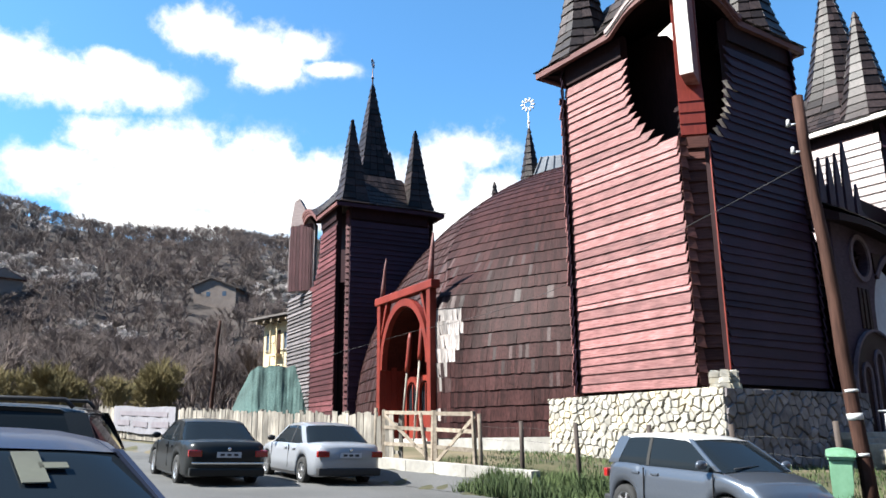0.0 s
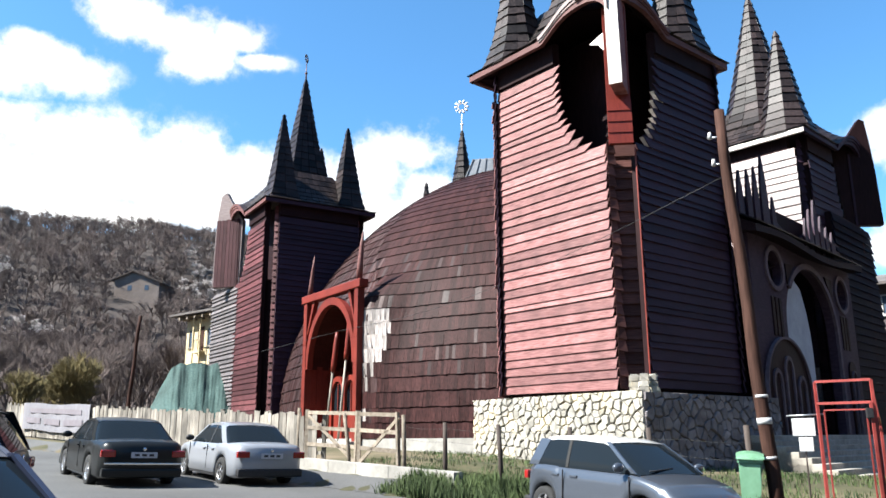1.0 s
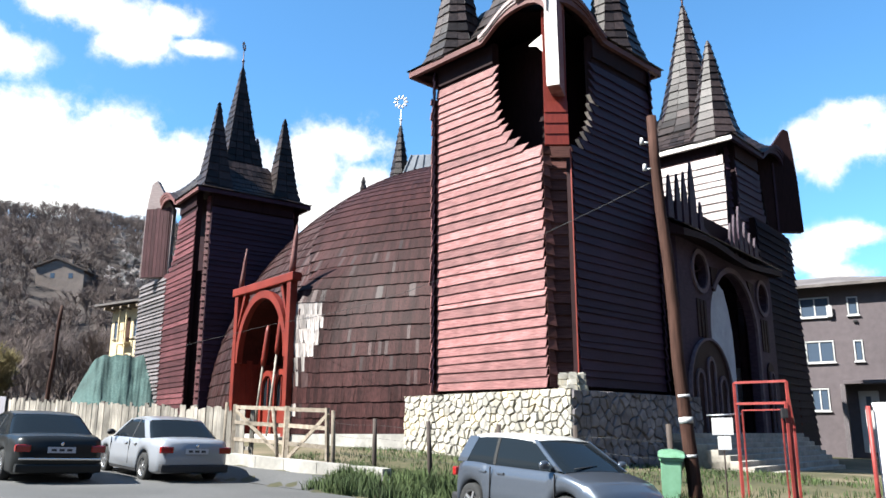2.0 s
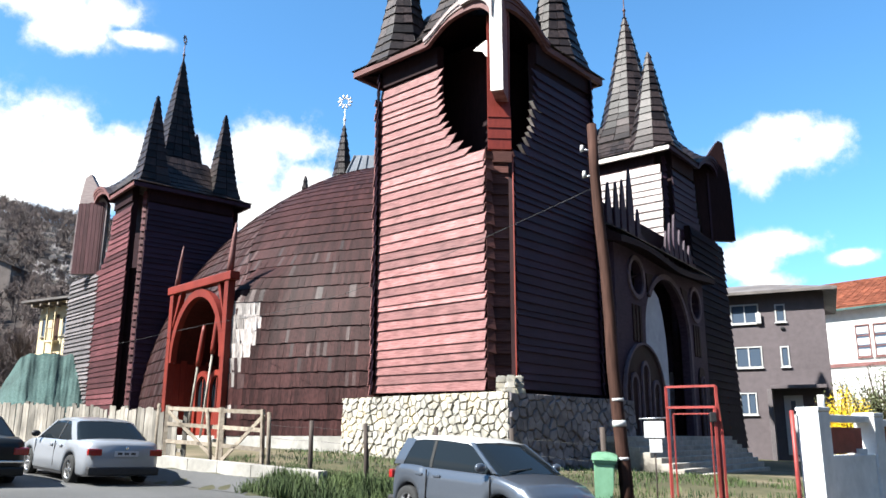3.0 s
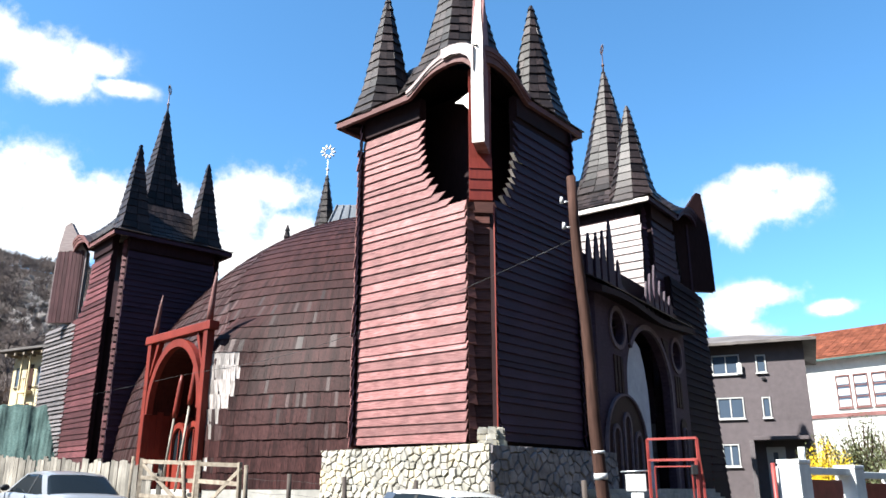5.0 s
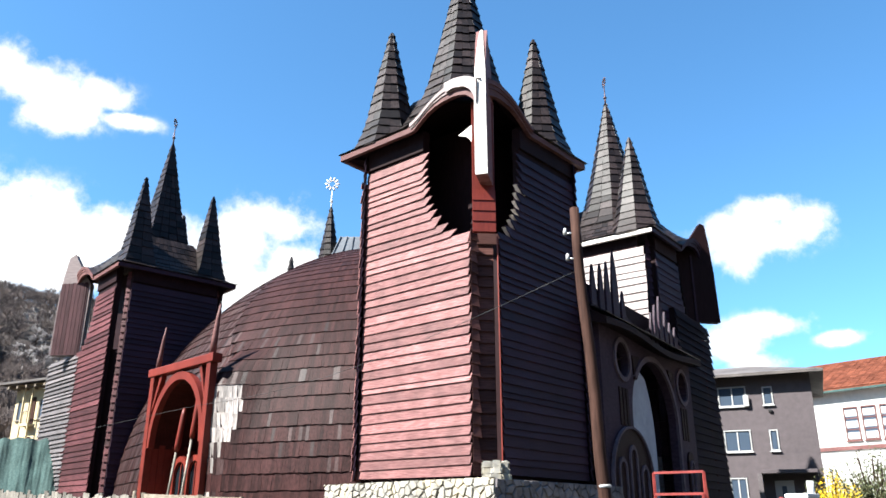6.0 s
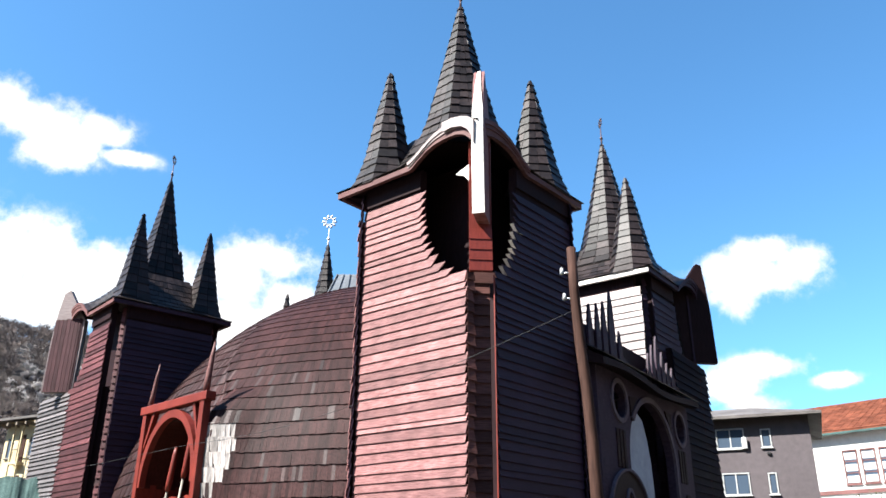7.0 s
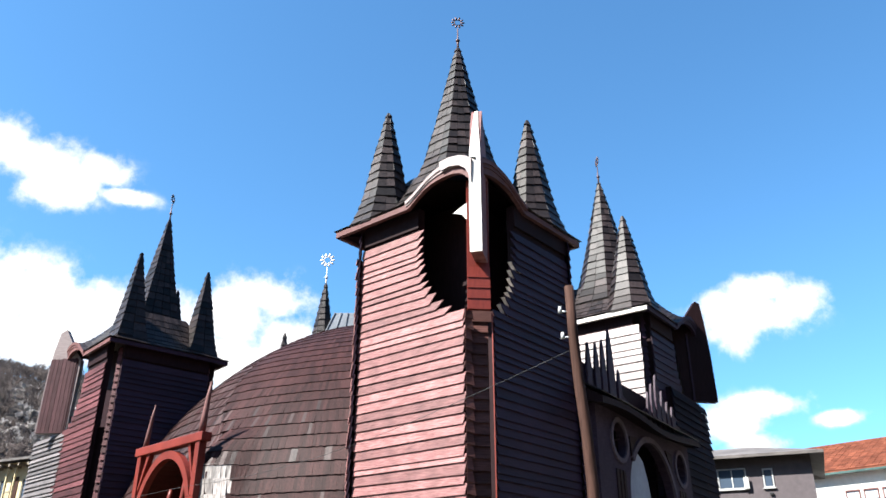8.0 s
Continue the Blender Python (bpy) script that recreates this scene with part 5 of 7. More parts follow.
# ---- grey boarded annex beside the far tower ----
def build_annex():
    t = thing("boarded_annex", pose(-20.75, 42.2, 0, 0, 0, -45), "weathered grey board wall at the far tower's foot", "annex")
    h = Heap()
    h.box(-1.5, 2.6, 0.05, 2.5, 0.5, 9.95)
    h.done("wall", GREY_BOARD, t)
    z = 1.5
    while z < 9.85:
        e = rnd.uniform(0.17, 0.27)
        pts = slab_pts((-1.55 - rnd.uniform(0, 0.06), -0.07, z), (2.6, -0.07, z + rnd.uniform(-0.02, 0.02)), (2.6, 0.03, z + e * 1.12), (-1.55, 0.03, z + e * 1.12), (0, -1, 0), 0.03)
        piece("board", pts, GREY_BOARD, t)
        z += e
    z = 1.5
    while z < 9.85:
        pts = slab_pts((-1.57, 2.5, z), (-1.57, 0, z), (-1.5, 0, z + 0.33), (-1.5, 2.5, z + 0.33), (-1, 0, 0), 0.03)
        piece("board", pts, GREY_BOARD, t)
        z += 0.3


build_annex()


# ---- fence, gates, poles ----
def build_plank_fence():
    t = thing("plank_fence", Matrix(), "weathered grey plank fence along the churchyard", "fence")
    rng = random.Random(2)
    s = -0.35
    rail = Heap()
    while s > -24:
        p = FENCE_A + FENCE_D * s
        z = land(p.x, p.y)
        w, hgt = rng.uniform(0.13, 0.2), 1.42 + rng.uniform(-0.06, 0.08)
        lean = rng.uniform(-0.02, 0.02)
        a, b = p, p - FENCE_D * w
        n = Vector((FENCE_N.x, FENCE_N.y, 0)) * -1
        pts = slab_pts((b.x, b.y, z + 0.05), (a.x, a.y, z + 0.05), (a.x + lean, a.y, z + hgt), (b.x + lean, b.y, z + hgt + rng.uniform(-0.04, 0.04)), n, 0.025)
        piece("plank", pts, FENCE_WOOD, t)
        s -= w + (rng.uniform(0.005, 0.02) if rng.random() > 0.06 else 0.12)
    for k in range(9):
        p, q = FENCE_A - FENCE_D * (k * 2.6 + 0.2), FENCE_A - FENCE_D * (k * 2.6 + 2.8)
        for zz in (0.4, 1.15):
            h = Heap()
            h.beam((p.x + FENCE_N.x * 0.06, p.y + FENCE_N.y * 0.06, land(p.x, p.y) + zz), (q.x + FENCE_N.x * 0.06, q.y + FENCE_N.y * 0.06, land(q.x, q.y) + zz), 0.05, 0.09)
            h.done("rail", FENCE_WOOD, t)
        h = Heap()
        h.beam((p.x + FENCE_N.x * 0.14, p.y + FENCE_N.y * 0.14, land(p.x, p.y) - 0.2), (p.x + FENCE_N.x * 0.14, p.y + FENCE_N.y * 0.14, land(p.x, p.y) + 1.5), 0.1, 0.1)
        h.done("post", FENCE_WOOD, t)


build_plank_fence()


def field_gate(p0, p1, label, tilt):
    """A leaf of rough timber: two stiles, four rails and a diagonal."""
    t = thing("field_gate", Matrix(), label, "gate", "leaves of the churchyard gate")
    a, b = Vector((p0.x, p0.y, land(p0.x, p0.y) + 0.12)), Vector((p1.x, p1.y, land(p1.x, p1.y) + 0.12))
    up = Vector((0, 0, 1))
    H = 1.36
    for q, lean in ((a, 0.0), (b, tilt)):
        h = Heap()
        h.beam(q, q + up * (H + 0.08) + Vector((FENCE_D.x, FENCE_D.y, 0)) * lean, 0.1, 0.07)
        h.done("stile", GATE_WOOD, t)
    for z in (0.08, 0.5, 0.95, H):
        h = Heap()
        h.beam(a + up * z, b + up * (z + rnd.uniform(-0.02, 0.02)) + Vector((FENCE_D.x, FENCE_D.y, 0)) * lean * z / H, 0.04, 0.1)
        h.done("rail", GATE_WOOD, t)
    h = Heap()
    h.beam(a + up * (0.1 if tilt < 0 else H - 0.05), b + up * (H - 0.05 if tilt < 0 else 0.1), 0.04, 0.09)
    h.done("diagonal", GATE_WOOD, t)


g0, g1, g2 = on_fence(-20.0), on_fence(-16.6), on_fence(-13.6)
field_gate(g0, g1, "rough grey timber gate leaf with a diagonal brace", 0.06)
field_gate(g1 + FENCE_D * 0.12, g2, "rough timber gate leaf sagging on its post", -0.06)


def fence_post(az, height, lean, label="rough round wooden fence post", r=0.06):
    p = on_fence(az)
    z = land(p.x, p.y)
    t = thing("fence_post", Matrix.Translation((p.x, p.y, z)), label, "post", "churchyard fence posts")
    tube("shaft", [(0, 0, -0.2), (lean * 0.5, 0.02, height * 0.5), (lean, 0, height)], [r, r * 0.95, r * 0.85], POST_WOOD if az > -13 else GATE_WOOD, t, 8)


for az, hgt, lean in ((-20.6, 1.6, 0.02), (-13.2, 1.5, -0.03), (-10.35, 1.35, 0.0), (-6.4, 1.35, -0.06), (-1.6, 1.35, 0.0), (3.9, 1.4, -0.05), (10.25, 1.5, -0.06)):
    fence_post(az, hgt, lean)
fence_post(-16.9, 1.5, -0.22, "leaning post where the gate leaves meet", 0.055)
for zz in (0.5, 0.9, 1.2):
    p, q = on_fence(-13.2), on_fence(11)
    tagged(tube("fence_wire", [(p.lerp(q, k / 12).x, p.lerp(q, k / 12).y, land(*p.lerp(q, k / 12)) + zz - 0.03 * math.sin(k * math.pi / 2) ** 2) for k in range(13)], 0.0035, CABLE, None, 5),
           "thin dark fence wire between posts", "wire", "fence wires")

# low white kerb wall under the gate and along the yard
def build_kerb():
    t = thing("kerb_wall", Matrix(), "low pale concrete kerb wall below the fence", "kerb")
    s = -0.5
    while s < 4.6:
        w = rnd.uniform(0.9, 1.4)
        p, q = FENCE_A + FENCE_D * s - FENCE_N * 0.45, FENCE_A + FENCE_D * (s + w - 0.02) - FENCE_N * 0.45
        zp, zq = land(p.x, p.y), land(q.x, q.y)
        n = Vector((-FENCE_N.x, -FENCE_N.y, 0))
        hh = 0.26
        pts = slab_pts((p.x, p.y, zp - 0.1), (q.x, q.y, zq - 0.1), (q.x, q.y, zq + hh), (p.x, p.y, zp + hh), n, 0.3)
        piece("kerb_stone", pts, CONCRETE, t)
        s += w


build_kerb()


def utility_pole(base, top, r, label, cap=True):
    z = land(base[0], base[1])
    t = thing("utility_pole", Matrix.Translation((base[0], base[1], z)), label, "pole")
    b, e = Vector((0, 0, -0.3)), Vector((top[0] - base[0], top[1] - base[1], top[2] - z))
    path = [b.lerp(e, k / 8) + Vector((0.02 * math.sin(k * 1.7), 0, 0)) for k in range(9)]
    tube("shaft", path, [r * (1 - 0.25 * k / 8) for k in range(9)], POLE_WOOD, t, 14)
    if cap:
        for k, hgt in ((0.245, 0.11), (0.30, 0.05), (0.165, 0.05)):
            p = b.lerp(e, k)
            d = (e - b).normalized()
            tube("band", [p - d * hgt / 2, p + d * hgt / 2], r * (1 - 0.25 * k) + 0.008, SIGN_WHITE, t, 14)
        for k in (0.86, 0.93):
            p = b.lerp(e, k)
            tube("insulator_arm", [p + Vector((-0.22, 0, 0)), p + Vector((0.05, 0, 0))], 0.02, DULL_METAL, t, 6)
            tube("insulator", [p + Vector((-0.22, 0, -0.03)), p + Vector((-0.22, 0, 0.1))], [0.045, 0.03], SIGN_WHITE, t, 8)
    return t


pb = on_fence(11.55, -0.1)
utility_pole((pb.x, pb.y), (pb.x - 0.36, pb.y + 0.1, 7.65), 0.125, "brown wooden utility pole with pale bands beside the gate")
utility_pole((-21.75, 35.0), (-21.45, 35.0, 7.5), 0.1, "thin dark utility pole behind the plank fence", False)
cab0 = Vector((pb.x - 0.31, pb.y + 0.08, 6.36))
cab1, cab2 = Vector((-8.9, 28.4, 5.6)), Vector((-24, 44, 5.5))
tagged(tube("overhead_cable", [cab0.lerp(cab1, k / 10) - Vector((0, 0, 0.5 * math.sin(k / 10 * math.pi))) for k in range(11)] + [cab1.lerp(cab2, k / 4) for k in range(1, 5)], 0.006, CABLE, None, 5),
       "thin black overhead cable from the pole to the church", "cable")


def build_red_gate():
    a, b = on_fence(14.45), on_fence(17.7)
    t = thing("garden_gate", Matrix(), "narrow red painted steel gate frame standing shut", "gate")
    za, zb = land(a.x, a.y), land(b.x, b.y)
    H = 2.28
    za = zb = min(za, zb)

    def bar(name, p, q, r):
        h = Heap()
        h.beam(p, q, r, r)
        h.done(name, GATE_RED, t)
    A, B = Vector((a.x, a.y, za)), Vector((b.x, b.y, zb))
    up = Vector((0, 0, 1))
    bar("post", A - up * 0.2, A + up * H, 0.042)
    bar("post", B - up * 0.2, B + up * H, 0.042)
    bar("top_bar", A + up * H, B + up * H, 0.04)
    d = (B - A)
    off = Vector((-FENCE_N.x, -FENCE_N.y, 0)) * 0.06
    for name, p, q, r in (("leaf_stile", 0.03, None, 0.042), ("leaf_stile", 0.97, None, 0.042)):
        c = A + d * p + off
        bar(name, c + up * 0.1, c + up * (H - 0.36), r)
    bar("leaf_rail", A + d * 0.02 + off + up * (H - 0.36), A + d * 0.98 + off + up * (H - 0.36), 0.042)
    bar("leaf_rail", A + d * 0.14 + off + up * (H - 0.47), A + d * 0.88 + off + up * (H - 0.47), 0.022)
    bar("leaf_stile", A + d * 0.14 + off + up * 0.15, A + d * 0.14 + off + up * (H - 0.47), 0.022)
    bar("leaf_stile", A + d * 0.88 + off + up * 0.15, A + d * 0.88 + off + up * (H - 0.47), 0.022)
    bar("leaf_rail", A + d * 0.02 + off + up * 0.15, A + d * 0.98 + off + up * 0.15, 0.045)
    # stay to the fence behind
    bar("stay", B + up * (H - 0.05), B + up * (H - 0.7) + Vector((FENCE_N.x, FENCE_N.y, 0)) * 0.22, 0.03)
    bar("post", B + Vector((FENCE_N.x, FENCE_N.y, 0)) * 0.22 - up * 0.2, B + up * (H - 0.7) + Vector((FENCE_N.x, FENCE_N.y, 0)) * 0.22, 0.035)
    bevel_box("lock", -0.05, 0.05, -0.04, 0.04, -0.08, 0.08, TRIM, t, 0.01, m=Matrix.Translation(B - d * 0.06 + off * 1.6 + up * 1.75))


build_red_gate()


def build_signs():
    p = on_fence(13.5, -0.05)
    z = land(p.x, p.y)
    m = Matrix.Translation((p.x, p.y, z)) @ Matrix.Rotation(math.atan2(FENCE_D.y, FENCE_D.x) + 0.3, 4, "Z")
    t = thing("notice_board", m, "two plain white notice sheets fixed beside the red gate", "sign")
    tube("bracket", [(-0.25, 0, 1.68), (0.34, 0, 1.70)], 0.015, DULL_METAL, t, 6)
    tube("stake", [(0.0, 0.03, -0.1), (0.0, 0.03, 1.70)], 0.014, POST_WOOD, t, 6)
    bevel_box("sheet", -0.17, 0.18, -0.02, 0.0, 1.35, 1.64, SIGN_WHITE, t, 0.006)
    bevel_box("sheet", -0.09, 0.13, -0.02, 0.0, 1.10, 1.33, SIGN_WHITE, t, 0.006)


build_signs()


def build_bin():
    p = on_fence(9.9, -0.25)
    m = ground_pose(p.x, p.y, 190) @ Matrix.Rotation(radians(8), 4, "Y") @ Matrix.Diagonal((0.72, 0.72, 0.97, 1))
    t = thing("wheeled_bin", m, "pale green plastic wheeled bin with a domed lid", "bin")
    bm = bmesh.new()
    rings = []
    for z, hx, hy in ((0.06, 0.20, 0.19), (0.5, 0.23, 0.225), (0.92, 0.26, 0.25), (0.94, 0.29, 0.28), (0.99, 0.29, 0.28)):
        pts = [(sx * (hx - 0.05 * (i in (1,))), sy * hy) for sx, sy, i in ((-1, -1, 0), (1, -1, 0), (1, 1, 0), (-1, 1, 0))]
        rings.append([bm.verts.new((x, y, z)) for x, y in pts])
    for a, b in zip(rings, rings[1:]):
        for k in range(4):
            bm.faces.new((a[k], a[(k + 1) % 4], b[(k + 1) % 4], b[k]))
    bm.faces.new(rings[0][::-1])
    bm.faces.new(rings[-1])
    bmesh.ops.bevel(bm, geom=[e for e in bm.edges if abs(e.verts[0].co.z - e.verts[1].co.z) > 0.02], offset=0.035, segments=2, affect="EDGES")
    part("body", bm, BIN_GREEN, t)
    bm = bmesh.new()
    n = 8
    rows = [[bm.verts.new((-0.33 + 0.66 * i / n, -0.31 + 0.62 * j / 6, 1.0 + 0.11 * math.sin(math.pi * i / n) ** 0.6 * math.sin(math.pi * (j + 0.5) / 7) ** 0.4)) for i in range(n + 1)] for j in range(7)]
    for a, b in zip(rows, rows[1:]):
        for i in range(n):
            bm.faces.new((a[i], a[i + 1], b[i + 1], b[i]))
    g = bmesh.ops.solidify(bm, geom=bm.faces[:], thickness=0.02)
    part("lid", bm, BIN_GREEN, t, smooth=True)
    tube("handle", [(-0.35, -0.2, 0.97), (-0.40, -0.2, 1.0), (-0.40, 0.2, 1.0), (-0.35, 0.2, 0.97)], 0.018, BIN_GREEN, t, 8)
    for sy in (-1, 1):
        tube("wheel", [(-0.22, sy * 0.24, 0.1), (-0.22, sy * 0.29, 0.1)], 0.1, RUBBER, t, 14)


build_bin()


def build_white_wall():
    a = on_fence(23.9, 0.0)
    d = Vector((0.74, 0.672))
    m = Matrix(((d.x, -d.y, 0, a.x), (d.y, d.x, 0, a.y), (0, 0, 1, land(a.x, a.y)), (0, 0, 0, 1)))
    t = thing("garden_wall", m, "white garden wall with square pillars and red panels", "wall")
    H, span = 1.9, 2.2
    for k in range(6):
        x = k * span
        bevel_box("pillar", x - 0.02, x + 0.40, 0.0, 0.36, -0.4, H - 0.05 * k, WHITE_PAINT, t, 0.02)
        bevel_box("pillar_cap", x - 0.03, x + 0.41, -0.01, 0.37, H - 0.05 * k, H + 0.07 - 0.05 * k, WHITE_PAINT, t, 0.02)
        bevel_box("wall_base", x + 0.40, x + span - 0.02, 0.05, 0.35, -0.4, 1.2 - 0.03 * k, WHITE_PAINT, t, 0.015)
        bevel_box("lintel", x + 0.40, x + span - 0.02, 0.08, 0.33, H - 0.16 - 0.05 * k, H - 0.04 - 0.05 * k, WHITE_PAINT, t, 0.02)
        bevel_box("red_panel", x + 0.62, x + span - 0.25, 0.15, 0.2, 1.23, H - 0.24 - 0.05 * k, GATE_RED, t, 0.01, "faded red sheet panel")
        bevel_box("block", x + span - 0.55, x + span - 0.2, 0.1, 0.3, 1.18, 1.3, WHITE_PAINT, t, 0.015)
    tube("pipe", [(0.36, 0.1, H), (0.36, 0.1, H + 0.27)], 0.055, WHITE_PAINT, t, 10)
    for v in (on_fence(22.3, 0.0),):
        tagged(tube("gate_post", [(v.x, v.y, land(v.x, v.y) - 0.2), (v.x, v.y, land(v.x, v.y) + 1.9)], 0.035, GATE_RED, None, 8), "red steel post at the end of the white wall", "post")


build_white_wall()


def build_sky_block():
    """An added, unseen row of plain walls behind the camera that blocks low sky."""
    t = tagged(thing("wall_sky_block", Matrix(), "plain grey unseen walls that block the sky behind the camera", "wall", kind="structure"), kind="structure")
    x = -9.0
    for k, (w, hgt) in enumerate(((13, 10.5), (12, 12.0), (14, 10.0), (13, 12.5))):
        h = Heap()
        h.box(x, x + w - 0.02, -24, -15 + 0.4 * (k % 2), -3.5, hgt)
        h.done("house_wall", HOUSE_GREY, t)
        x += w


build_sky_block()

# ---- cars ----
def build_wheel(car, x, y, r, side, spokes, rim_mat=None):
    hub = thing("wheel", Matrix.Translation((x, y, r)))
    hub.parent = car
    bm = bmesh.new()
    prof = [(r * 0.62, -0.09), (r * 0.9, -0.1), (r * 0.985, -0.075), (r, 0.0), (r * 0.985, 0.075), (r * 0.9, 0.1), (r * 0.62, 0.09)]
    n = 24
    rings = [[bm.verts.new((pr * math.cos(k * math.tau / n), py, pr * math.sin(k * math.tau / n))) for pr, py in prof] for k in range(n)]
    for k in range(n):
        for j in range(len(prof) - 1):
            bm.faces.new((rings[k][j], rings[k][j + 1], rings[(k + 1) % n][j + 1], rings[(k + 1) % n][j]))
    part("tyre", bm, RUBBER, hub, smooth=True)
    bm = bmesh.new()
    o = side * 0.07
    ring = [[bm.verts.new((q * math.cos(k * math.tau / n), o + side * dy, q * math.sin(k * math.tau / n))) for q, dy in ((r * 0.64, 0.02), (r * 0.55, 0.0), (r * 0.54, -0.08))] for k in range(n)]
    for k in range(n):
        for j in range(2):
            bm.faces.new((ring[k][j], ring[k][j + 1], ring[(k + 1) % n][j + 1], ring[(k + 1) % n][j]))
    bmesh.ops.create_cone(bm, cap_ends=True, segments=14, radius1=r * 0.14, radius2=r * 0.11, depth=0.05, matrix=Matrix.Translation((0, o, 0)) @ Matrix.Rotation(-side * math.pi / 2, 4, "X"))
    for k in range(spokes):
        a = k * math.tau / spokes
        m = Matrix.Rotation(a, 4, "Y") @ Matrix.Translation((r * 0.34, o - side * 0.01, 0)) @ Matrix.Diagonal((r * 0.46, 0.03, r * 0.15, 1))
        bmesh.ops.create_cube(bm, size=1, matrix=m)
    part("rim", bm, rim_mat or ALLOY, hub, smooth=False)
    bm = bmesh.new()
    bmesh.ops.create_cone(bm, cap_ends=True, segments=20, radius1=r * 0.6, radius2=r * 0.6, depth=0.02, matrix=Matrix.Translation((0, o - side * 0.09, 0)) @ Matrix.Rotation(math.pi / 2, 4, "X"))
    part("brake_disc", bm, TRIM, hub)


def build_car(m, label, paint, L, W, H, top, belt, cabin, wheels, r, roof_paint=None, rails=False, lower=None, sedan=True, spokes=5, plate_rear=True, papers=False, strip=False):
    """A car with local x forwards from the rear bumper (0) to the nose (L), its middle line on y = 0.
    top: heights of bonnet, belt and boot; belt: height of the window sills; cabin: x of rear glass foot, roof rear, roof front, windscreen foot."""
    car = thing("car", m, label, "car", "parked cars")
    roof_paint = roof_paint or paint
    N = 84
    xr, xf = wheels

    def half(x):
        e = abs(2 * x / L - 1)
        return W / 2 * (1 - 0.10 * e ** 5 - 0.16 * max(0, (e - 0.9) / 0.1) ** 2)

    def sill(x):
        z = 0.2 + 0.12 * max(0, (abs(2 * x / L - 1) - 0.86) / 0.14) ** 1.5
        for c in (xr, xf):
            d = abs(x - c)
            R = r + 0.055
            if d < R:
                z = max(z, r + math.sqrt(R * R - d * d) * 0.98)
        return z
    bm = bmesh.new()
    rings = []
    for i in range(N + 1):
        x = L * i / N
        zt, w, zb = lerp_table(top, x), half(x), sill(x)
        zt = max(zt, zb + 0.12)
        mid = zb + (zt - zb) * 0.45
        sec = [(w * 0.90, zb), (w * 0.985, zb + (zt - zb) * 0.08), (w, mid), (w * 0.985, zb + (zt - zb) * 0.72), (w * 0.95, zt - (zt - zb) * 0.09), (w * 0.86, zt - 0.008), (w * 0.45, zt + 0.018), (0, zt + 0.025)]
        full = [(y, z) for y, z in sec] + [(-y, z) for y, z in sec[-2::-1]]
        rings.append([bm.verts.new((x, y, z)) for y, z in full])
    for a, b in zip(rings, rings[1:]):
        for k in range(len(a) - 1):
            bm.faces.new((a[k], a[k + 1], b[k + 1], b[k]))
        bm.faces.new((a[-1], a[0], b[0], b[-1]))
    bm.faces.new(rings[0])
    bm.faces.new(rings[-1])
    part("body", bm, paint, car, smooth=True)
    # dark lining that closes the wheel wells
    h = Heap()
    h.box(0.25, L - 0.3, -W / 2 + 0.24, W / 2 - 0.24, 0.24, 0.72)
    h.done("underbody", TRIM, car)
    # bumpers and sills of dark plastic
    for name, x0, x1 in (("rear_bumper", -0.03, 0.16), ("front_bumper", L - 0.2, L + 0.02)):
        wv = half(0.16 if x0 < 1 else L - 0.2) * 0.98
        bevel_box(name, x0, x1, -wv, wv, 0.24, 0.42, lower or TRIM, car, 0.04)
    for sy in (-1, 1):
        bevel_box("side_skirt", xr + r + 0.1, xf - r - 0.1, sy * W / 2 * 0.93 - 0.03, sy * W / 2 * 0.93 + 0.03, 0.18, 0.27, lower or TRIM, car, 0.015)
    # cabin: glass all round, painted roof and pillars over it
    c0, c1, c2, c3 = cabin
    tab = [(c0, belt - 0.01), (c1, H - 0.05), (c1 + 0.35, H - 0.012), ((c1 + c2) / 2, H), (c2 - 0.25, H - 0.02), (c2, H - 0.075), (c3, belt - 0.02)]

    def cab_half(z):
        k = max(0, min(1, (z - belt) / (H - belt)))
        return W / 2 * (0.90 - 0.20 * k ** 1.15)

    def cab_ring(bmx, x, out=0.0):
        zr = lerp_table(tab, x)
        pts = []
        for k in range(6):
            z = belt - 0.03 + (max(zr, belt - 0.02) - 0.045 - belt + 0.03) * k / 5
            pts.append((cab_half(z) + out, z))
        pts += [(cab_half(zr) * 0.93, zr - 0.012 + out), (cab_half(zr) * 0.6, zr + out), (0, zr + 0.012 + out)]
        return [bmx.verts.new((x, y, z)) for y, z in pts + [(-y, z) for y, z in pts[-2::-1]]]

    def loft(xs, out, sel, name, material, label=""):
        b = bmesh.new()
        rr = [cab_ring(b, x, out) for x in xs]
        for a, c in zip(rr, rr[1:]):
            for k in range(len(a) - 1):
                if sel(k):
                    b.faces.new((a[k], a[k + 1], c[k + 1], c[k]))
        if not all(sel(k) for k in range(16)):
            bmesh.ops.delete(b, geom=[v for v in b.verts if not v.link_faces], context="VERTS")
        return part(name, b, material, car, label, smooth=True)
    xs = [c0 + (c3 - c0) * i / 40 for i in range(41)]
    loft(xs, 0.0, lambda k: True, "cabin_glass", CAR_GLASS)
    loft([c1 - 0.03 + (c2 - c1 + 0.05) * i / 16 for i in range(17)], 0.007, lambda k: 5 <= k <= 10, "roof", roof_paint)
    lean = (c3 - c2) * 0.9
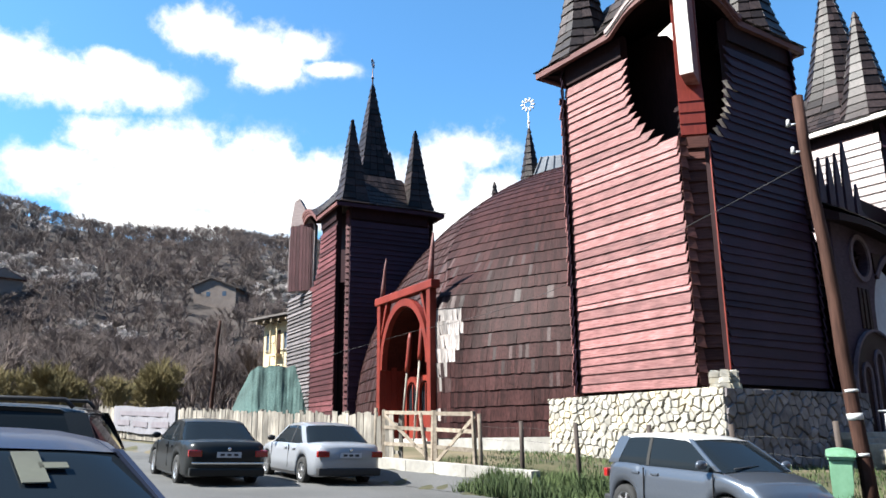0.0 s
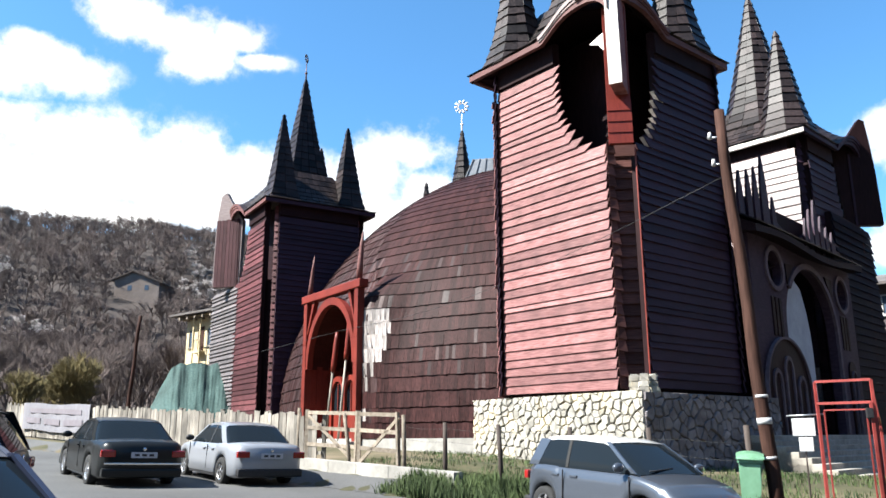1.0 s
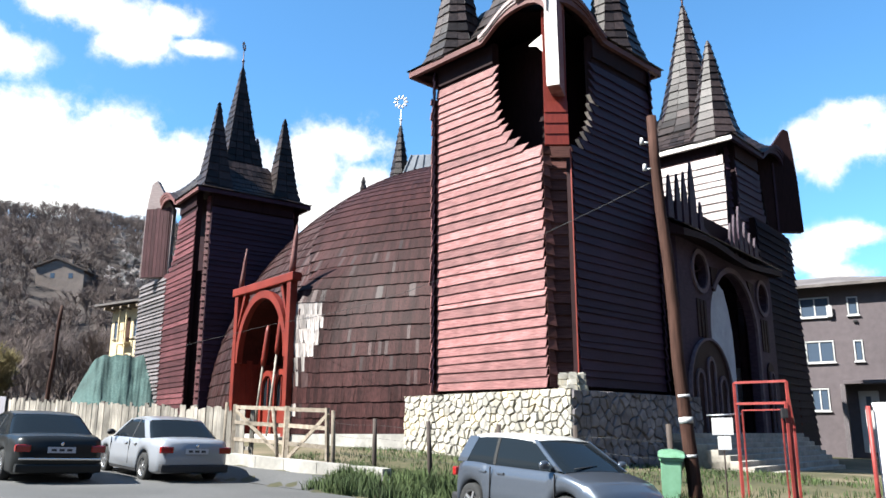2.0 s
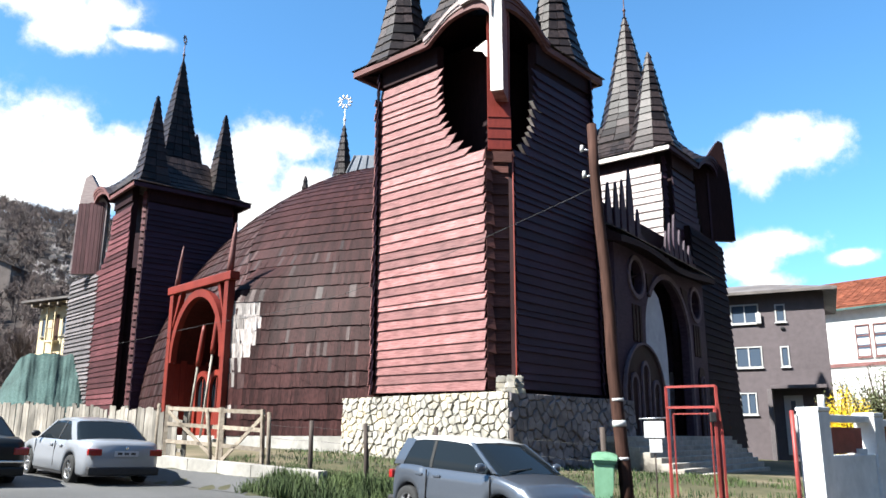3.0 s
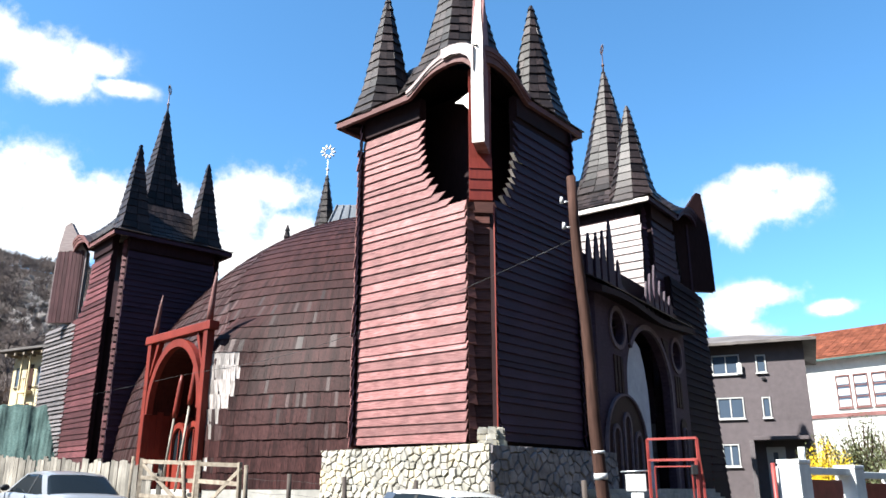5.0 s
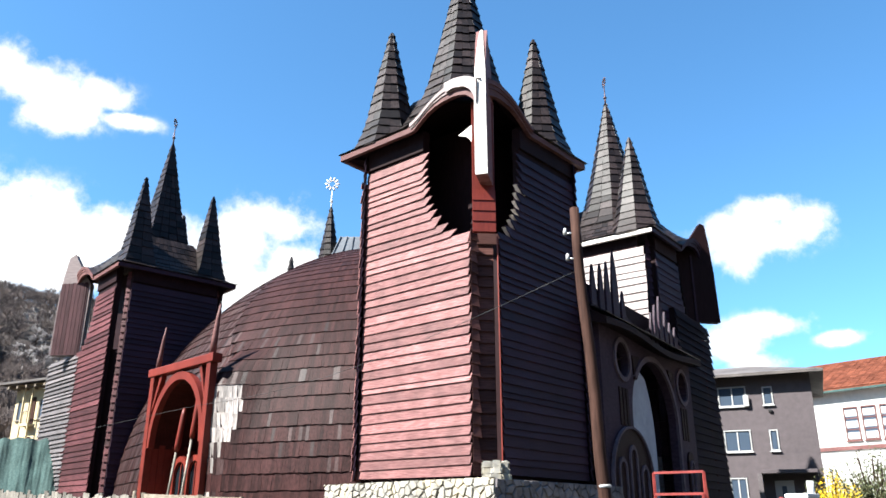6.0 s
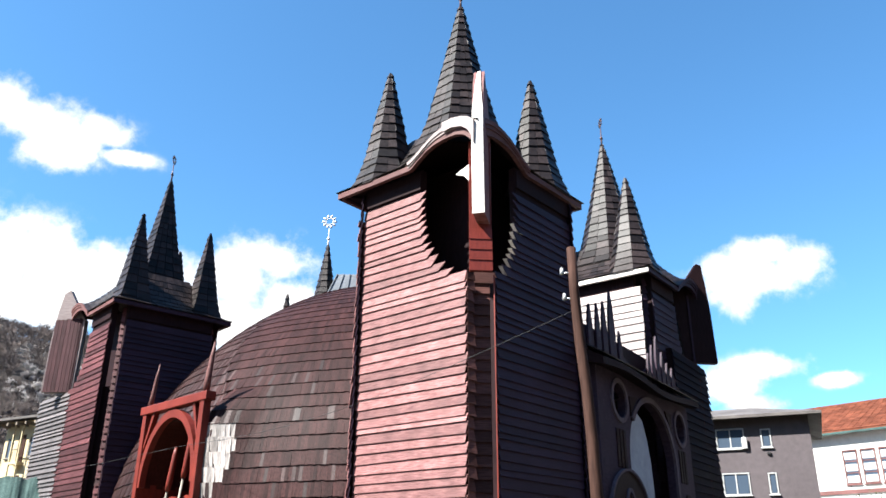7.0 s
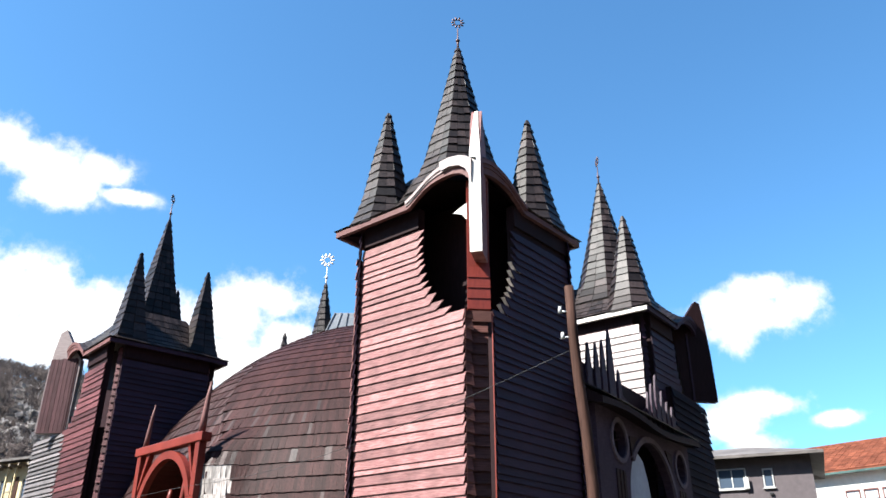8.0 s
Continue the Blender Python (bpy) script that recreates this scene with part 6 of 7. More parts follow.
    for sy in (-1, 1):
        def side_strip(name, xa, xb, w, material):
            """A pillar on the side glass, foot at xa, head at xb."""
            v, f = [], []
            for i in range(7):
                k = i / 6
                z = belt - 0.02 + (H - 0.075 - belt + 0.02) * k
                x = xa + (xb - xa) * k
                y = (cab_half(z) + 0.008) * sy
                v += [(x - w / 2, y, z), (x + w / 2, y, z), (x + w / 2, y - 0.03 * sy, z), (x - w / 2, y - 0.03 * sy, z)]
            for i in range(6):
                a = i * 4
                f += [(a + j, a + (j + 1) % 4, a + 4 + (j + 1) % 4, a + 4 + j) for j in range(4)]
            raw(name, v, f, material, car)
        side_strip("front_pillar", c3 - 0.10, c2 - 0.02, 0.09, paint)
        mid = (c1 + c2) / 2
        side_strip("centre_pillar", mid - 0.05, mid - 0.08, 0.07, RUBBER if not sedan else TRIM)
        side_strip("rear_pillar", c0 + (0.30 if sedan else 0.14), c1 + (0.16 if sedan else 0.06), 0.30 if sedan else 0.26, paint)
        # roof rail over the side glass
        v = [(x, sy * (cab_half(H - 0.07) + dy), lerp_table(tab, x) - 0.07 + dz) for x in [c1 - 0.05 + (c2 - c1 + 0.05) * i / 8 for i in range(9)] for dy, dz in ((0.01, 0), (0.012, 0.05), (-0.03, 0.058), (-0.03, 0))]
        f = [(i * 4 + j, i * 4 + (j + 1) % 4, i * 4 + 4 + (j + 1) % 4, i * 4 + 4 + j) for i in range(8) for j in range(4)]
        raw("roof_edge", v, f, roof_paint, car)
        if rails:
            tube("roof_rail", [(c1 + 0.1, sy * W * 0.34, H - 0.02), (c1 + 0.2, sy * W * 0.34, H + 0.07), (c2 - 0.3, sy * W * 0.34, H + 0.07), (c2 - 0.2, sy * W * 0.34, H - 0.03)], 0.025, TRIM, car, 8)
        # mirrors, handles, lamps, door lines
        mx = c3 - 0.28
        bm = bmesh.new()
        bmesh.ops.create_uvsphere(bm, u_segments=12, v_segments=8, radius=0.5, matrix=Matrix.Translation((mx, sy * (W / 2 + 0.07), belt + 0.06)) @ Matrix.Diagonal((0.12, 0.22, 0.15, 1)))
        part("mirror", bm, TRIM if paint is CAR_WHITE else paint, car, smooth=True)
        for hx in ((c0 + mid) / 2 + 0.25, mid + 0.18):
            bevel_box("door_handle", hx - 0.09, hx + 0.09, sy * W / 2 * 0.985 - 0.012, sy * W / 2 * 0.985 + 0.03, belt - 0.17, belt - 0.13, paint, car, 0.01)
        for dx_ in (mid - 0.06, c3 - 0.12):
            bevel_box("door_seam", dx_ - 0.006, dx_ + 0.006, sy * W / 2 - 0.02, sy * W / 2 + 0.002, 0.34, belt - 0.06, TRIM, car, 0)
        bevel_box("tail_lamp", -0.012, 0.10, sy * (W / 2 - 0.20) - 0.15, sy * (W / 2 - 0.20) + 0.15, lerp_table(top, 0.05) - 0.24, lerp_table(top, 0.05) - 0.09, TAIL_RED, car, 0.03)
        bevel_box("headlamp", L - 0.30, L - 0.03, sy * (W / 2 - 0.30) - 0.18, sy * (W / 2 - 0.30) + 0.17, lerp_table(top, L - 0.1) - 0.17, lerp_table(top, L - 0.1) - 0.03, LAMP_CLEAR, car, 0.04)
        for x in (xr, xf):
            build_wheel(car, x, sy * (W / 2 - 0.11), r, sy, spokes)
    # seats seen through the glass are left dark; number plate with plain bars
    if plate_rear:
        z0 = lerp_table(top, 0.05) - 0.25
        bevel_box("number_plate", -0.028, -0.01, -0.27, 0.27, z0, z0 + 0.12, PLATE_W, car, 0.004)
        for k in range(3):
            bevel_box("plate_bar", -0.033, -0.026, -0.2 + k * 0.15, -0.10 + k * 0.15, z0 + 0.035, z0 + 0.085, PLATE_INK, car, 0)
        bm = bmesh.new()
        bmesh.ops.create_uvsphere(bm, u_segments=10, v_segments=6, radius=0.04, matrix=Matrix.Translation((-0.012, 0, z0 + 0.18)) @ Matrix.Diagonal((0.4, 1, 1, 1)))
        part("badge", bm, CHROME, car, smooth=True)
    if strip:
        bevel_box("bumper_strip", -0.045, -0.025, -W / 2 * 0.86, W / 2 * 0.86, 0.5, 0.54, CHROME, car, 0.008, "bright bumper strip")
    tube("wiper", [(c3 - 0.02, -0.5, belt + 0.02), (c3 - 0.12, 0.1, belt + 0.06)], 0.012, TRIM, car, 6)
    if papers:
        h = Heap()
        for y0, y1, k0, k1 in ((0.1, 0.22, 0.07, 0.34), (0.2, 0.33, 0.17, 0.22), (-0.2, -0.14, 0.2, 0.34)):
            e = [(c2 + (c3 - c2) * k, H - 0.075 - (H - 0.055 - belt) * k + 0.02) for k in (k0, k1)]
            h.hexa([(e[0][0], y0, e[0][1]), (e[0][0], y1, e[0][1]), (e[1][0], y1, e[1][1]), (e[1][0], y0, e[1][1]),
                    (e[0][0], y0, e[0][1] + 0.006), (e[0][0], y1, e[0][1] + 0.006), (e[1][0], y1, e[1][1] + 0.006), (e[1][0], y0, e[1][1] + 0.006)])
        h.done("paper_sheet", PAPER, car)
    return car


def car_at(wx, wy, heading, xw, yw):
    """Pose a car so that the point xw, yw of its plan stands at wx, wy."""
    m = ground_pose(wx, wy, heading)
    return m @ Matrix.Translation((-xw, -yw, 0.0))


SEDAN_TOP = [(0, 0.86), (0.12, 0.955), (0.5, 0.985), (1.0, 0.965), (3.1, 0.94), (3.45, 0.905), (4.2, 0.78), (4.45, 0.66), (4.55, 0.5)]
build_car(car_at(-8.6, 18.06, -46, 0.95, 0.74), "silver-white saloon car parked beside the churchyard fence", CAR_WHITE, 4.55, 1.77, 1.43, SEDAN_TOP, 0.95, (0.62, 1.35, 2.55, 3.3), (0.95, 3.6), 0.315, sedan=True, spokes=6)
BIG_TOP = [(0, 0.84), (0.12, 0.96), (0.6, 1.0), (1.2, 0.975), (3.3, 0.94), (3.6, 0.91), (4.55, 0.79), (4.8, 0.66), (4.9, 0.5)]
build_car(car_at(-10.8, 16.2, -45, 1.05, 0.78), "black saloon car parked on the roadside with red tail lamps", CAR_BLACK, 4.9, 1.86, 1.44, BIG_TOP, 0.96, (0.75, 1.55, 2.75, 3.55), (1.05, 3.85), 0.325, sedan=True, spokes=7, lower=CAR_BLACK, strip=True)
HATCH_TOP = [(0, 0.80), (0.05, 0.95), (0.3, 1.0), (2.5, 0.97), (2.8, 0.945), (3.3, 0.83), (3.5, 0.68), (3.6, 0.5)]
build_car(car_at(-0.85, 14.35, 138, 0.58, -0.70), "blue-grey hatchback car with a white roof on the verge", CAR_GREY, 3.62, 1.66, 1.49, HATCH_TOP, 0.985, (0.1, 0.36, 2.0, 2.78), (0.58, 2.85), 0.31, CAR_ROOF, sedan=False, spokes=5)
WAGON_TOP = [(0, 0.82), (0.05, 0.95), (0.3, 1.0), (3.0, 0.98), (3.35, 0.95), (4.2, 0.80), (4.45, 0.66), (4.55, 0.5)]
build_car(car_at(-3.0, 3.56, 122, 2.35, 0.56), "dark blue saloon car with papers behind its windscreen", CAR_BLUE, 4.45, 1.74, 1.46, WAGON_TOP, 0.95, (0.1, 0.75, 2.35, 3.3), (0.8, 3.45), 0.31, sedan=False, papers=True)
SUV_TOP = [(0, 0.95), (0.05, 1.08), (0.3, 1.12), (3.0, 1.08), (3.3, 1.05), (4.2, 0.95), (4.45, 0.8), (4.55, 0.6)]
build_car(car_at(-6.85, 8.75, -118, 0.0, 0.0), "black off-road car with roof rails", CAR_BLACK, 4.55, 1.84, 1.62, SUV_TOP, 1.1, (0.05, 0.36, 2.6, 3.3), (0.85, 3.55), 0.36, rails=True, sedan=False)


# ---- houses ----
def window_unit(parent, x0, x1, z0, z1, sashes=2, frame_mat=None):
    """A window set into a wall whose outer face is y = 0: frame, sill and panes."""
    fm = frame_mat or SIGN_WHITE
    w = thing("window", Matrix())
    w.parent = parent
    t = 0.07
    for name, a, b, c, d in (("jamb", x0, x0 + t, z0, z1), ("jamb", x1 - t, x1, z0, z1), ("head", x0 + t, x1 - t, z1 - t, z1), ("bottom_rail", x0 + t, x1 - t, z0, z0 + t)):
        bevel_box(name, a, b, -0.05, 0.06, c, d, fm, w, 0)
    bevel_box("sill", x0 - 0.06, x1 + 0.06, -0.12, 0.0, z0 - 0.07, z0 - 0.003, fm, w, 0.01)
    n = sashes
    for k in range(n):
        a, b = x0 + t + (x1 - x0 - 2 * t) * k / n, x0 + t + (x1 - x0 - 2 * t) * (k + 1) / n
        bevel_box("pane", a + 0.03, b - 0.03, 0.0, 0.02, z0 + t + 0.02, z1 - t - 0.02, WINDOW_GLASS, w, 0)
        if k:
            bevel_box("mullion", a - 0.035, a + 0.035, -0.04, 0.05, z0 + t, z1 - t, fm, w, 0)
    return w


def wall_with_holes(parent, x0, x1, z0, z1, holes, th, material, name="wall"):
    """One wall on y 0 to th, its openings cut through it."""
    xs = sorted({x0, x1, *[h[0] for h in holes], *[h[1] for h in holes]})
    zs = sorted({z0, z1, *[h[2] for h in holes], *[h[3] for h in holes]})
    nx, nz = len(xs), len(zs)

    def solid(i, j):
        if not (0 <= i < nx - 1 and 0 <= j < nz - 1):
            return False
        cx, cz = (xs[i] + xs[i + 1]) / 2, (zs[j] + zs[j + 1]) / 2
        return not any(h[0] < cx < h[1] and h[2] < cz < h[3] for h in holes)

    def at(i, j, back):
        return (j * nx + i) * 2 + back
    v = [(x, y, z) for z in zs for x in xs for y in (0, th)]
    f = []
    for j in range(nz - 1):
        for i in range(nx - 1):
            if not solid(i, j):
                continue
            f += [(at(i, j, 0), at(i + 1, j, 0), at(i + 1, j + 1, 0), at(i, j + 1, 0)), (at(i, j, 1), at(i, j + 1, 1), at(i + 1, j + 1, 1), at(i + 1, j, 1))]
            for di, dj, a, b in ((-1, 0, (i, j + 1), (i, j)), (1, 0, (i + 1, j), (i + 1, j + 1)), (0, -1, (i, j), (i + 1, j)), (0, 1, (i + 1, j + 1), (i, j + 1))):
                if not solid(i + di, j + dj):
                    f.append((at(*b, 0), at(*a, 0), at(*a, 1), at(*b, 1)))
    used = sorted({k for q in f for k in q})
    slot = {k: n for n, k in enumerate(used)}
    return raw(name, [v[k] for k in used], [tuple(slot[k] for k in q) for q in f], material, parent)


def gable_roof(parent, x0, x1, y0, y1, z, rise, over, material, hip=0.0, name="roof", tiles=0):
    ym = (y0 + y1) / 2
    v = [(x0 - over, y0 - over, z), (x1 + over, y0 - over, z), (x1 + over, y1 + over, z), (x0 - over, y1 + over, z), (x0 - over + hip, ym, z + rise), (x1 + over - hip, ym, z + rise)]
    v += [(a, b, c - 0.16) for a, b, c in v]
    f = [(0, 1, 5, 4), (2, 3, 4, 5), (1, 2, 5), (3, 0, 4), (7, 6, 10, 11), (9, 8, 11, 10), (8, 7, 11), (6, 9, 10), (0, 6, 7, 1), (1, 7, 8, 2), (2, 8, 9, 3), (3, 9, 6, 0)]
    ob = raw(name, v, f, material, parent)
    if tiles:
        hp = Heap()
        sl = Vector((0, ym - y0 + over, rise))
        n = int(sl.length / 0.35)
        for j in range(n):
            a, b = j / n, (j + 1.08) / n
            pa, pb = Vector((0, y0 - over, z)) + sl * a, Vector((0, y0 - over, z)) + sl * min(b, 1)
            ins0, ins1 = hip * a, hip * min(b, 1)
            nn = max(1, int((x1 - x0 + 2 * over - 2 * ins0) / 0.45))
            for i in range(nn):
                u0, u1 = i / nn, (i + 0.94) / nn
                xa, xb = x0 - over + ins0, x1 + over - ins0
                hp.hexa(slab_pts((xa + (xb - xa) * u0, pa.y, pa.z + 0.07), (xa + (xb - xa) * u1, pa.y, pa.z + 0.07), (xa + (xb - xa) * u1, pb.y, pb.z + 0.03), (xa + (xb - xa) * u0, pb.y, pb.z + 0.03), (0, -0.3, 0.95), 0.03))
        tagged(hp.done("roof_tiles", material, ob), kind="stuff")
    return ob


def house_frame(px, py, dx_, dy_, z=0.0):
    return Matrix(((dx_, -dy_, 0, px), (dy_, dx_, 0, py), (0, 0, 1, z), (0, 0, 0, 1)))


def build_grey_house():
    t = thing("apartment_house", house_frame(20.8, 45.4, 0.91, -0.4146), "mauve-grey rendered three-storey house with white windows", "house")
    wins = [(-4.75, -3.22, 5.52, 6.8, 2), (-2.27, -1.76, 5.52, 6.75, 1), (-4.85, -3.22, 8.12, 9.32, 2), (-2.37, -1.77, 8.12, 9.22, 1), (-4.7, -3.72, 2.82, 4.12, 2), (-9.5, -7.9, 5.52, 6.8, 2), (-9.5, -7.9, 8.12, 9.32, 2)]
    wall_with_holes(t, -12, 0.3, -0.5, 9.9, [w[:4] for w in wins], 0.35, HOUSE_GREY)
    bevel_box("side_wall", -12, -11.7, 0.35, 9, -0.5, 9.9, HOUSE_GREY, t, 0)
    bevel_box("side_wall", -0.05, 0.3, 0.35, 9, -0.5, 9.9, HOUSE_GREY, t, 0)
    bevel_box("side_wall", -12, 0.3, 9, 9.3, -0.5, 9.9, HOUSE_GREY, t, 0)
    bevel_box("side_wall", -11.7, -0.05, 0.9, 1.0, -0.5, 9.8, HOUSE_GREY, t, 0)
    for w in wins:
        window_unit(t, w[0] + 0.02, w[1] - 0.02, w[2] + 0.02, w[3] - 0.02, w[4])
    gable_roof(t, -12, 0.3, 0, 9.3, 9.95, 1.3, 0.75, ROOF_GREY, hip=4.0)
    bevel_box("balcony_slab", -2.9, 0.0, -1.1, -0.003, 4.25, 4.45, HOUSE_GREY, t, 0.02)
    bevel_box("porch_wall", -3.1, -2.85, -1.0, -0.003, 0.2, 4.25, GREY_BOARD, t, 0.02)
    d = bevel_box("door", -2.3, -1.3, -0.06, -0.004, 0.6, 3.9, SIGN_WHITE, t, 0.02, "pale blue-white door")
    bevel_box("door_pane", -1.95, -1.7, -0.075, -0.062, 2.9, 3.6, WINDOW_GLASS, t, 0)
    # a pale cloth that hangs out of a window, and a small lamp
    bevel_box("hung_cloth", -3.42, -3.12, -0.2, -0.13, 8.1, 8.75, SIGN_WHITE, t, 0.03)
    bevel_box("wall_lamp", -2.12, -1.92, -0.12, -0.004, 7.72, 7.86, TRIM, t, 0.02)


build_grey_house()


def build_white_house():
    ax = 58 * math.sin(radians(27))
    ay = 58 * math.cos(radians(27))
    k = 1.31
    m = Matrix.Translation((0, 0, 1.65 * (1 - k))) @ Matrix.Diagonal((k, k, k, 1)) @ house_frame(ax, ay, 0.643, -0.766)
    t = thing("white_house", m, "white rendered house with an orange tiled roof", "house")
    wins = [(x, x + 0.95, 6.6, 8.75, 1) for x in (-0.45, 0.68, 1.82, 3.4, 4.53, 5.66)]
    wall_with_holes(t, -6, 12, 0, 9.9, [w[:4] for w in wins], 0.4, HOUSE_WHITE)
    bevel_box("side_wall", -6, -5.6, 0.4, 9, 0, 9.9, HOUSE_WHITE, t, 0)
    bevel_box("side_wall", 11.6, 12, 0.4, 9, 0, 9.9, HOUSE_WHITE, t, 0)
    bevel_box("side_wall", -6, 12, 9, 9.4, 0, 9.9, HOUSE_WHITE, t, 0)
    bevel_box("side_wall", -5.6, 11.6, 1.0, 1.1, 0, 9.8, HOUSE_WHITE, t, 0)
    frame_m = FASCIA
    for w in wins:
        u = window_unit(t, w[0] + 0.02, w[1] - 0.02, w[2] + 0.02, w[3] - 0.02, 1, frame_m)
        for k in (1, 2):
            z = w[2] + (w[3] - w[2]) * k / 3
            bevel_box("glazing_bar", w[0] + 0.05, w[1] - 0.05, -0.03, 0.03, z - 0.03, z + 0.03, frame_m, u, 0)
        for k in range(3):
            z = w[2] + (w[3] - w[2]) * k / 3 + 0.12
            bevel_box("blind", w[0] + 0.1, w[1] - 0.1, -0.015, 0.0, z, z + 0.42, SIGN_WHITE, u, 0)
    bevel_box("gutter", -6.6, 12.6, -0.62, -0.5, 9.72, 9.86, NET_GREEN, t, 0.02)
    bevel_box("ledge", -6, 12, -0.12, -0.003, 6.05, 6.3, FASCIA, t, 0.02)
    gable_roof(t, -6, 12, 0, 9.4, 9.95, 2.6, 0.5, ROOF_TILE, tiles=1)
    # low wing in front
    bevel_box("lower_wing", -2.2, 12, -4.0, -0.01, 0, 5.0, HOUSE_WHITE, t, 0.03)


build_white_house()


def build_yellow_house():
    p = Vector((-31.4, 58.2))
    t = thing("villa", house_frame(p.x, p.y, 0.88, -0.475, land(p.x, p.y) + 2.0), "cream-yellow villa with balconies and a wide timber eave", "house")
    wins = [(0.4, 1.0, 4.6, 6.0, 1), (2.85, 3.45, 4.6, 6.0, 1), (0.4, 1.0, 1.8, 3.2, 1), (2.85, 3.45, 1.8, 3.2, 1), (5.2, 6.0, 4.6, 6.0, 1), (5.2, 6.0, 1.8, 3.2, 1)]
    wall_with_holes(t, 0, 9, -3, 7.2, [w[:4] for w in wins], 0.3, HOUSE_CREAM)
    bevel_box("side_wall", 0, 0.3, 0.3, 8, -1, 7.2, HOUSE_CREAM, t, 0)
    bevel_box("side_wall", 8.7, 9, 0.3, 8, -1, 7.2, HOUSE_CREAM, t, 0)
    bevel_box("side_wall", 0.3, 8.7, 0.8, 0.9, -1, 7.1, HOUSE_CREAM, t, 0)
    for w in wins:
        window_unit(t, w[0], w[1], w[2], w[3], 1, FENCE_WOOD)
    for zz in (-1.4, 1.3, 4.1):
        bevel_box("balcony", 1.5, 2.5, -0.5, -0.003, zz, zz + 0.18, HOUSE_CREAM, t, 0.02)
        bevel_box("balcony_rail", 1.5, 2.5, -0.5, -0.44, zz + 0.98, zz + 1.06, GATE_WOOD, t, 0.02)
        for k in range(5):
            bevel_box("baluster", 1.53 + k * 0.22, 1.59 + k * 0.22, -0.48, -0.45, zz + 0.18, zz + 0.98, HOUSE_CREAM, t, 0)
        bevel_box("balcony_door", 1.6, 2.35, -0.04, -0.003, zz + 0.19, zz + 2.1, POLE_WOOD, t, 0.01)
    for x0 in (1.5, 2.4):
        bevel_box("balcony_post", x0, x0 + 0.1, -0.5, -0.4, -3, 6.8, HOUSE_CREAM, t, 0.01)
    for k in range(9):
        bevel_box("rafter", 0.2 + k * 1.0, 0.35 + k * 1.0, -0.95, -0.003, 6.75, 6.95, GATE_WOOD, t, 0.01)
    gable_roof(t, 0, 9, 0, 8, 7.3, 1.2, 1.0, ROOF_GREY, hip=3.0)
    bevel_box("attic_room", 3.0, 6.0, 2.5, 5.5, 8.0, 9.4, HOUSE_WHITE, t, 0.03)
    gable_roof(t, 3.0, 6.0, 2.5, 5.5, 9.4, 0.5, 0.4, ROOF_GREY, hip=1.0, name="attic_roof")


build_yellow_house()


def hill_house(az, r, w, hgt, turn, wall_m, roof_m, label):
    x, y = r * math.sin(radians(az)), r * math.cos(radians(az))
    z = land(x, y)
    t = thing("hill_house", pose(x, y, z, 0, 0, turn), label, "house", "houses on the hillside")
    wins = [(w * 0.15, w * 0.3, hgt * 0.4, hgt * 0.75, 1), (w * 0.6, w * 0.75, hgt * 0.4, hgt * 0.75, 1)]
    wall_with_holes(t, 0, w, -9, hgt, [q[:4] for q in wins], 0.4, wall_m)
    bevel_box("side_wall", 0, 0.4, 0.4, w * 0.8, -9, hgt, wall_m, t, 0)
    bevel_box("side_wall", w - 0.4, w, 0.4, w * 0.8, -9, hgt, wall_m, t, 0)
    bevel_box("side_wall", 0.4, w - 0.4, 1.0, 1.1, -9, hgt - 0.1, wall_m, t, 0)
    for q in wins:
        window_unit(t, *q)
    plate("gable", [(0.05, hgt - 0.02), (w * 0.4, hgt + w * 0.2), (w * 0.8 - 0.05, hgt - 0.02)], 0.3, wall_m, t, Matrix.Translation((w + 0.74, 0, 0)) @ Matrix.Rotation(math.pi / 2, 4, "Z"))
    gable_roof(t, 0, w, 0, w * 0.8, hgt, w * 0.22, 0.7, roof_m)


def gable_house(az, r, w, eave, ridge, lift, wall_m, roof_m, label):
    """A house whose broad gable looks down the slope."""
    x, y = r * math.sin(radians(az)), r * math.cos(radians(az))
    t = thing("hill_house", pose(x, y, land(x, y) + lift, 0, 0, -az - 24), label, "house", "houses on the hillside")
    xr = -w / 2 + w * 0.42
    plate("gable_wall", [(-w / 2, -9), (w / 2, -9), (w / 2, eave - 0.9), (xr, ridge), (-w / 2, eave)], 0.4, wall_m, t)
    for xa in (-w / 2 + 0.2, w / 2 - 0.2):
        bevel_box("side_wall", xa - 0.2, xa + 0.2, 0.21, 11, -9, eave - 1.0, wall_m, t, 0)
    for a, b in (((-w / 2 - 0.9, eave - 0.55), (xr, ridge + 0.12)), ((xr, ridge + 0.12), (w / 2 + 1.1, eave - 1.5))):
        h = Heap()
        h.hexa([(a[0], -0.8, a[1]), (b[0], -0.8, b[1]), (b[0], 11.4, b[1]), (a[0], 11.4, a[1]), (a[0], -0.8, a[1] + 0.35), (b[0], -0.8, b[1] + 0.35), (b[0], 11.4, b[1] + 0.35), (a[0], 11.4, a[1] + 0.35)])
        h.done("roof_side", roof_m, t)
    for x0 in (-w * 0.2, w * 0.18):
        bevel_box("window", x0, x0 + 1.1, -0.24, -0.205, eave - 3.2, eave - 1.9, WINDOW_GLASS, t, 0)
    bevel_box("chimney", xr + 1.4, xr + 2.1, 4, 4.7, ridge - 1.2, ridge + 1.0, wall_m, t, 0.02)


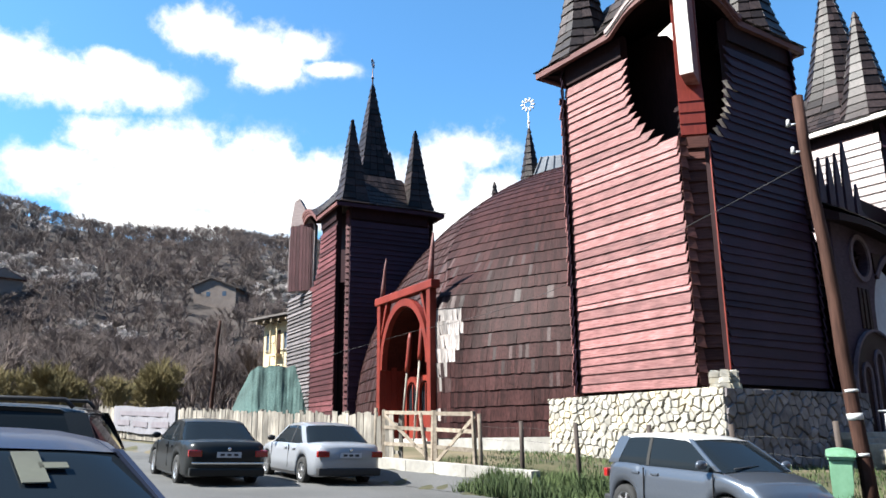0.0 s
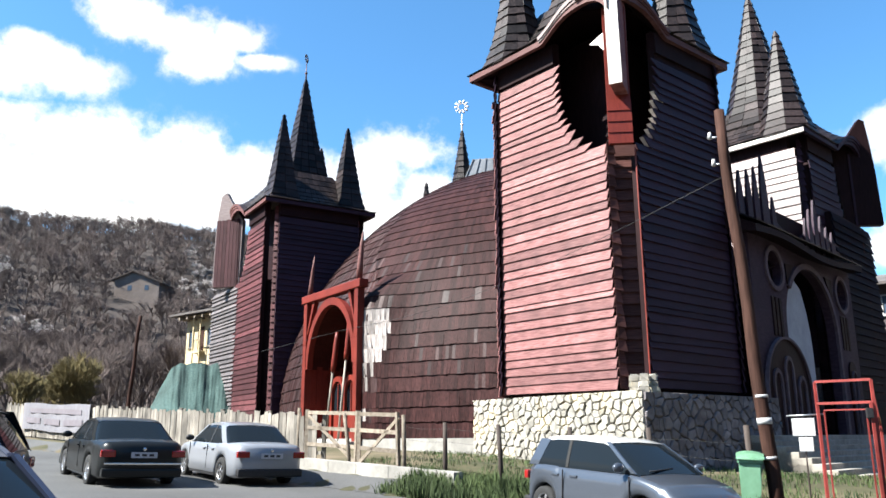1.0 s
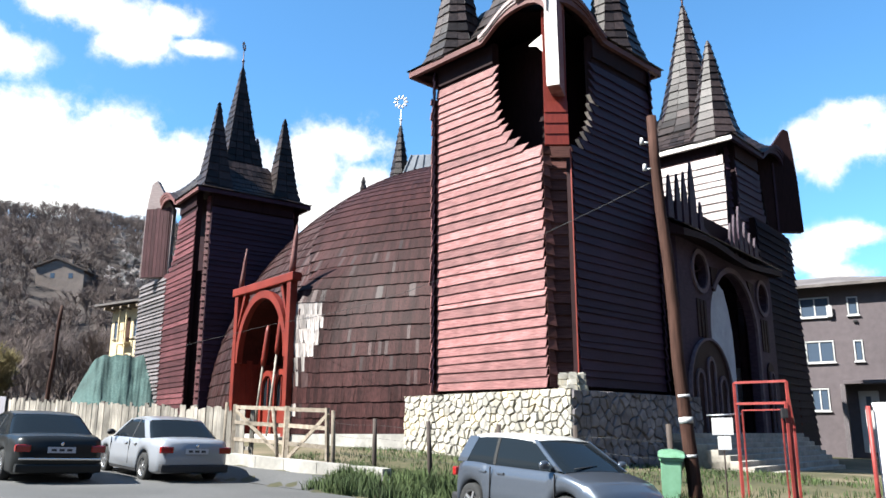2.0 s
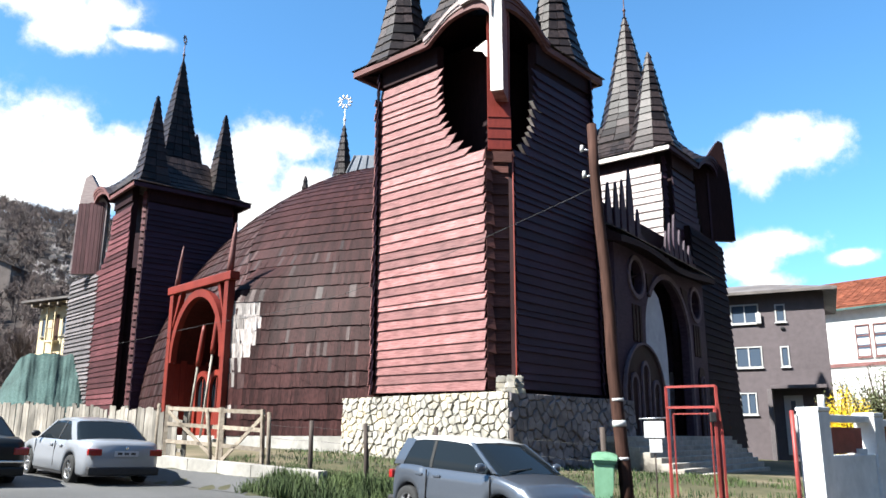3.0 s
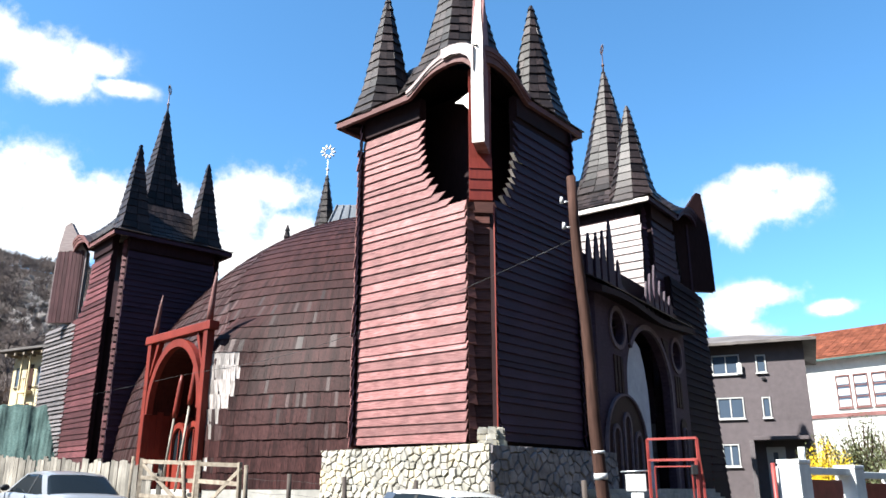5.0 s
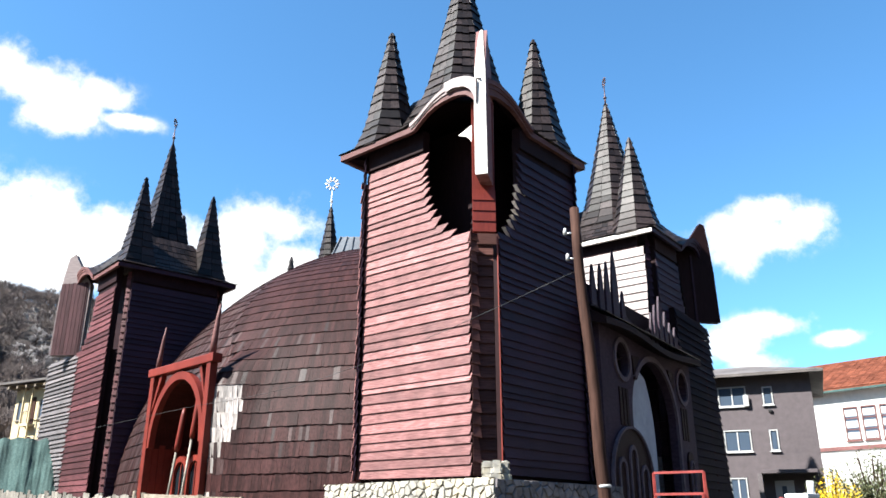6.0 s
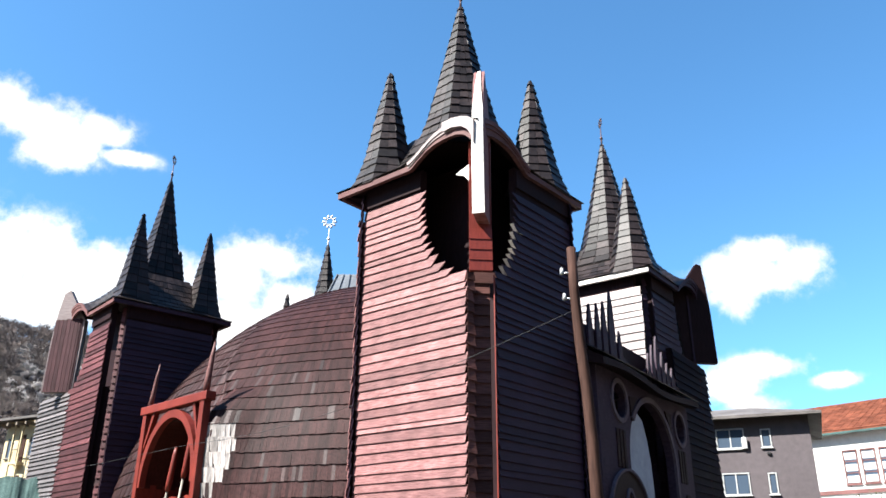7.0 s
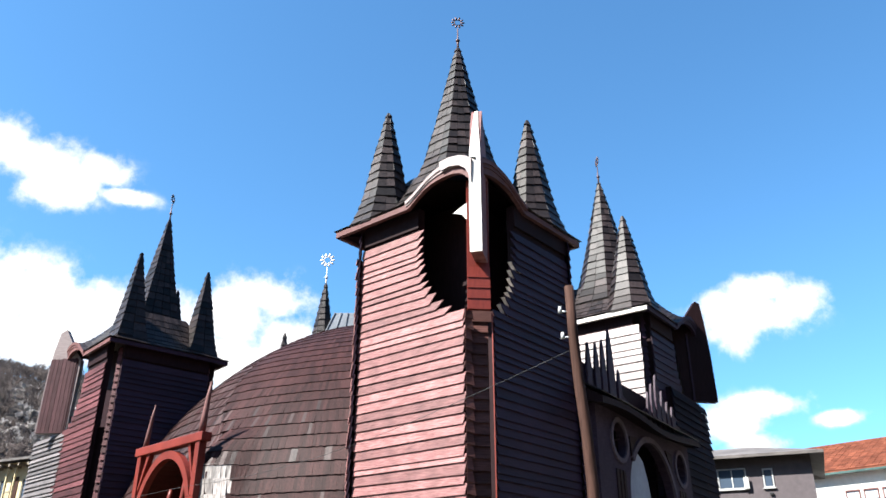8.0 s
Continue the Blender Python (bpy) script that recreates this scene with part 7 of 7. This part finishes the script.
gable_house(-31.8, 226, 12.4, 5.6, 7.4, 0.6, HOUSE_TAN, POST_WOOD, "tan house with a broad low gable on the hillside")
hill_house(-47.0, 215, 11, 3.2, -30, HOUSE_TAN, FASCIA, "low house with a dull red roof on the hillside")
hill_house(-26.9, 240, 8, 3.5, 20, HOUSE_WHITE, ROOF_GREY, "small pale house near the ridge")


# ---- green netting, banner, barrier ----
def build_net():
    t = thing("net_heap", Matrix(), "dark green shade netting draped over a heap", "netting")
    v, f = [], []
    nu, nv = 120, 26
    for i in range(nu + 1):
        for j in range(nv + 1):
            az = -31.4 + 7.4 * i / nu
            k = j / nv
            topz = 4.35 * smooth01(az, -31.9, -28.6) + 1.4
            r = 43.4 + 3.4 * k + 0.16 * noise.noise(Vector((az * 0.9, k * 1.5, 1))) + 0.05 * noise.noise(Vector((az * 5, k * 1.2, 4))) + 0.03 * noise.noise(Vector((az * 13, k * 9, 9)))
            z = 1.2 + (topz - 1.2) * k + 0.15 * noise.noise(Vector((az * 2, k * 4, 7)))
            v.append((r * math.sin(radians(az)), r * math.cos(radians(az)), z))
    for i in range(nu):
        for j in range(nv):
            a = i * (nv + 1) + j
            f.append((a, a + nv + 1, a + nv + 2, a + 1))
    raw("netting", v, f, NET_GREEN, t, smooth=True)
    for i in range(0, nu + 1, 24):
        p, q = v[i * (nv + 1)], v[i * (nv + 1) + nv]
        tube("pole", [(p[0], p[1] + 0.6, p[2] - 0.4), (q[0], q[1] + 0.1, q[2])], 0.05, GATE_WOOD, t, 6)


build_net()


def build_banner():
    a, b = on_fence(-37.9, -0.1), on_fence(-34.1, -0.1)
    n = Vector((-FENCE_N.x, -FENCE_N.y, 0))
    t = thing("banner", Matrix(), "pale cloth banner with faded unreadable red lines on the fence", "banner")
    za, zb = land(a.x, a.y) + 0.35, land(b.x, b.y) + 0.35

    def at(u, w):
        p = a.lerp(b, u)
        return Vector((p.x, p.y, za + (zb - za) * u + w + 0.03 * math.sin(u * 9)))
    v, f = [], []
    for i in range(25):
        for w in (0, 1.15):
            v.append(at(i / 24, w) + n * 0.02 * math.sin(i * 1.3))
    f = [(i * 2, i * 2 + 2, i * 2 + 3, i * 2 + 1) for i in range(24)]
    v2 = [Vector(p) - n * 0.02 for p in v]
    f += [tuple(50 + q for q in reversed(g)) for g in f]
    raw("cloth", v + v2, f, BANNER, t)
    for u0, u1, w0, w1 in ((0.12, 0.9, 0.72, 0.92), (0.08, 0.30, 0.28, 0.52), (0.36, 0.60, 0.28, 0.52), (0.66, 0.92, 0.28, 0.52)):
        piece("text_bar", slab_pts(at(u0, w0) + n * 0.03, at(u1, w0) + n * 0.03, at(u1, w1) + n * 0.03, at(u0, w1) + n * 0.03, n, 0.012), BANNER_INK, t)


build_banner()


# ---- trees ----
def tree_template(seed, levels, spread, kids, trunk=0.32, twig_r=0.02):
    """Segments of a bare tree of unit height 10: start, end, radii."""
    rng = random.Random(seed)
    segs = []

    def grow(p, d, length, r, level):
        q = p + d * length
        segs.append((p, q, r, r * 0.7))
        if level == 0:
            return
        for k in range(kids[level - 1]):
            ax = Vector((rng.uniform(-1, 1), rng.uniform(-1, 1), rng.uniform(-0.3, 0.6))).normalized()
            nd = (d + ax * spread * rng.uniform(0.6, 1.2)).normalized()
            start = p.lerp(q, rng.uniform(0.55, 1.0))
            grow(start, nd, length * rng.uniform(0.55, 0.8), max(r * 0.52, twig_r), level - 1)
    grow(Vector((0, 0, -0.3)), Vector((0, 0, 1)), 3.4, trunk, levels)
    return segs


def template_mesh(segs):
    v, f = [], []
    for p, q, r0, r1 in segs:
        d = (q - p).normalized()
        s = d.cross(Vector((0.3, 0.9, 0.1))).normalized()
        u = s.cross(d)
        k = len(v)
        for c, r in ((p, r0), (q, r1)):
            for a in (0, 2.094, 4.189):
                v.append(c + (s * math.cos(a) + u * math.sin(a)) * r)
        f += [(k, k + 1, k + 4, k + 3), (k + 1, k + 2, k + 5, k + 4), (k + 2, k, k + 3, k + 5)]
    return np.array([tuple(p) for p in v], dtype=np.float32), np.array(f, dtype=np.int32)


def scatter(name, templates, places, material, label, category):
    """Copies of bare-tree templates at places (x, y, z, scale, turn), gathered into one mesh."""
    vs, fs, k = [], [], 0
    for i, (x, y, z, sc, turn) in enumerate(places):
        v, f = templates[i % len(templates)]
        c, s = math.cos(turn), math.sin(turn)
        rot = np.array(((c, -s, 0), (s, c, 0), (0, 0, 1)), dtype=np.float32)
        vs.append((v * sc) @ rot.T + np.array((x, y, z), dtype=np.float32))
        fs.append(f + k)
        k += len(v)
    v, f = np.concatenate(vs), np.concatenate(fs)
    me = bpy.data.meshes.new(name)
    me.vertices.add(len(v))
    me.vertices.foreach_set("co", v.ravel())
    me.loops.add(f.size)
    me.loops.foreach_set("vertex_index", f.ravel())
    me.polygons.add(len(f))
    me.polygons.foreach_set("loop_start", np.arange(0, f.size, f.shape[1], dtype=np.int32))
    me.update()
    me.validate()
    me.materials.append(material)
    return tagged(new(name, me), label, category, kind="stuff")


def build_woods():
    rng = random.Random(11)
    far = [template_mesh(tree_template(s, 3, 0.75, (5, 4, 5), 0.22, 0.05)) for s in range(4)]
    mid = [template_mesh(tree_template(20 + s, 4, 0.7, (5, 4, 4, 5), 0.2, 0.022)) for s in range(4)]
    bloom = [template_mesh(tree_template(40 + s, 4, 0.8, (6, 4, 4, 4), 0.12, 0.075)) for s in range(3)]
    a, b, c, d = [], [], [], []
    for _ in range(4200):
        az, r = rng.uniform(-58, -8), math.sqrt(rng.uniform(105 ** 2, 345 ** 2))
        x, y = r * math.sin(radians(az)), r * math.cos(radians(az))
        place = (x, y, land(x, y), rng.uniform(0.55, 1.0), rng.uniform(0, 6.28))
        if -33.6 < az < -30.0 and 208 < r < 240 or -32.6 < az < -31.0 and 203 < r < 210:
            continue
        (c if r > 170 and noise.noise(Vector((x * 0.022, y * 0.022, 2.0))) > (0.22 if az < -34 else 0.4) and rng.random() < 0.45 else a).append(place)
    for _ in range(330):
        az, r = rng.uniform(-56, -24), rng.uniform(66, 150)
        x, y = r * math.sin(radians(az)), r * math.cos(radians(az))
        b.append((x, y, land(x, y), rng.uniform(0.5, 1.05), rng.uniform(0, 6.28)))
    for middle, wide, count in ((-42.2, 1.6, 16), (-37.6, 0.8, 4), (-34.5, 1.1, 11)):
        for _ in range(count):
            az, r = rng.gauss(middle, wide * 0.6), rng.uniform(55, 64)
            x, y = r * math.sin(radians(az)), r * math.cos(radians(az))
            d.append((x, y, land(x, y), rng.uniform(0.38, 0.62), rng.uniform(0, 6.28)))
    c = [(x, y, z, s * 0.9, w) for x, y, z, s, w in c]
    scatter("bare_woodland", far, a, TWIG, "bare grey-brown trees covering the hillside", "woodland")
    scatter("roadside_trees", mid, b, TWIG, "bare brown trees at the hill's foot", "trees")
    scatter("blossoming_trees", bloom, c, WHITE_BLOOM, "pale blossoming trees among the bare woods", "trees")
    willow = [template_mesh(tree_template(60 + s, 4, 0.62, (7, 6, 5, 4), 0.14, 0.036)) for s in range(3)]
    scatter("budding_shrubs", willow, d, WILLOW, "yellowish budding shrubs behind the fence", "shrubs")


build_woods()


# ---- grass and shrubs ----
def blades(name, spots, height, material, label, category, seed):
    """Thin bent blades at spots (x, y, z, k)."""
    rng = np.random.default_rng(seed)
    n = len(spots)
    p = np.array([s[:3] for s in spots], dtype=np.float32)
    hh = height * np.array([s[3] for s in spots], dtype=np.float32) * rng.uniform(0.5, 1.1, n)
    a = rng.uniform(0, 6.28, n)
    w = rng.uniform(0.006, 0.014, n)
    sx, sy = np.cos(a) * w, np.sin(a) * w
    bx, by = rng.normal(0, 0.28, n) * hh, rng.normal(0, 0.28, n) * hh
    v = np.zeros((n, 5, 3), dtype=np.float32)
    v[:, 0] = p + np.stack([-sx, -sy, -0.02 + 0 * hh], 1)
    v[:, 1] = p + np.stack([sx, sy, -0.02 + 0 * hh], 1)
    v[:, 2] = p + np.stack([bx * 0.35 + sx * 0.8, by * 0.35 + sy * 0.8, hh * 0.6], 1)
    v[:, 3] = p + np.stack([bx * 0.35 - sx * 0.8, by * 0.35 - sy * 0.8, hh * 0.6], 1)
    v[:, 4] = p + np.stack([bx, by, hh], 1)
    k = np.arange(n, dtype=np.int32)[:, None] * 5
    tris = np.concatenate([k + np.array([[0, 1, 2]]), k + np.array([[0, 2, 3]]), k + np.array([[3, 2, 4]])]).astype(np.int32)
    me = bpy.data.meshes.new(name)
    me.vertices.add(n * 5)
    me.vertices.foreach_set("co", v.ravel())
    me.loops.add(tris.size)
    me.loops.foreach_set("vertex_index", tris.ravel())
    me.polygons.add(len(tris))
    me.polygons.foreach_set("loop_start", np.arange(0, tris.size, 3, dtype=np.int32))
    me.update()
    me.materials.append(material)
    return tagged(new(name, me), label, category, kind="stuff")


def build_grass():
    rng = random.Random(31)
    spots = []
    while len(spots) < 15000:
        s, d = rng.uniform(3.9, 15), rng.uniform(-1.75, 0.5)
        p = FENCE_A + FENCE_D * s + FENCE_N * d
        k = noise.noise(Vector((p.x * 1.2, p.y * 1.2, 0)))
        if k < -0.25 and rng.random() < 0.7:
            continue
        spots.append((p.x, p.y, land(p.x, p.y), 0.7 + 0.6 * max(0, k)))
    blades("verge_grass", spots, 0.42, BLADE, "tall uneven green grass on the verge", "grass", 1)
    spots = []
    while len(spots) < 14000:
        s, d = rng.uniform(-1, 22), rng.uniform(0.3, 9)
        p = FENCE_A + FENCE_D * s + FENCE_N * d
        if noise.noise(Vector((p.x * 0.7, p.y * 0.7, 3))) < -0.15:
            continue
        spots.append((p.x, p.y, land(p.x, p.y), 1.0))
    blades("lawn", spots, 0.13, BLADE, "short patchy lawn in the churchyard", "grass", 2)


build_grass()


def bush(name, x, y, z0, w, hgt, material, n, leaf, label, seed, stem=POLE_WOOD):
    rng = random.Random(seed)
    t = thing(name, Matrix.Translation((x, y, z0)), label, "bush")
    hp = Heap()
    tips = []
    for k in range(130):
        a, lean = rng.uniform(0, 6.28), rng.uniform(0.1, 1.0)
        tip = Vector((math.cos(a) * w * lean, math.sin(a) * w * lean, hgt * rng.uniform(0.55, 1.05) * (1 - 0.3 * lean)))
        midp = tip * 0.5 + Vector((rng.uniform(-0.1, 0.1), rng.uniform(-0.1, 0.1), 0.12 * hgt))
        hp.beam((tip.x * 0.12, tip.y * 0.12, 0), midp, 0.02, 0.02)
        hp.beam(midp, tip, 0.012, 0.012)
        tips.append((midp, tip))
    tagged(hp.done("stem_cluster", stem, t), kind="stuff")
    v, f = [], []
    for k in range(n):
        m_, t_ = rng.choice(tips)
        c = m_.lerp(t_, rng.uniform(0, 1.05)) + Vector((rng.gauss(0, 0.09), rng.gauss(0, 0.09), rng.gauss(0, 0.08)))
        d1 = Vector((rng.gauss(0, 1), rng.gauss(0, 1), rng.gauss(0, 1))).normalized() * leaf * rng.uniform(0.6, 1.3)
        d2 = d1.cross(Vector((rng.gauss(0, 1), rng.gauss(0, 1), 1))).normalized() * leaf * 0.5
        b = len(v)
        v += [c - d1, c + d2, c + d1, c - d2]
        f.append((b, b + 1, b + 2, b + 3))
    tagged(raw("foliage", v, f, material, t), kind="stuff")
    return t


def bush_at(name, az, r, dz, *rest):
    x, y = r * math.sin(radians(az)), r * math.cos(radians(az))
    bush(name, x, y, land(x, y) + dz, *rest)


bush_at("forsythia_bush", 25.3, 19.5, 0.0, 0.72, 2.3, YELLOW_BLOOM, 15000, 0.022, "yellow flowering forsythia bush behind the white wall", 1)
bush_at("garden_shrub", 27.6, 20.5, 0.0, 1.5, 3.0, BUSH_LEAF, 9000, 0.034, "half-bare olive green garden shrub behind the wall", 2)
bush_at("garden_shrub", 30.4, 19.0, 0.0, 1.4, 2.8, BUSH_LEAF, 8000, 0.034, "half-bare olive green garden shrub behind the wall", 3)
